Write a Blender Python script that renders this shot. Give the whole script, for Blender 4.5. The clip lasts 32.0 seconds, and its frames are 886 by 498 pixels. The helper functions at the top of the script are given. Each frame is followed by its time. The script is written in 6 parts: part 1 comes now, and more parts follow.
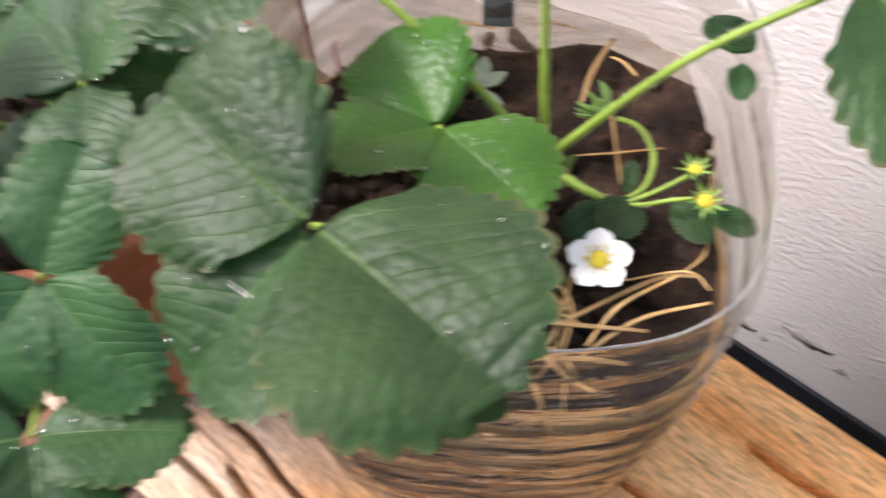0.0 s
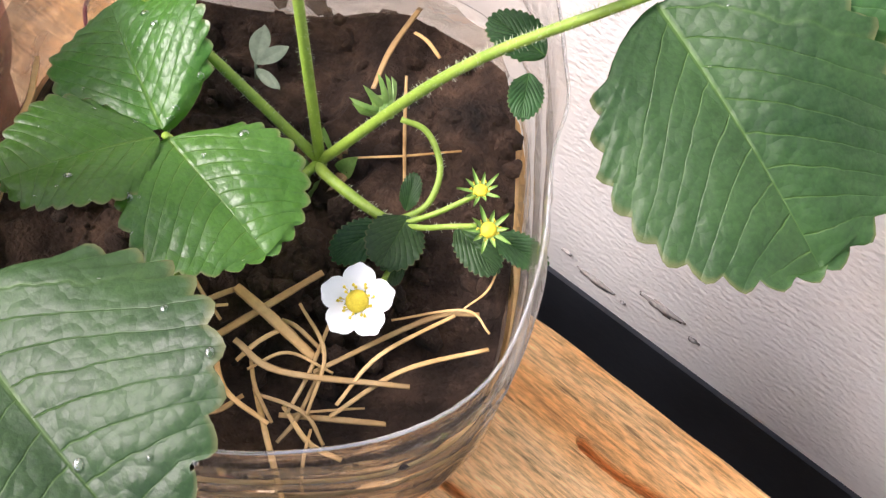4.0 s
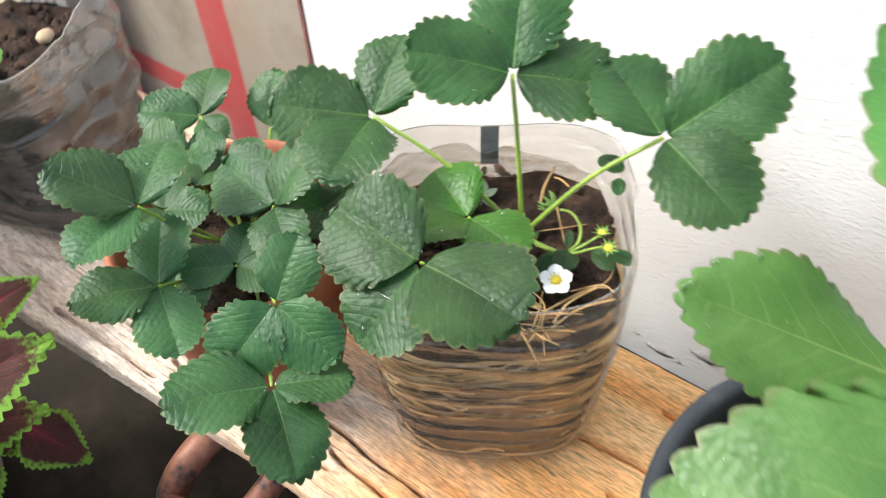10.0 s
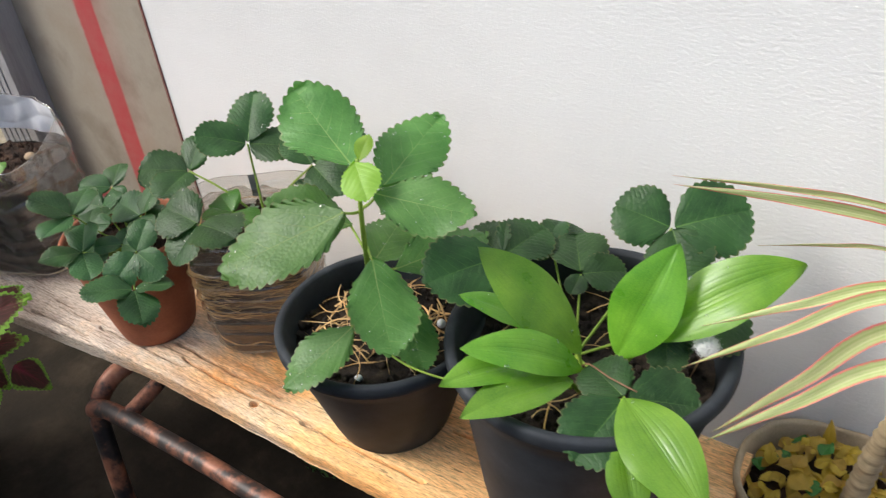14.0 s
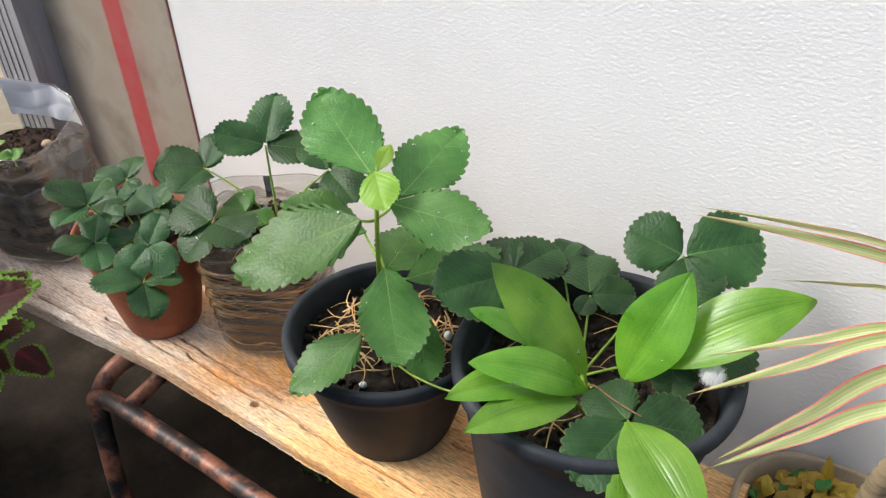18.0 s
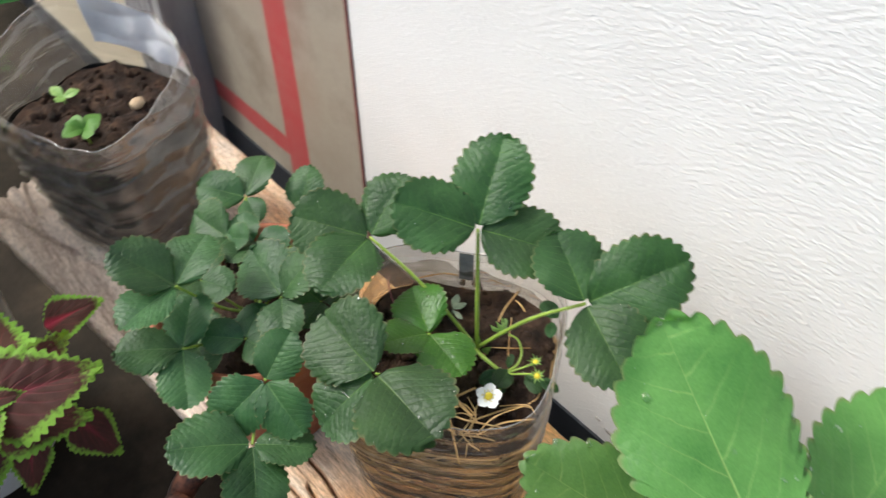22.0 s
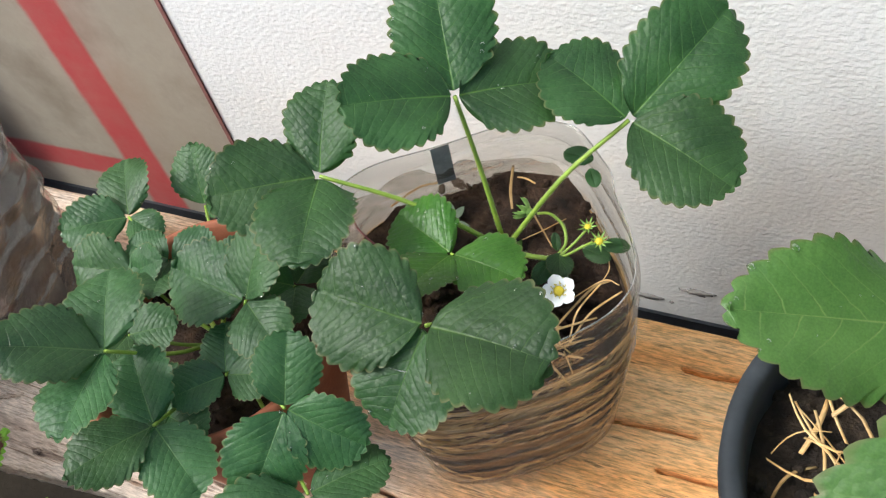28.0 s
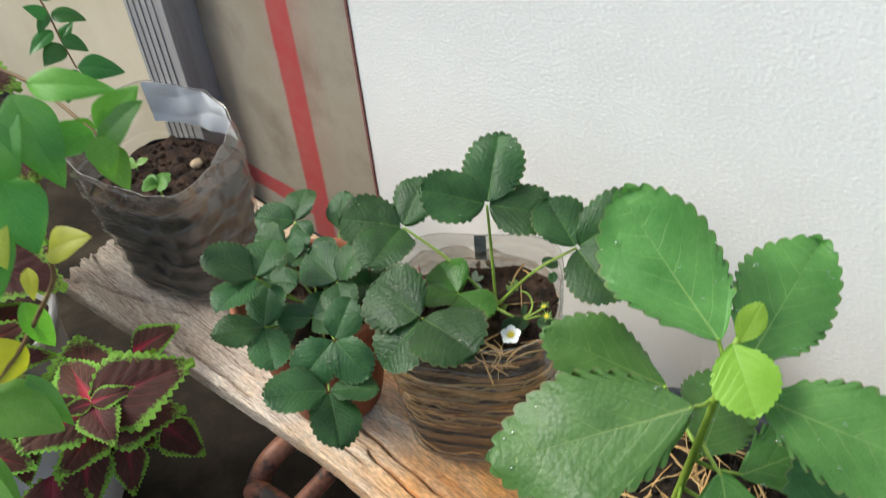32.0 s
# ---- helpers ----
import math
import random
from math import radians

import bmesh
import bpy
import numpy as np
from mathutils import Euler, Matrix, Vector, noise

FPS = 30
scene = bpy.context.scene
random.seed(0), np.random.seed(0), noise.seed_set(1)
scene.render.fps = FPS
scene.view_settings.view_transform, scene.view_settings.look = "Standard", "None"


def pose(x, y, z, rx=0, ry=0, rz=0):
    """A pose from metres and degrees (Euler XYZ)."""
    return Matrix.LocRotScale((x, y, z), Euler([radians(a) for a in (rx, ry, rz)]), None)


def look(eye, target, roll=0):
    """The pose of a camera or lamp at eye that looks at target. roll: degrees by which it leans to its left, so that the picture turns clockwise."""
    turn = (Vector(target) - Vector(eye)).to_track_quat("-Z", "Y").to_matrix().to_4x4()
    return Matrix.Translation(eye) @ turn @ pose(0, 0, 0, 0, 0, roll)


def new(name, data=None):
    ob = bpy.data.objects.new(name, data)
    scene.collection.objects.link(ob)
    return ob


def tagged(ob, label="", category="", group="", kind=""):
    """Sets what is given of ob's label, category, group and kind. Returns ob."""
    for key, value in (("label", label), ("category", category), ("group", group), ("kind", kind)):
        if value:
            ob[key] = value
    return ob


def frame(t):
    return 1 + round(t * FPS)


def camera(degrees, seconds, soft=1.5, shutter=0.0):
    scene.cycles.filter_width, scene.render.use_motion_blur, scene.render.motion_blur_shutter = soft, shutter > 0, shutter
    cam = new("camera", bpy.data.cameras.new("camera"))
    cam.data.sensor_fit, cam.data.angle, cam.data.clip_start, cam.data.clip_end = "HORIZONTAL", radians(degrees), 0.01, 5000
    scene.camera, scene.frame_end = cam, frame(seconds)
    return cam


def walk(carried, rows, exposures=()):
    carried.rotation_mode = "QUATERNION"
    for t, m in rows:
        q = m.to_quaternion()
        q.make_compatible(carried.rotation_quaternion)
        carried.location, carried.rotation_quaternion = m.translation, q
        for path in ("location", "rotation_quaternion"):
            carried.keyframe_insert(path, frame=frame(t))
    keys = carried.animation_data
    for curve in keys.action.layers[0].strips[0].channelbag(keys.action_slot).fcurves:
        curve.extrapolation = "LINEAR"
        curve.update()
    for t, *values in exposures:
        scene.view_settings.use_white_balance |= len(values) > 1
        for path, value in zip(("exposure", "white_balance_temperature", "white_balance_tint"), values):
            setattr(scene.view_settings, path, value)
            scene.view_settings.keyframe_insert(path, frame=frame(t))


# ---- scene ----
cam = camera(56.93, 32.0, soft=1.25, shutter=0.5)
PATH = [
    (0, (0.1049, -0.3806, 0.8890), (-0.1457, -0.1375, 0.4010), -4.39),
    (0.5, (0.1154, -0.3277, 0.8719), (-0.0821, -0.0755, 0.3646), 2.68),
    (1, (0.1142, -0.3186, 0.8642), (-0.0852, -0.0746, 0.3536), 2.60),
    (1.5, (0.1103, -0.3215, 0.8673), (-0.0866, -0.0932, 0.3485), 0.37),
    (2, (0.1054, -0.3236, 0.8697), (-0.0861, -0.0895, 0.3515), 1.03),
    (2.5, (0.1079, -0.3154, 0.8761), (-0.0820, -0.0931, 0.3521), 0.90),
    (3, (0.1096, -0.3015, 0.8774), (-0.0744, -0.0730, 0.3540), 3.13),
    (3.5, (0.1108, -0.2943, 0.8726), (-0.0662, -0.0713, 0.3445), 3.11),
    (5.5, (0.0769, -0.3055, 0.8829), (-0.0567, -0.0376, 0.3629), 12.94),
    (6, (0.0770, -0.2926, 0.8885), (-0.0586, -0.0537, 0.3551), 9.29),
    (6.5, (0.0759, -0.3046, 0.8856), (-0.0618, -0.0352, 0.3674), 13.16),
    (7, (0.0720, -0.3083, 0.8934), (-0.0717, -0.0368, 0.3780), 13.25),
    (7.5, (0.0722, -0.3111, 0.8967), (-0.0768, -0.0372, 0.3841), 13.38),
    (8, (0.0805, -0.3272, 0.8983), (-0.0804, -0.0555, 0.3882), 11.91),
    (8.5, (0.0838, -0.3863, 0.9410), (-0.1174, -0.1233, 0.4407), 8.24),
    (9, (0.1057, -0.4427, 1.0147), (-0.1515, -0.1898, 0.5352), 1.87),
    (9.5, (0.1402, -0.4978, 1.0575), (-0.1438, -0.2255, 0.6045), -1.34),
    (10, (0.2110, -0.5579, 1.0738), (-0.2412, -0.0349, 0.3513), -4.02),
    (10.5, (0.2629, -0.6370, 1.1124), (-0.1698, -0.0382, 0.4384), -3.03),
    (11, (0.3754, -0.6891, 1.1488), (-0.1210, -0.1003, 0.5110), -5.76),
    (11.5, (0.5329, -0.7840, 1.2300), (-0.0059, -0.2065, 0.6167), -2.39),
    (12, (0.6288, -0.8680, 1.3017), (0.0674, -0.2814, 0.7179), -2.88),
    (12.5, (0.6426, -0.8956, 1.3121), (0.0740, -0.2894, 0.7559), -2.66),
    (13, (0.6739, -0.8876, 1.3051), (0.1125, -0.2770, 0.7465), -4.13),
    (13.5, (0.7622, -0.8680, 1.2875), (0.2258, -0.2424, 0.7210), -5.58),
    (14, (0.8264, -0.8591, 1.2981), (0.3250, -0.2174, 0.7178), -6.47),
    (14.5, (0.8407, -0.8564, 1.2941), (0.3435, -0.2177, 0.7069), -6.15),
    (15, (0.8367, -0.8717, 1.2993), (0.3352, -0.2315, 0.7174), -5.16),
    (15.5, (0.8425, -0.8771, 1.3084), (0.3291, -0.2305, 0.7441), -4.77),
    (17.5, (0.8229, -0.8684, 1.3011), (0.3241, -0.2203, 0.7257), -3.25),
    (18, (0.8171, -0.8701, 1.3058), (0.3121, -0.2225, 0.7353), -2.88),
    (18.5, (0.8139, -0.8664, 1.3078), (0.3048, -0.2173, 0.7425), -2.97),
    (19, (0.8176, -0.8589, 1.3040), (0.2992, -0.2137, 0.7427), -3.34),
    (19.5, (0.8049, -0.8681, 1.3065), (0.2895, -0.2243, 0.7408), -3.65),
    (20, (0.7853, -0.8290, 1.2996), (0.3129, -0.1725, 0.7115), -5.36),
    (20.5, (0.652, -0.744, 1.295), (-0.121, 0.575, 0.008), -7.4),
    (21, (0.486, -0.664, 1.250), (-0.296, 0.611, -0.078), -6.2),
    (21.5, (0.3432, -0.5476, 1.2429), (-0.1220, -0.0128, 0.5375), -3.76),
    (22, (0.2898, -0.5125, 1.2468), (-0.2207, -0.0595, 0.5159), -0.62),
    (22.5, (0.2497, -0.4926, 1.2388), (-0.3098, -0.1232, 0.4968), 0.13),
    (23, (0.2035, -0.5114, 1.2730), (-0.4305, -0.2212, 0.5562), 0.04),
    (23.5, (0.1903, -0.5354, 1.2971), (-0.5050, -0.2937, 0.6203), 0.55),
    (24, (0.2104, -0.5290, 1.2782), (-0.4940, -0.2815, 0.6130), 1.09),
    (24.5, (0.2485, -0.5011, 1.2400), (-0.4125, -0.2216, 0.5435), 0.26),
    (25, (0.2915, -0.4771, 1.2150), (-0.3013, -0.1535, 0.4776), -0.37),
    (25.5, (0.3180, -0.4707, 1.2154), (-0.2275, -0.1129, 0.4575), -0.84),
    (27.5, (0.1573, -0.5194, 1.0928), (-0.2105, 0.0093, 0.3278), -16.36),
    (28, (0.1478, -0.5165, 1.0931), (-0.2165, 0.0069, 0.3228), -16.36),
    (28.5, (0.1520, -0.5243, 1.0946), (-0.2218, 0.0003, 0.3298), -16.36),
    (29, (0.1682, -0.5415, 1.1038), (-0.1973, -0.0094, 0.3401), -15.27),
    (29.5, (0.1966, -0.5747, 1.1254), (-0.1588, -0.0254, 0.3691), -12.61),
    (30, (0.2501, -0.5911, 1.1511), (-0.1167, -0.0361, 0.4046), -9.36),
    (30.5, (0.3405, -0.6314, 1.1814), (-0.0979, -0.1019, 0.4552), -8.48),
    (31, (0.4059, -0.6776, 1.2378), (-0.1080, -0.1671, 0.5484), -7.78),
    (31.5, (0.4287, -0.6867, 1.2534), (-0.1169, -0.1769, 0.5882), -8.03),
    (32, (0.4392, -0.6942, 1.2896), (-0.1280, -0.1715, 0.6531), -6.13),
]
EXPOSURES = [(0.0, 0.62, 6350, 18), (1.0, 0.82, 6350, 20), (3.0, 0.92, 6350, 20), (6.0, 0.9, 6350, 10), (8.0, 0.86, 6350, 8), (9.0, 1.0, 6300, 6), (10.0, 0.84, 6250, 5), (11.0, 0.44, 6250, 4), (12.0, 0.08, 6250, 4), (13.0, -0.27, 6350, 5), (14.0, 0.08, 6400, 7), (15.0, 0.13, 6350, 8), (18.0, 0.12, 6350, 8), (20.0, 0.10, 6350, 7), (21.0, -0.04, 6300, 6), (22.0, 0.28, 6350, 5), (24.0, 0.6, 6300, 4), (25.0, 0.5, 6300, 3), (28.0, 0.32, 6150, 4), (30.0, 0.36, 6200, 2), (32.0, 0.06, 6250, 0)]
walk(cam, [(t, look(eye, target, roll)) for t, eye, target, roll in PATH], EXPOSURES)

# ---- daylight: hazy sky and a broad, weak sun ----
world = bpy.data.worlds.new("daylight")
scene.world = world
world.use_nodes = True
wn, wl = world.node_tree.nodes, world.node_tree.links
sky = wn.new("ShaderNodeTexSky")
sky.sky_type = "NISHITA"
sky.sun_disc = False
SUN_EL, SUN_AZ = radians(46), radians(234)
sky.sun_elevation, sky.sun_rotation = SUN_EL, SUN_AZ
sky.air_density, sky.dust_density, sky.ozone_density = 1.0, 4.0, 1.0
bg = wn["Background"]
bg.inputs["Strength"].default_value = 0.21
wl.new(sky.outputs["Color"], bg.inputs["Color"])

sun_data = bpy.data.lights.new("sun", "SUN")
sun_data.energy, sun_data.angle, sun_data.color = 2.4, radians(18), (1.0, 0.98, 0.95)
sun = new("sun", sun_data)
sun_from = Vector((math.sin(SUN_AZ) * math.cos(SUN_EL), math.cos(SUN_AZ) * math.cos(SUN_EL), math.sin(SUN_EL)))
sun.matrix_world = look(sun_from * 10, (0, 0, 0))

# ---- materials ----
def material(name, rough=0.6, metal=0.0, spec=0.5):
    m = bpy.data.materials.new(name)
    m.use_nodes = True
    b = m.node_tree.nodes["Principled BSDF"]
    b.inputs["Roughness"].default_value = rough
    b.inputs["Metallic"].default_value = metal
    b.inputs["Specular IOR Level"].default_value = spec
    return m, m.node_tree.nodes, m.node_tree.links, b


def node(nodes, kind, **values):
    n = nodes.new(kind)
    for key, value in values.items():
        if key == "operation":
            n.operation = value
        elif key == "blend":
            n.data_type, n.blend_type = "RGBA", value
        else:
            n.inputs[key.replace("_", " ")].default_value = value
    return n


def ramp(nodes, stops):
    r = nodes.new("ShaderNodeValToRGB")
    r.color_ramp.elements[0].position, r.color_ramp.elements[0].color = stops[0][0], (*stops[0][1], 1)
    r.color_ramp.elements[1].position, r.color_ramp.elements[1].color = stops[-1][0], (*stops[-1][1], 1)
    for p, c in stops[1:-1]:
        e = r.color_ramp.elements.new(p)
        e.color = (*c, 1)
    return r


def noisy(name, stops, scale, rough=0.6, bump=0.3, bump_scale=None, stretch=(1, 1, 1), detail=6.0, distance=0.002, spec=0.5, metal=0.0, shift=0.15):
    """A surface whose colour wanders through the stops, with a second, finer relief."""
    m, n, l, b = material(name, rough, metal, spec)
    co = n.new("ShaderNodeTexCoord")
    mp = n.new("ShaderNodeMapping")
    mp.inputs["Scale"].default_value = stretch
    l.new(co.outputs["Object"], mp.inputs["Vector"])
    big = node(n, "ShaderNodeTexNoise", Scale=scale, Detail=detail, Roughness=0.6)
    l.new(mp.outputs["Vector"], big.inputs["Vector"])
    r = ramp(n, stops)
    l.new(big.outputs["Fac"], r.inputs["Fac"])
    fine = node(n, "ShaderNodeTexNoise", Scale=bump_scale or scale * 8, Detail=5.0, Roughness=0.65)
    l.new(mp.outputs["Vector"], fine.inputs["Vector"])
    mix = node(n, "ShaderNodeMix", blend="OVERLAY")
    mix.inputs[0].default_value = shift * 2
    l.new(r.outputs["Color"], mix.inputs[6])
    l.new(fine.outputs["Color"], mix.inputs[7])
    hsv = node(n, "ShaderNodeHueSaturation", Saturation=1.0)
    l.new(mix.outputs[2], hsv.inputs["Color"])
    l.new(r.outputs["Color"], b.inputs["Base Color"])
    val = node(n, "ShaderNodeMath", operation="MULTIPLY_ADD")
    l.new(fine.outputs["Fac"], val.inputs[0])
    val.inputs[1].default_value, val.inputs[2].default_value = shift * 4, 1 - shift * 2
    l.new(val.outputs[0], hsv.inputs["Value"])
    l.new(r.outputs["Color"], hsv.inputs["Color"])
    l.new(hsv.outputs["Color"], b.inputs["Base Color"])
    bp = node(n, "ShaderNodeBump", Strength=bump, Distance=distance)
    l.new(fine.outputs["Fac"], bp.inputs["Height"])
    l.new(bp.outputs["Normal"], b.inputs["Normal"])
    return m


SOIL = noisy("soil", [(0.3, (0.012, 0.007, 0.005)), (0.5, (0.044, 0.024, 0.015)), (0.75, (0.13, 0.072, 0.044))], 45, 0.85, 1.0, 260, distance=0.006, spec=0.3)
TERRACOTTA = noisy("terracotta", [(0.3, (0.24, 0.075, 0.036)), (0.6, (0.35, 0.115, 0.056)), (0.8, (0.42, 0.18, 0.10))], 14, 0.75, 0.25, 240, distance=0.0006)
BLACK_PLASTIC = noisy("black_plastic", [(0.3, (0.020, 0.023, 0.027)), (0.6, (0.034, 0.039, 0.046)), (0.8, (0.070, 0.076, 0.084))], 18, 0.58, 0.25, 300, distance=0.0004, shift=0.1, spec=0.2)
WHITE_PLASTIC = noisy("white_plastic", [(0.3, (0.78, 0.77, 0.74)), (0.6, (0.84, 0.83, 0.82)), (0.8, (0.68, 0.64, 0.57))], 9, 0.4, 0.1, 80, distance=0.0004, shift=0.05)
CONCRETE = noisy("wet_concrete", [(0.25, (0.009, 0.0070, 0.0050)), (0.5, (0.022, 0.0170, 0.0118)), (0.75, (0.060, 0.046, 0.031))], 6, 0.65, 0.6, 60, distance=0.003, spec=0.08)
STRAW = noisy("dry_straw", [(0.3, (0.50, 0.26, 0.085)), (0.5, (0.70, 0.43, 0.17)), (0.8, (0.82, 0.60, 0.33))], 40, 0.5, 0.3, 500, distance=0.0003, shift=0.12)
RUST = noisy("rusty_black_tube", [(0.38, (0.010, 0.010, 0.012)), (0.47, (0.04, 0.026, 0.022)), (0.54, (0.24, 0.095, 0.055)), (0.75, (0.40, 0.19, 0.12))], 16, 0.5, 0.4, 220, distance=0.0008, metal=0.2)
PAPER_LABEL = noisy("white_paper_label", [(0.3, (0.80, 0.80, 0.84)), (0.7, (0.86, 0.86, 0.89))], 20, 0.4, 0.15, 160, distance=0.0006, shift=0.04)
SACK = noisy("beige_woven_bag", [(0.3, (0.36, 0.27, 0.16)), (0.6, (0.50, 0.40, 0.26)), (0.8, (0.42, 0.31, 0.18))], 12, 0.7, 0.4, 380, distance=0.001)
CANE = noisy("ringed_cane", [(0.3, (0.20, 0.14, 0.08)), (0.6, (0.40, 0.31, 0.19)), (0.8, (0.30, 0.21, 0.12))], 20, 0.7, 0.5, 200, stretch=(1, 1, 8), distance=0.001)
PETAL = noisy("white_petal", [(0.3, (0.87, 0.87, 0.86)), (0.7, (0.91, 0.91, 0.90))], 200, 0.5, 0.08, 900, distance=0.0002, shift=0.02)
POLLEN = noisy("yellow_pollen", [(0.3, (0.62, 0.46, 0.02)), (0.7, (0.75, 0.62, 0.05))], 500, 0.6, 0.6, 2000, distance=0.0004)
SEPAL = noisy("green_sepal", [(0.3, (0.14, 0.30, 0.05)), (0.7, (0.30, 0.45, 0.12))], 160, 0.5, 0.2, 900, distance=0.0002)
FLUFF = noisy("white_fluff", [(0.3, (0.76, 0.76, 0.75)), (0.7, (0.85, 0.85, 0.84))], 300, 0.8, 0.2, 900, distance=0.0003, shift=0.03)
PEBBLE = noisy("tan_pebble", [(0.3, (0.38, 0.26, 0.15)), (0.7, (0.55, 0.42, 0.28))], 90, 0.8, 0.5, 400, distance=0.001)
MOSS = noisy("green_moss", [(0.3, (0.03, 0.07, 0.015)), (0.7, (0.07, 0.14, 0.03))], 90, 0.9, 0.5, 400, distance=0.002)
BEIGE_WALL = noisy("beige_painted_wall", [(0.3, (0.60, 0.52, 0.38)), (0.6, (0.68, 0.60, 0.46)), (0.8, (0.64, 0.56, 0.43))], 2.5, 0.6, 0.15, 90, distance=0.001, shift=0.03)
POST_GREY = noisy("grey_post", [(0.3, (0.27, 0.26, 0.265)), (0.6, (0.36, 0.35, 0.355)), (0.8, (0.26, 0.24, 0.24))], 8, 0.5, 0.3, 120, stretch=(6, 6, 0.4), distance=0.0008)
BARE_PLASTER = noisy("bare_plaster", [(0.3, (0.22, 0.20, 0.19)), (0.7, (0.42, 0.40, 0.38))], 70, 0.9, 0.8, 300, distance=0.002)
# pale surface of the added out-of-view walls, light enough to bounce ambient light
BOUNCE_WALL = noisy("pale_bounce_wall", [(0.3, (0.48, 0.47, 0.45)), (0.7, (0.58, 0.57, 0.55))], 2.5, 0.8, 0.3, 90, distance=0.001)
GREY_LABEL = noisy("dark_grey_label", [(0.3, (0.24, 0.24, 0.245)), (0.7, (0.38, 0.38, 0.385))], 60, 0.4, 0.2, 300, distance=0.0004)
DARK_SOIL = noisy("dark_wet_soil", [(0.3, (0.008, 0.006, 0.005)), (0.5, (0.026, 0.018, 0.013)), (0.75, (0.085, 0.058, 0.038))], 50, 0.85, 1.0, 260, distance=0.006, spec=0.3)

# ---- building blocks ----
def mesh_of(bm, name, smooth=True):
    me = bpy.data.meshes.new(name)
    bm.to_mesh(me)
    bm.free()
    if smooth:
        for p in me.polygons:
            p.use_smooth = True
    return me


def thing(name, at, label, category, group="", kind=""):
    ob = new(name)
    ob.empty_display_size = 0.02
    ob.location = at
    return tagged(ob, label, category, group, kind)


def part(name, bm, material_, parent, label="", smooth=True, at=None):
    """One mesh object in world coordinates, hung under its thing."""
    ob = new(name, mesh_of(bm, name, smooth) if isinstance(bm, bmesh.types.BMesh) else bm)
    if material_ and not ob.data.materials:
        ob.data.materials.append(material_)
    if at is not None:
        ob.matrix_world = at
    if parent:
        ob.parent = parent
        if parent.parent is None:
            ob.matrix_parent_inverse = parent.matrix_basis.inverted()
    return tagged(ob, label) if label else ob


def lone(name, bm, material_, label, category="", kind="", smooth=True, group=""):
    ob = new(name, mesh_of(bm, name, smooth))
    ob.data.materials.append(material_)
    return tagged(ob, label, category, group, kind)


def box(x0, x1, y0, y1, z0, z1, bevel=0.0, bm=None):
    out = bm or bmesh.new()
    g = bmesh.ops.create_cube(out, size=1)["verts"]
    bmesh.ops.transform(out, matrix=Matrix.Translation(((x0 + x1) / 2, (y0 + y1) / 2, (z0 + z1) / 2)) @ Matrix.Diagonal((x1 - x0, y1 - y0, z1 - z0, 1)), verts=g)
    if bevel:
        bmesh.ops.bevel(out, geom=[e for e in out.edges if e.verts[0] in g], offset=bevel, segments=2, affect="EDGES", profile=0.7)
    return out


def rings(loops, closed_top=False, closed_bottom=False, bm=None):
    """A skin over loops of equal length, each a list of points."""
    out = bm or bmesh.new()
    vs = [[out.verts.new(p) for p in loop] for loop in loops]
    n = len(vs[0])
    for a, b in zip(vs, vs[1:]):
        for k in range(n):
            out.faces.new((a[k], a[(k + 1) % n], b[(k + 1) % n], b[k]))
    if closed_bottom:
        out.faces.new(vs[0][::-1])
    if closed_top:
        out.faces.new(vs[-1])
    return out


def lathe(centre, profile, seg=64, wob=0.0, bm=None, **caps):
    cx, cy = centre[:2]
    loops = []
    for r, z, *sh in profile:
        ox, oy = sh if sh else (0, 0)
        loops.append([(cx + ox + r * (1 + wob * math.sin(2 * a + 1)) * math.cos(a), cy + oy + r * (1 + wob * math.sin(2 * a + 1)) * math.sin(a), z) for a in (2 * math.pi * k / seg for k in range(seg))])
    return rings(loops, bm=bm, **caps)


def curve_points(ctrl, n):
    """Catmull-Rom through the control points."""
    c = [Vector(p) for p in ctrl]
    if len(c) == 2:
        return [c[0].lerp(c[1], k / n) for k in range(n + 1)]
    c = [2 * c[0] - c[1]] + c + [2 * c[-1] - c[-2]]
    out = []
    spans = len(c) - 3
    for k in range(n + 1):
        u = min(k / n * spans, spans - 1e-6)
        i, f = int(u), u - int(u)
        p0, p1, p2, p3 = c[i : i + 4]
        out.append(0.5 * (2 * p1 + (p2 - p0) * f + (2 * p0 - 5 * p1 + 4 * p2 - p3) * f**2 + (3 * p1 - p0 - 3 * p2 + p3) * f**3))
    return out


def tube(ctrl, r0, r1=None, n=12, seg=8, bm=None, caps=True):
    r1 = r0 if r1 is None else r1
    pts = curve_points(ctrl, n)
    loops, side = [], None
    for k, p in enumerate(pts):
        d = (pts[min(k + 1, n)] - pts[max(k - 1, 0)]).normalized()
        if side is None:
            side = d.cross(Vector((0.3, 0.2, 1)) if abs(d.z) < 0.9 else Vector((1, 0, 0))).normalized()
        side = (side - d * side.dot(d)).normalized()
        up = d.cross(side)
        r = r0 + (r1 - r0) * k / n
        loops.append([p + (side * math.cos(a) + up * math.sin(a)) * r for a in (2 * math.pi * j / seg for j in range(seg))])
    return rings(loops, closed_top=caps, closed_bottom=caps, bm=bm)


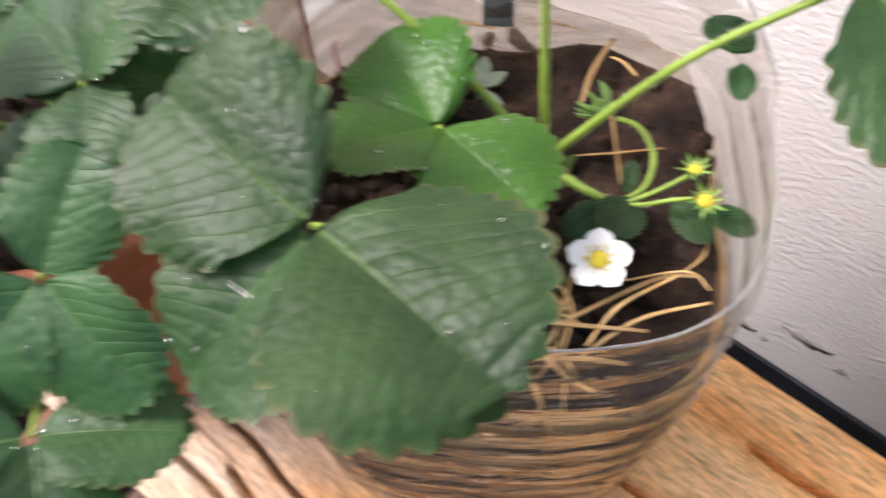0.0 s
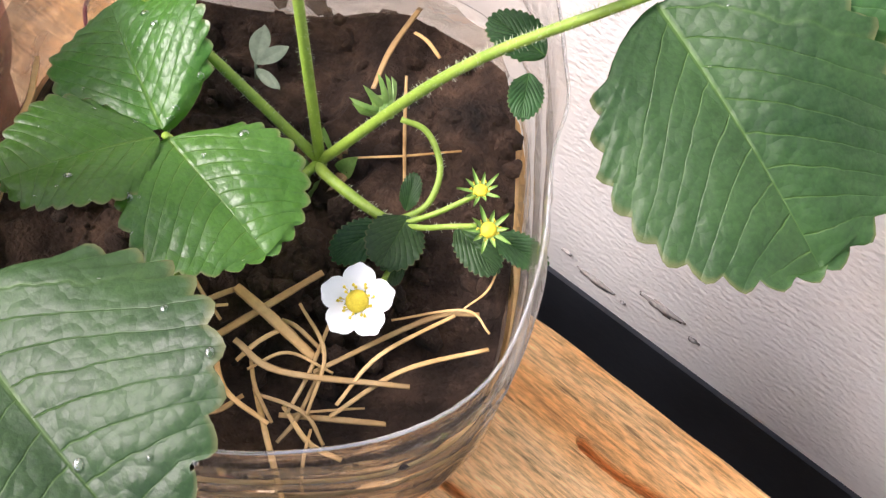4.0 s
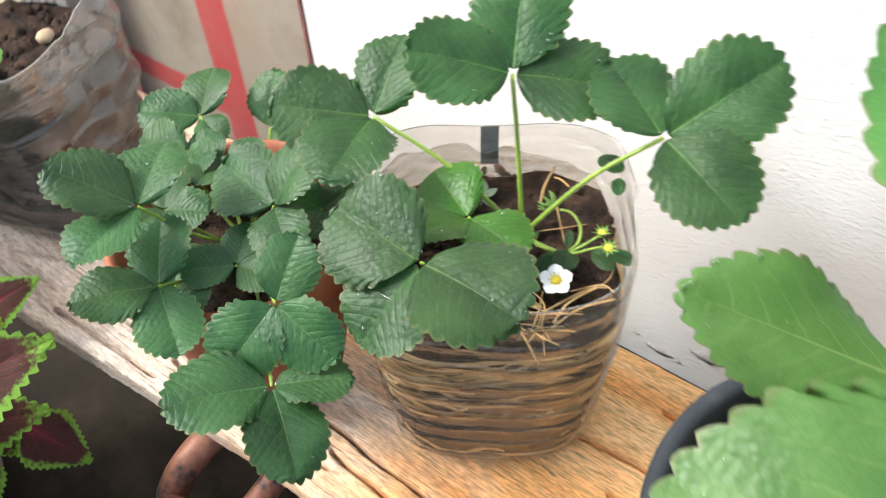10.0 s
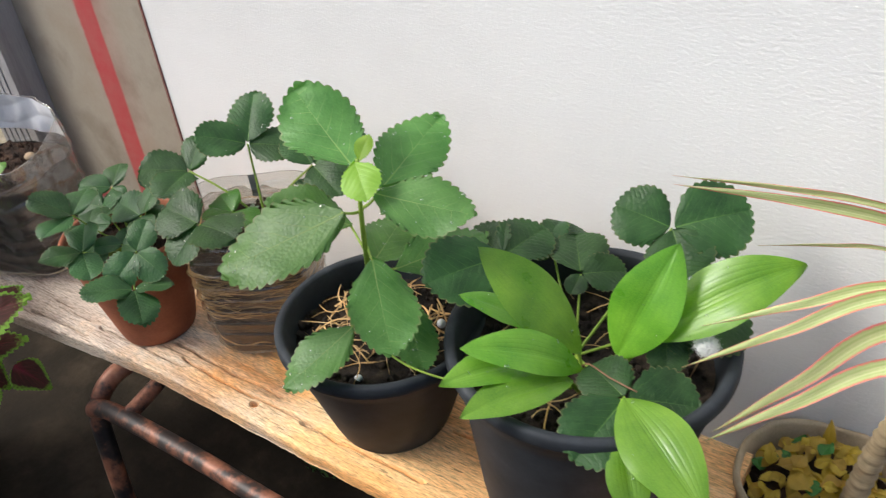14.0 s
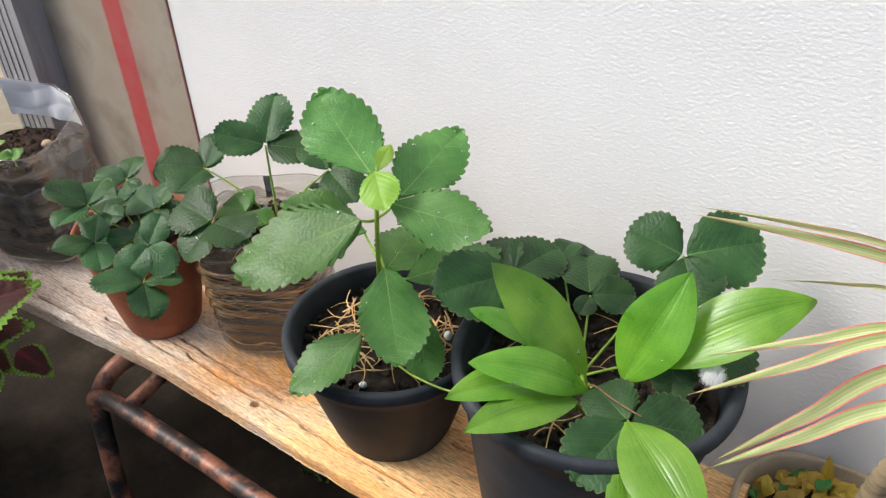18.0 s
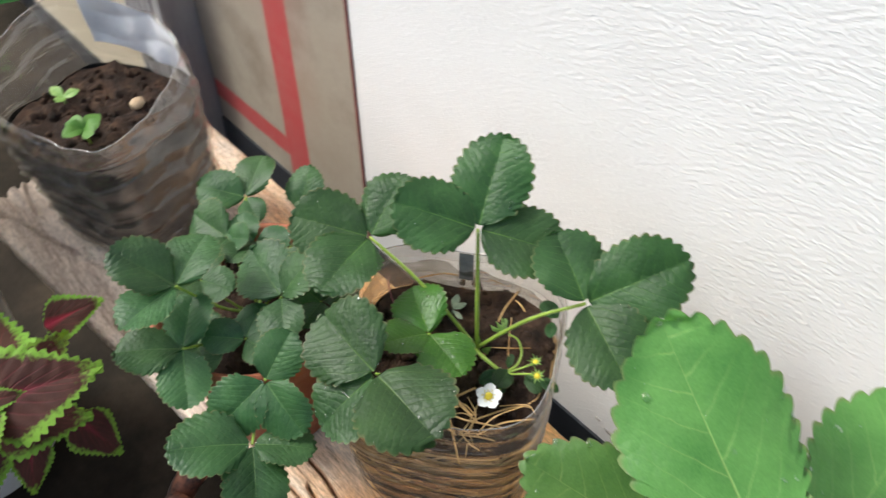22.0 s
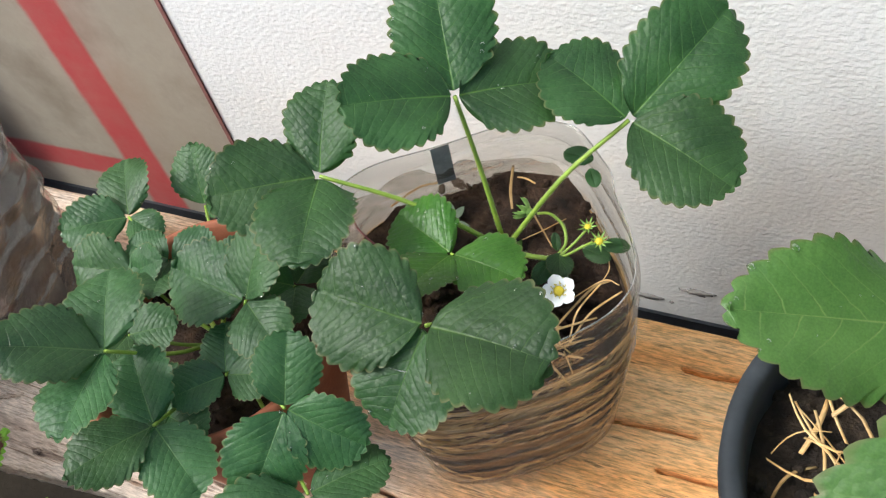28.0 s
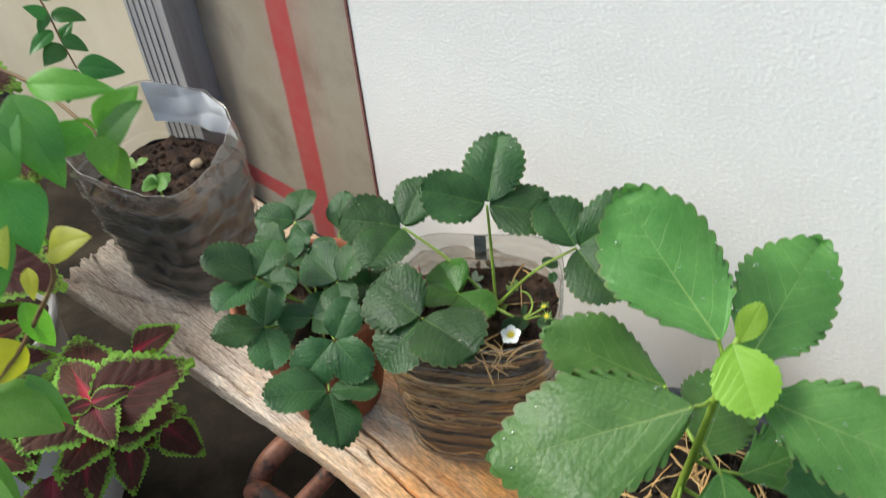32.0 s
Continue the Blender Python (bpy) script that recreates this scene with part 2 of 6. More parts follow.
# ---- setting ----
def rolled_paint():
    """White roller paint: fine sideways stipple over slow unevenness."""
    m, n, l, b = material("rough_white_paint", 0.6)
    co = n.new("ShaderNodeTexCoord")
    mp = n.new("ShaderNodeMapping")
    mp.inputs["Scale"].default_value = (0.62, 1, 1)
    l.new(co.outputs["Object"], mp.inputs["Vector"])
    slow = node(n, "ShaderNodeTexNoise", Scale=3.0, Detail=6.0, Roughness=0.6)
    l.new(mp.outputs["Vector"], slow.inputs["Vector"])
    r = ramp(n, [(0.3, (0.73, 0.72, 0.71)), (0.55, (0.80, 0.795, 0.79)), (0.8, (0.84, 0.835, 0.83))])
    l.new(slow.outputs["Fac"], r.inputs["Fac"])
    l.new(r.outputs["Color"], b.inputs["Base Color"])
    stipple = node(n, "ShaderNodeTexNoise", Scale=270.0, Detail=2.5, Roughness=0.5)
    l.new(mp.outputs["Vector"], stipple.inputs["Vector"])
    lumps = node(n, "ShaderNodeTexNoise", Scale=45.0, Detail=2.0)
    l.new(mp.outputs["Vector"], lumps.inputs["Vector"])
    mul = n.new("ShaderNodeMath")
    mul.operation = "MULTIPLY_ADD"
    l.new(lumps.outputs["Fac"], mul.inputs[0])
    mul.inputs[1].default_value = 0.14
    l.new(stipple.outputs["Fac"], mul.inputs[2])
    bp = node(n, "ShaderNodeBump", Strength=0.75, Distance=0.0018)
    l.new(mul.outputs[0], bp.inputs["Height"])
    l.new(bp.outputs["Normal"], b.inputs["Normal"])
    return m


def sprayed_board():
    """Cream board with one upright and one level stripe of red spray."""
    m = noisy("cream_board", [(0.3, (0.215, 0.175, 0.135)), (0.5, (0.335, 0.292, 0.236)), (0.7, (0.30, 0.248, 0.19))], 6.0, 0.6, 0.3, 120, distance=0.0015, shift=0.05)
    n, l = m.node_tree.nodes, m.node_tree.links
    b = n["Principled BSDF"]
    base = b.inputs["Base Color"].links[0].from_socket
    co = n.new("ShaderNodeTexCoord")
    sep = n.new("ShaderNodeSeparateXYZ")
    l.new(co.outputs["Object"], sep.inputs["Vector"])
    wob = node(n, "ShaderNodeTexNoise", Scale=22.0, Detail=6.0, Roughness=0.7)
    l.new(co.outputs["Object"], wob.inputs["Vector"])

    def calc(op, a, c, d=None, clamp=False):
        q = n.new("ShaderNodeMath")
        q.operation, q.use_clamp = op, clamp
        for i, v in enumerate((a, c, d)):
            if isinstance(v, (int, float)):
                q.inputs[i].default_value = v
            elif v is not None:
                l.new(v, q.inputs[i])
        return q.outputs[0]

    shake = calc("MULTIPLY_ADD", wob.outputs["Fac"], 0.012, -0.006)

    def band(axis, centre, half, soft):
        away = calc("ABSOLUTE", calc("ADD", calc("SUBTRACT", axis, centre), shake), 0.0)
        return calc("SUBTRACT", 1.0, calc("DIVIDE", calc("SUBTRACT", away, half), soft), clamp=True)

    upright = band(sep.outputs["X"], -0.6435, 0.027, 0.009)
    haze = calc("MULTIPLY", band(sep.outputs["X"], -0.625, 0.02, 0.06), calc("MULTIPLY_ADD", sep.outputs["Z"], 0.55, -0.22, clamp=True))
    level = calc("MULTIPLY", band(sep.outputs["Z"], 0.367, 0.017, 0.006), calc("MULTIPLY", calc("SUBTRACT", -0.63, sep.outputs["X"]), 60.0, clamp=True))
    thin = calc("MULTIPLY_ADD", wob.outputs["Fac"], 0.5, 0.58, clamp=True)
    mask = calc("MULTIPLY", calc("MAXIMUM", calc("MAXIMUM", upright, level), haze), thin)
    mx = node(n, "ShaderNodeMix", blend="MIX")
    l.new(mask, mx.inputs[0]), l.new(base, mx.inputs[6])
    mx.inputs[7].default_value = (0.42, 0.03, 0.04, 1)
    l.new(mx.outputs[2], b.inputs["Base Color"])
    return m


def old_wood():
    """Sawn plank: orange-brown heartwood, bleached grey towards one end, dark grain lines."""
    m, n, l, b = material("weathered_wood", 0.72, spec=0.3)
    co = n.new("ShaderNodeTexCoord")

    def grain(stretch, scale, detail=6.0, dist=0.0):
        mp = n.new("ShaderNodeMapping")
        mp.inputs["Scale"].default_value = stretch
        l.new(co.outputs["Object"], mp.inputs["Vector"])
        t = node(n, "ShaderNodeTexNoise", Scale=scale, Detail=detail, Roughness=0.62, Distortion=dist)
        l.new(mp.outputs["Vector"], t.inputs["Vector"])
        return t.outputs["Fac"]

    broad = grain((0.22, 1, 1), 14.0, 8.0, 0.3)
    lines = grain((0.03, 1, 1), 330.0, 4.0)
    fibres = grain((0.16, 1, 1), 560.0, 4.0)
    patches = grain((0.6, 1, 1), 11.0, 6.0)
    heart = ramp(n, [(0.28, (0.60, 0.235, 0.065)), (0.43, (0.78, 0.40, 0.145)), (0.58, (0.84, 0.53, 0.25)), (0.78, (0.88, 0.68, 0.43))])
    l.new(broad, heart.inputs["Fac"])
    grey = ramp(n, [(0.28, (0.20, 0.150, 0.115)), (0.46, (0.46, 0.395, 0.335)), (0.66, (0.70, 0.64, 0.57))])
    l.new(broad, grey.inputs["Fac"])
    sep = n.new("ShaderNodeSeparateXYZ")
    l.new(co.outputs["Object"], sep.inputs["Vector"])

    def calc(op, a, c, d=None, clamp=False):
        q = n.new("ShaderNodeMath")
        q.operation, q.use_clamp = op, clamp
        for i, v in enumerate((a, c, d)):
            if isinstance(v, (int, float)):
                q.inputs[i].default_value = v
            elif v is not None:
                l.new(v, q.inputs[i])
        return q.outputs[0]

    bleach = calc("MULTIPLY_ADD", sep.outputs["X"], -1.9, 0.02)
    bleach = calc("ADD", bleach, calc("MULTIPLY_ADD", sep.outputs["Y"], -3.2, -0.95))
    bleach = calc("ADD", bleach, calc("MULTIPLY_ADD", patches, 2.6, -1.12), clamp=True)
    mx = node(n, "ShaderNodeMix", blend="MIX")
    l.new(calc("MULTIPLY", bleach, 0.93), mx.inputs[0]), l.new(heart.outputs["Color"], mx.inputs[6]), l.new(grey.outputs["Color"], mx.inputs[7])
    dark = calc("MULTIPLY", calc("SUBTRACT", 0.44, lines), 9.0, clamp=True)
    mx2 = node(n, "ShaderNodeMix", blend="MIX")
    l.new(calc("MULTIPLY", dark, calc("MULTIPLY_ADD", bleach, 0.5, 0.25)), mx2.inputs[0]), l.new(mx.outputs[2], mx2.inputs[6])
    mx2.inputs[7].default_value = (0.12, 0.065, 0.035, 1)
    hsv = node(n, "ShaderNodeHueSaturation")
    l.new(mx2.outputs[2], hsv.inputs["Color"])
    l.new(calc("MULTIPLY_ADD", fibres, 2.3, -0.08), hsv.inputs["Value"])
    l.new(hsv.outputs["Color"], b.inputs["Base Color"])
    ticks = calc("MULTIPLY", calc("SUBTRACT", 0.37, grain((0.12, 1, 1), 260.0, 2.0)), 12.0, clamp=True)
    mx3 = node(n, "ShaderNodeMix", blend="MIX")
    l.new(calc("MULTIPLY", ticks, 0.6), mx3.inputs[0]), l.new(hsv.outputs["Color"], mx3.inputs[6])
    mx3.inputs[7].default_value = (0.10, 0.05, 0.025, 1)
    l.new(mx3.outputs[2], b.inputs["Base Color"])
    relief = calc("SUBTRACT", calc("ADD", calc("MULTIPLY", dark, -0.9), fibres), ticks)
    bp = node(n, "ShaderNodeBump", Strength=0.6, Distance=0.0010)
    l.new(relief, bp.inputs["Height"])
    l.new(bp.outputs["Normal"], b.inputs["Normal"])
    return m


WALL_MAT = rolled_paint()
PLINTH_MAT = noisy("black_plinth_paint", [(0.3, (0.011, 0.013, 0.017)), (0.7, (0.030, 0.034, 0.043))], 12, 0.4, 0.3, 120, distance=0.001)
PANEL_MAT = sprayed_board()
LINE_MAT = noisy("red_brown_joint", [(0.3, (0.14, 0.05, 0.04)), (0.7, (0.25, 0.1, 0.09))], 60, 0.7, 0.2, 120)
WOOD_MAT = old_wood()

LINE_X, WALL_END, PLINTH_Z = -0.459, -0.905, 0.30
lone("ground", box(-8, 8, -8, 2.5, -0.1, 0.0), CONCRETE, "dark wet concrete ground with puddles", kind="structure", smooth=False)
lone("wall_main", box(LINE_X, 4.0, 0.0, 0.12, PLINTH_Z, 3.0), WALL_MAT, "white wall with rough rolled paint", kind="structure", smooth=False)
lone("wall_plinth", box(WALL_END, 4.0, -0.004, 0.12, 0.0, PLINTH_Z), PLINTH_MAT, "black painted foot of the wall", kind="structure", smooth=False)
lone("wall_board", box(WALL_END, LINE_X - 0.0054, 0.0, 0.12, PLINTH_Z, 3.0), PANEL_MAT, "cream board wall with red sprayed stripes", kind="structure", smooth=False)
lone("joint_trim", box(LINE_X - 0.0051, LINE_X - 0.0003, -0.0022, 0.02, PLINTH_Z, 3.0), LINE_MAT, "thin red-brown joint between board and wall", kind="structure", smooth=False)
lone("wall_beige", box(-4.0, -1.09, 0.02, 0.12, 0.06, 3.0), BEIGE_WALL, "beige painted wall beyond the grey post", kind="structure", smooth=False)
lone("baseboard", box(-4.0, -1.09, 0.014, 0.12, 0.0, 0.06), PLINTH_MAT, "dark strip at the foot of the beige wall", kind="structure", smooth=False)
post = box(-1.088, -0.947, -0.052, 0.12, 0.0, 3.0, 0.003)
for k in range(5):
    box(-1.078 + 0.026 * k, -1.066 + 0.026 * k, -0.0545, -0.0515, 0.0, 3.0, 0.002, bm=post)
box(-0.944, -0.930, -0.046, 0.10, 0.0, 3.0, 0.002, bm=post)
box(-0.927, -0.907, -0.062, 0.10, 0.0, 3.0, 0.002, bm=post)
lone("post_trim", post, POST_GREY, "grey ribbed post beside the board wall", kind="structure", smooth=False)

# unseen walls added round the scene to block low sky and bounce light
lone("wall_yard_back", box(-4.0, 4.0, -3.12, -3.0, 0.0, 1.7), BOUNCE_WALL, "added pale wall opposite the plants, out of view, bouncing light", kind="structure", smooth=False)
lone("wall_yard_side", box(-4.12, -4.0, -3.12, 0.12, 0.0, 1.7), BOUNCE_WALL, "added pale wall at one end, out of view, bouncing light", kind="structure", smooth=False)
lone("wall_yard_end", box(4.0, 4.12, -3.12, 0.12, 0.0, 1.7), BOUNCE_WALL, "added pale wall at the other end, out of view, bouncing light", kind="structure", smooth=False)
PLANK_Z, PLANK_T = 0.45, 0.034
CRACKS = [
    [(0.034, -0.216), (0.124, -0.208)], [(-0.145, -0.330), (-0.031, -0.336), (0.089, -0.335)], [(0.345, -0.265), (0.408, -0.263)],
    [(-0.60, -0.382), (-0.508, -0.355)], [(-0.746, -0.429), (-0.521, -0.363)], [(-0.571, -0.133), (-0.36, -0.128)], [(-0.78, -0.30), (-0.66, -0.29)],
    [(-0.30, -0.37), (-0.10, -0.366)], [(0.15, -0.36), (0.36, -0.355)], [(0.10, -0.15), (0.40, -0.142)], [(-0.78, -0.38), (-0.70, -0.392)], [(-0.11, -0.352), (0.02, -0.358), (0.20, -0.352)], [(0.10, -0.245), (0.17, -0.243)], [(-0.45, -0.40), (-0.30, -0.392)], [(-0.70, -0.34), (-0.58, -0.335)],
]


def front_edge(x):
    return -0.392 - 0.10 * max(0.0, -x - 0.12) ** 1.15 + 0.002 * noise.noise((x * 25, 4, 0)) + 0.0012 * noise.noise((x * 120, 1, 0))


def far_from(p, line):
    best = 9.0
    for a, b in zip(line, line[1:]):
        d, w = Vector(b) - Vector(a), Vector(p) - Vector(a)
        f = max(0.0, min(1.0, w.dot(d) / d.length_squared))
        best = min(best, (w - d * f).length * (1.0 if 0 < f < 1 else 1.6))
    return best


def plank_mesh(nx=560, ny=170):
    """The worn plank: ridged grain, split ends, cracks, a knot hole and a rounded front edge."""
    pts, faces = [], []
    for i in range(nx + 1):
        s = i / nx
        for j in range(ny + 1):
            r = j / ny
            left = -0.757 - 0.026 * min(1.0, r * 5) + 0.010 * noise.noise((r * 30, 0, 2)) + 0.006 * noise.noise((r * 140, 0, 5))
            x = left + (0.70 - left) * s
            yf = front_edge(x)
            y = yf + (-0.107 + 0.003 * noise.noise((x * 20, 9, 1)) - yf) * r
            z = PLANK_Z + 0.0007 * noise.noise((x * 5, y * 170, 0)) + 0.0007 * noise.noise((x * 9, y * 60, 7)) - 0.0009
            wear = 0.5 + 0.5 * noise.noise((x * 14, 3, 3))
            z -= 0.007 * wear * math.exp(-(y - yf) / (0.003 + 0.008 * wear)) + 0.003 * math.exp(-(-0.107 - y) / 0.004)
            if s < 0.12 and z > 0:
                z -= 0.010 * max(0, noise.noise((x * 6, y * 75, 11))) * (1 - s / 0.12) * 2
            for c in CRACKS:
                if c[0][0] - 0.02 < x < c[-1][0] + 0.02:
                    d = far_from((x, y + 0.003 * noise.noise((x * 30, c[0][1] * 50, 0))), c)
                    if d < 0.005:
                        z -= 0.013 * max(0, 1 - d / 0.0030) ** 0.7
            d = math.hypot(x - 0.063, (y + 0.367) * 1.15)
            if d < 0.012:
                z -= 0.022 * max(0, min(1, (0.0072 - d) / 0.0022)) - 0.0006 * math.exp(-((d - 0.009) / 0.002) ** 2)
            pts.append((x, y, z))
    w = ny + 1
    for i in range(nx):
        for j in range(ny):
            a = i * w + j
            faces.append((a, a + w, a + w + 1, a + 1))
    rim = [i * w for i in range(nx + 1)] + [nx * w + j for j in range(1, ny + 1)] + [i * w + ny for i in range(nx - 1, -1, -1)] + [j for j in range(ny - 1, 0, -1)]
    rows = [rim]
    for k in range(1, 6):
        row = []
        for v in rim:
            x, y, z = pts[v]
            row.append(len(pts))
            zz = z + (PLANK_Z - PLANK_T - z) * k / 5
            pts.append((x + 0.0012 * noise.noise((x * 4, zz * 300, y * 60)), y + 0.0016 * noise.noise((x * 8, zz * 260, 1)) + (0.002 if k == 5 else 0) * (1 if y < -0.25 else -1), zz))
        rows.append(row)
    n = len(rim)
    for a, b in zip(rows, rows[1:]):
        for k in range(n):
            faces.append((a[(k + 1) % n], a[k], b[k], b[(k + 1) % n]))
    faces.append(tuple(rows[-1]))
    me = bpy.data.meshes.new("plank")
    me.from_pydata(pts, [], faces)
    me.polygons.foreach_set("use_smooth", [True] * len(me.polygons))
    return me


plank = new("plank", plank_mesh())
plank.data.materials.append(WOOD_MAT)
tagged(plank, "old weathered wooden plank shelf on a tube stand", "plank")

# ---- pots ----
def pot_shell(centre, base_r, rim_r, z0, z1, lip, wall=0.003, shift=(0, 0), seg=72):
    """Profile of a tapered pot with a rolled lip, outside up and inside down."""
    sx, sy = shift
    pr = [(0.0001, z0 + 0.002), (base_r * 0.9, z0 + 0.002), (base_r - 0.002, z0), (base_r, z0 + 0.004)]
    for k in range(1, 9):
        f = k / 8
        pr.append((base_r + (rim_r - lip - base_r) * f, z0 + (z1 - 0.02 - z0) * f, sx * f, sy * f))
    pr += [(rim_r - 0.002, z1 - 0.019, sx, sy), (rim_r, z1 - 0.016, sx, sy), (rim_r, z1 - 0.004, sx, sy), (rim_r - 0.003, z1, sx, sy), (rim_r - lip, z1 - 0.001, sx, sy), (rim_r - lip - wall, z1 - 0.004, sx, sy)]
    for k in range(1, 7):
        f = k / 6
        pr.append((rim_r - lip - wall - (rim_r - base_r) * 0.45 * f, z1 - 0.004 - (z1 - z0) * 0.45 * f, sx * (1 - 0.4 * f), sy * (1 - 0.4 * f)))
    return lathe(centre, pr, seg)


def soil_disc(centre, r, z, seed, rough=0.006, square=None, tilt=0.0):
    bm = bmesh.new()
    n, m = 40, 14
    prev = None
    noise_at = lambda x, y: noise.noise((x * 45 + seed, y * 45, 0)) * rough + noise.noise((x * 140, y * 140 + seed, 3)) * rough * 0.6
    mid = bm.verts.new((centre[0], centre[1], z + noise_at(*centre[:2])))
    for i in range(1, m + 1):
        loop = []
        for k in range(n):
            a = 2 * math.pi * k / n
            rr = r * i / m * (square(a) if square else 1)
            x, y = centre[0] + rr * math.cos(a), centre[1] + rr * math.sin(a)
            loop.append(bm.verts.new((x, y, z + noise_at(x, y) - 0.004 * (i / m) ** 2 + tilt * (y - centre[1]))))
        for k in range(n):
            if prev is None:
                bm.faces.new((mid, loop[k], loop[(k + 1) % n]))
            else:
                bm.faces.new((prev[k], loop[k], loop[(k + 1) % n], prev[(k + 1) % n]))
        prev = loop
    return bm


def round_pot(name, centre, base_r, rim_r, z1, lip, mat, label, soil_drop, shift=(0, 0), seed=1, z0=PLANK_Z, earth=None):
    t = thing(name, (centre[0], centre[1], z0), label, "pot")
    part("pot_body", pot_shell(centre, base_r, rim_r, z0, z1, lip, shift=shift), mat, t)
    c = (centre[0] + shift[0] * 0.8, centre[1] + shift[1] * 0.8)
    part("soil", soil_disc(c, rim_r - lip - 0.003 - (rim_r - base_r) * soil_drop / (z1 - z0), z1 - soil_drop, seed), earth or SOIL, t, "dark brown potting soil")
    return t


terracotta_pot = round_pot("terracotta_pot", (-0.214, -0.312), 0.060, 0.100, 0.640, 0.006, TERRACOTTA, "orange terracotta pot on the plank", 0.03, seed=2)
black_pot = round_pot("black_pot", (0.252, -0.276), 0.080, 0.133, 0.655, 0.009, BLACK_PLASTIC, "black plastic pot with a sapling, on the plank", 0.035, (0.024, -0.018), 3, earth=DARK_SOIL)
big_black_pot = round_pot("black_pot", (0.52, -0.255), 0.11, 0.16, 0.695, 0.010, BLACK_PLASTIC, "large black plastic pot with broad green leaves", 0.04, (0.015, 0.01), 4, earth=DARK_SOIL)


def squarish(half, corner=0.35, turn=0.0):
    """Radius, at an angle, of a square with round corners, one for half = 1."""
    p = 2 / corner
    return lambda a: half / ((abs(math.cos(a - turn)) ** p + abs(math.sin(a - turn)) ** p) ** (1 / p))


# ---- clear bottles cut open, filled with soil ----
def clear_plastic(name, milk, tint, gloss):
    m, n, l, b = material(name, 0.16, spec=0.5)
    b.inputs["Base Color"].default_value = (*tint, 1)
    clear = n.new("ShaderNodeBsdfTransparent")
    clear.inputs["Color"].default_value = (0.95, 0.94, 0.91, 1)
    co = n.new("ShaderNodeTexCoord")
    mp = n.new("ShaderNodeMapping")
    mp.inputs["Scale"].default_value = (1, 1, 4)
    l.new(co.outputs["Object"], mp.inputs["Vector"])
    dirt = node(n, "ShaderNodeTexNoise", Scale=26.0, Detail=5.0, Roughness=0.65)
    l.new(mp.outputs["Vector"], dirt.inputs["Vector"])
    r = ramp(n, [(0.35, (milk * 0.55,) * 3), (0.75, (milk * 1.7,) * 3)])
    l.new(dirt.outputs["Fac"], r.inputs["Fac"])
    film = n.new("ShaderNodeMixShader")
    l.new(r.outputs["Color"], film.inputs[0])
    glow = n.new("ShaderNodeBsdfTranslucent")
    glow.inputs["Color"].default_value = (*tint, 1)
    both = n.new("ShaderNodeMixShader")
    both.inputs[0].default_value = 0.5
    l.new(b.outputs["BSDF"], both.inputs[1]), l.new(glow.outputs["BSDF"], both.inputs[2])
    l.new(clear.outputs["BSDF"], film.inputs[1]), l.new(both.outputs["Shader"], film.inputs[2])
    shine = n.new("ShaderNodeBsdfGlossy")
    shine.inputs["Roughness"].default_value = 0.035
    edge_on = n.new("ShaderNodeLayerWeight")
    edge_on.inputs["Blend"].default_value = 0.5
    power = n.new("ShaderNodeMath")
    power.operation = "POWER"
    l.new(edge_on.outputs["Facing"], power.inputs[0])
    power.inputs[1].default_value = 4.0
    facing = n.new("ShaderNodeMath")
    facing.operation = "MULTIPLY_ADD"
    l.new(power.outputs[0], facing.inputs[0])
    facing.inputs[1].default_value, facing.inputs[2].default_value = 0.7, gloss
    ms = n.new("ShaderNodeMixShader")
    l.new(facing.outputs[0], ms.inputs[0])
    l.new(film.outputs["Shader"], ms.inputs[1]), l.new(shine.outputs["BSDF"], ms.inputs[2])
    l.new(ms.outputs["Shader"], n["Material Output"].inputs["Surface"])
    wave = node(n, "ShaderNodeTexNoise", Scale=40.0, Detail=3.0)
    l.new(mp.outputs["Vector"], wave.inputs["Vector"])
    bp = node(n, "ShaderNodeBump", Strength=0.35, Distance=0.004)
    l.new(wave.outputs["Fac"], bp.inputs["Height"])
    l.new(bp.outputs["Normal"], b.inputs["Normal"])
    l.new(bp.outputs["Normal"], shine.inputs["Normal"])
    return m


CLEAR = clear_plastic("clear_plastic", 0.07, (0.78, 0.75, 0.72), 0.13)
FROSTED = clear_plastic("frosted_plastic", 0.115, (0.66, 0.57, 0.48), 0.16)
RIM_PLASTIC = clear_plastic("cut_plastic_edge", 0.26, (0.86, 0.85, 0.84), 0.25)
DIRT_FILM = clear_plastic("dried_mud_film", 0.42, (0.40, 0.29, 0.21), 0.03)
PACKED = noisy("packed_soil", [(0.30, (0.030, 0.017, 0.010)), (0.45, (0.10, 0.058, 0.032)), (0.62, (0.20, 0.125, 0.068)), (0.80, (0.36, 0.235, 0.13))], 26, 0.7, 0.8, 200, stretch=(0.8, 0.8, 6), distance=0.004)
WET_PACKED = noisy("wet_packed_soil", [(0.30, (0.012, 0.007, 0.005)), (0.50, (0.034, 0.020, 0.012)), (0.70, (0.075, 0.046, 0.026)), (0.86, (0.16, 0.10, 0.055))], 26, 0.7, 0.8, 200, stretch=(0.8, 0.8, 5), distance=0.004)
DARK_PACKED = noisy("dark_packed_soil", [(0.36, (0.008, 0.007, 0.006)), (0.58, (0.020, 0.017, 0.013)), (0.72, (0.07, 0.054, 0.038)), (0.88, (0.22, 0.18, 0.13))], 14, 0.7, 0.8, 120, stretch=(1, 1, 2), distance=0.004)


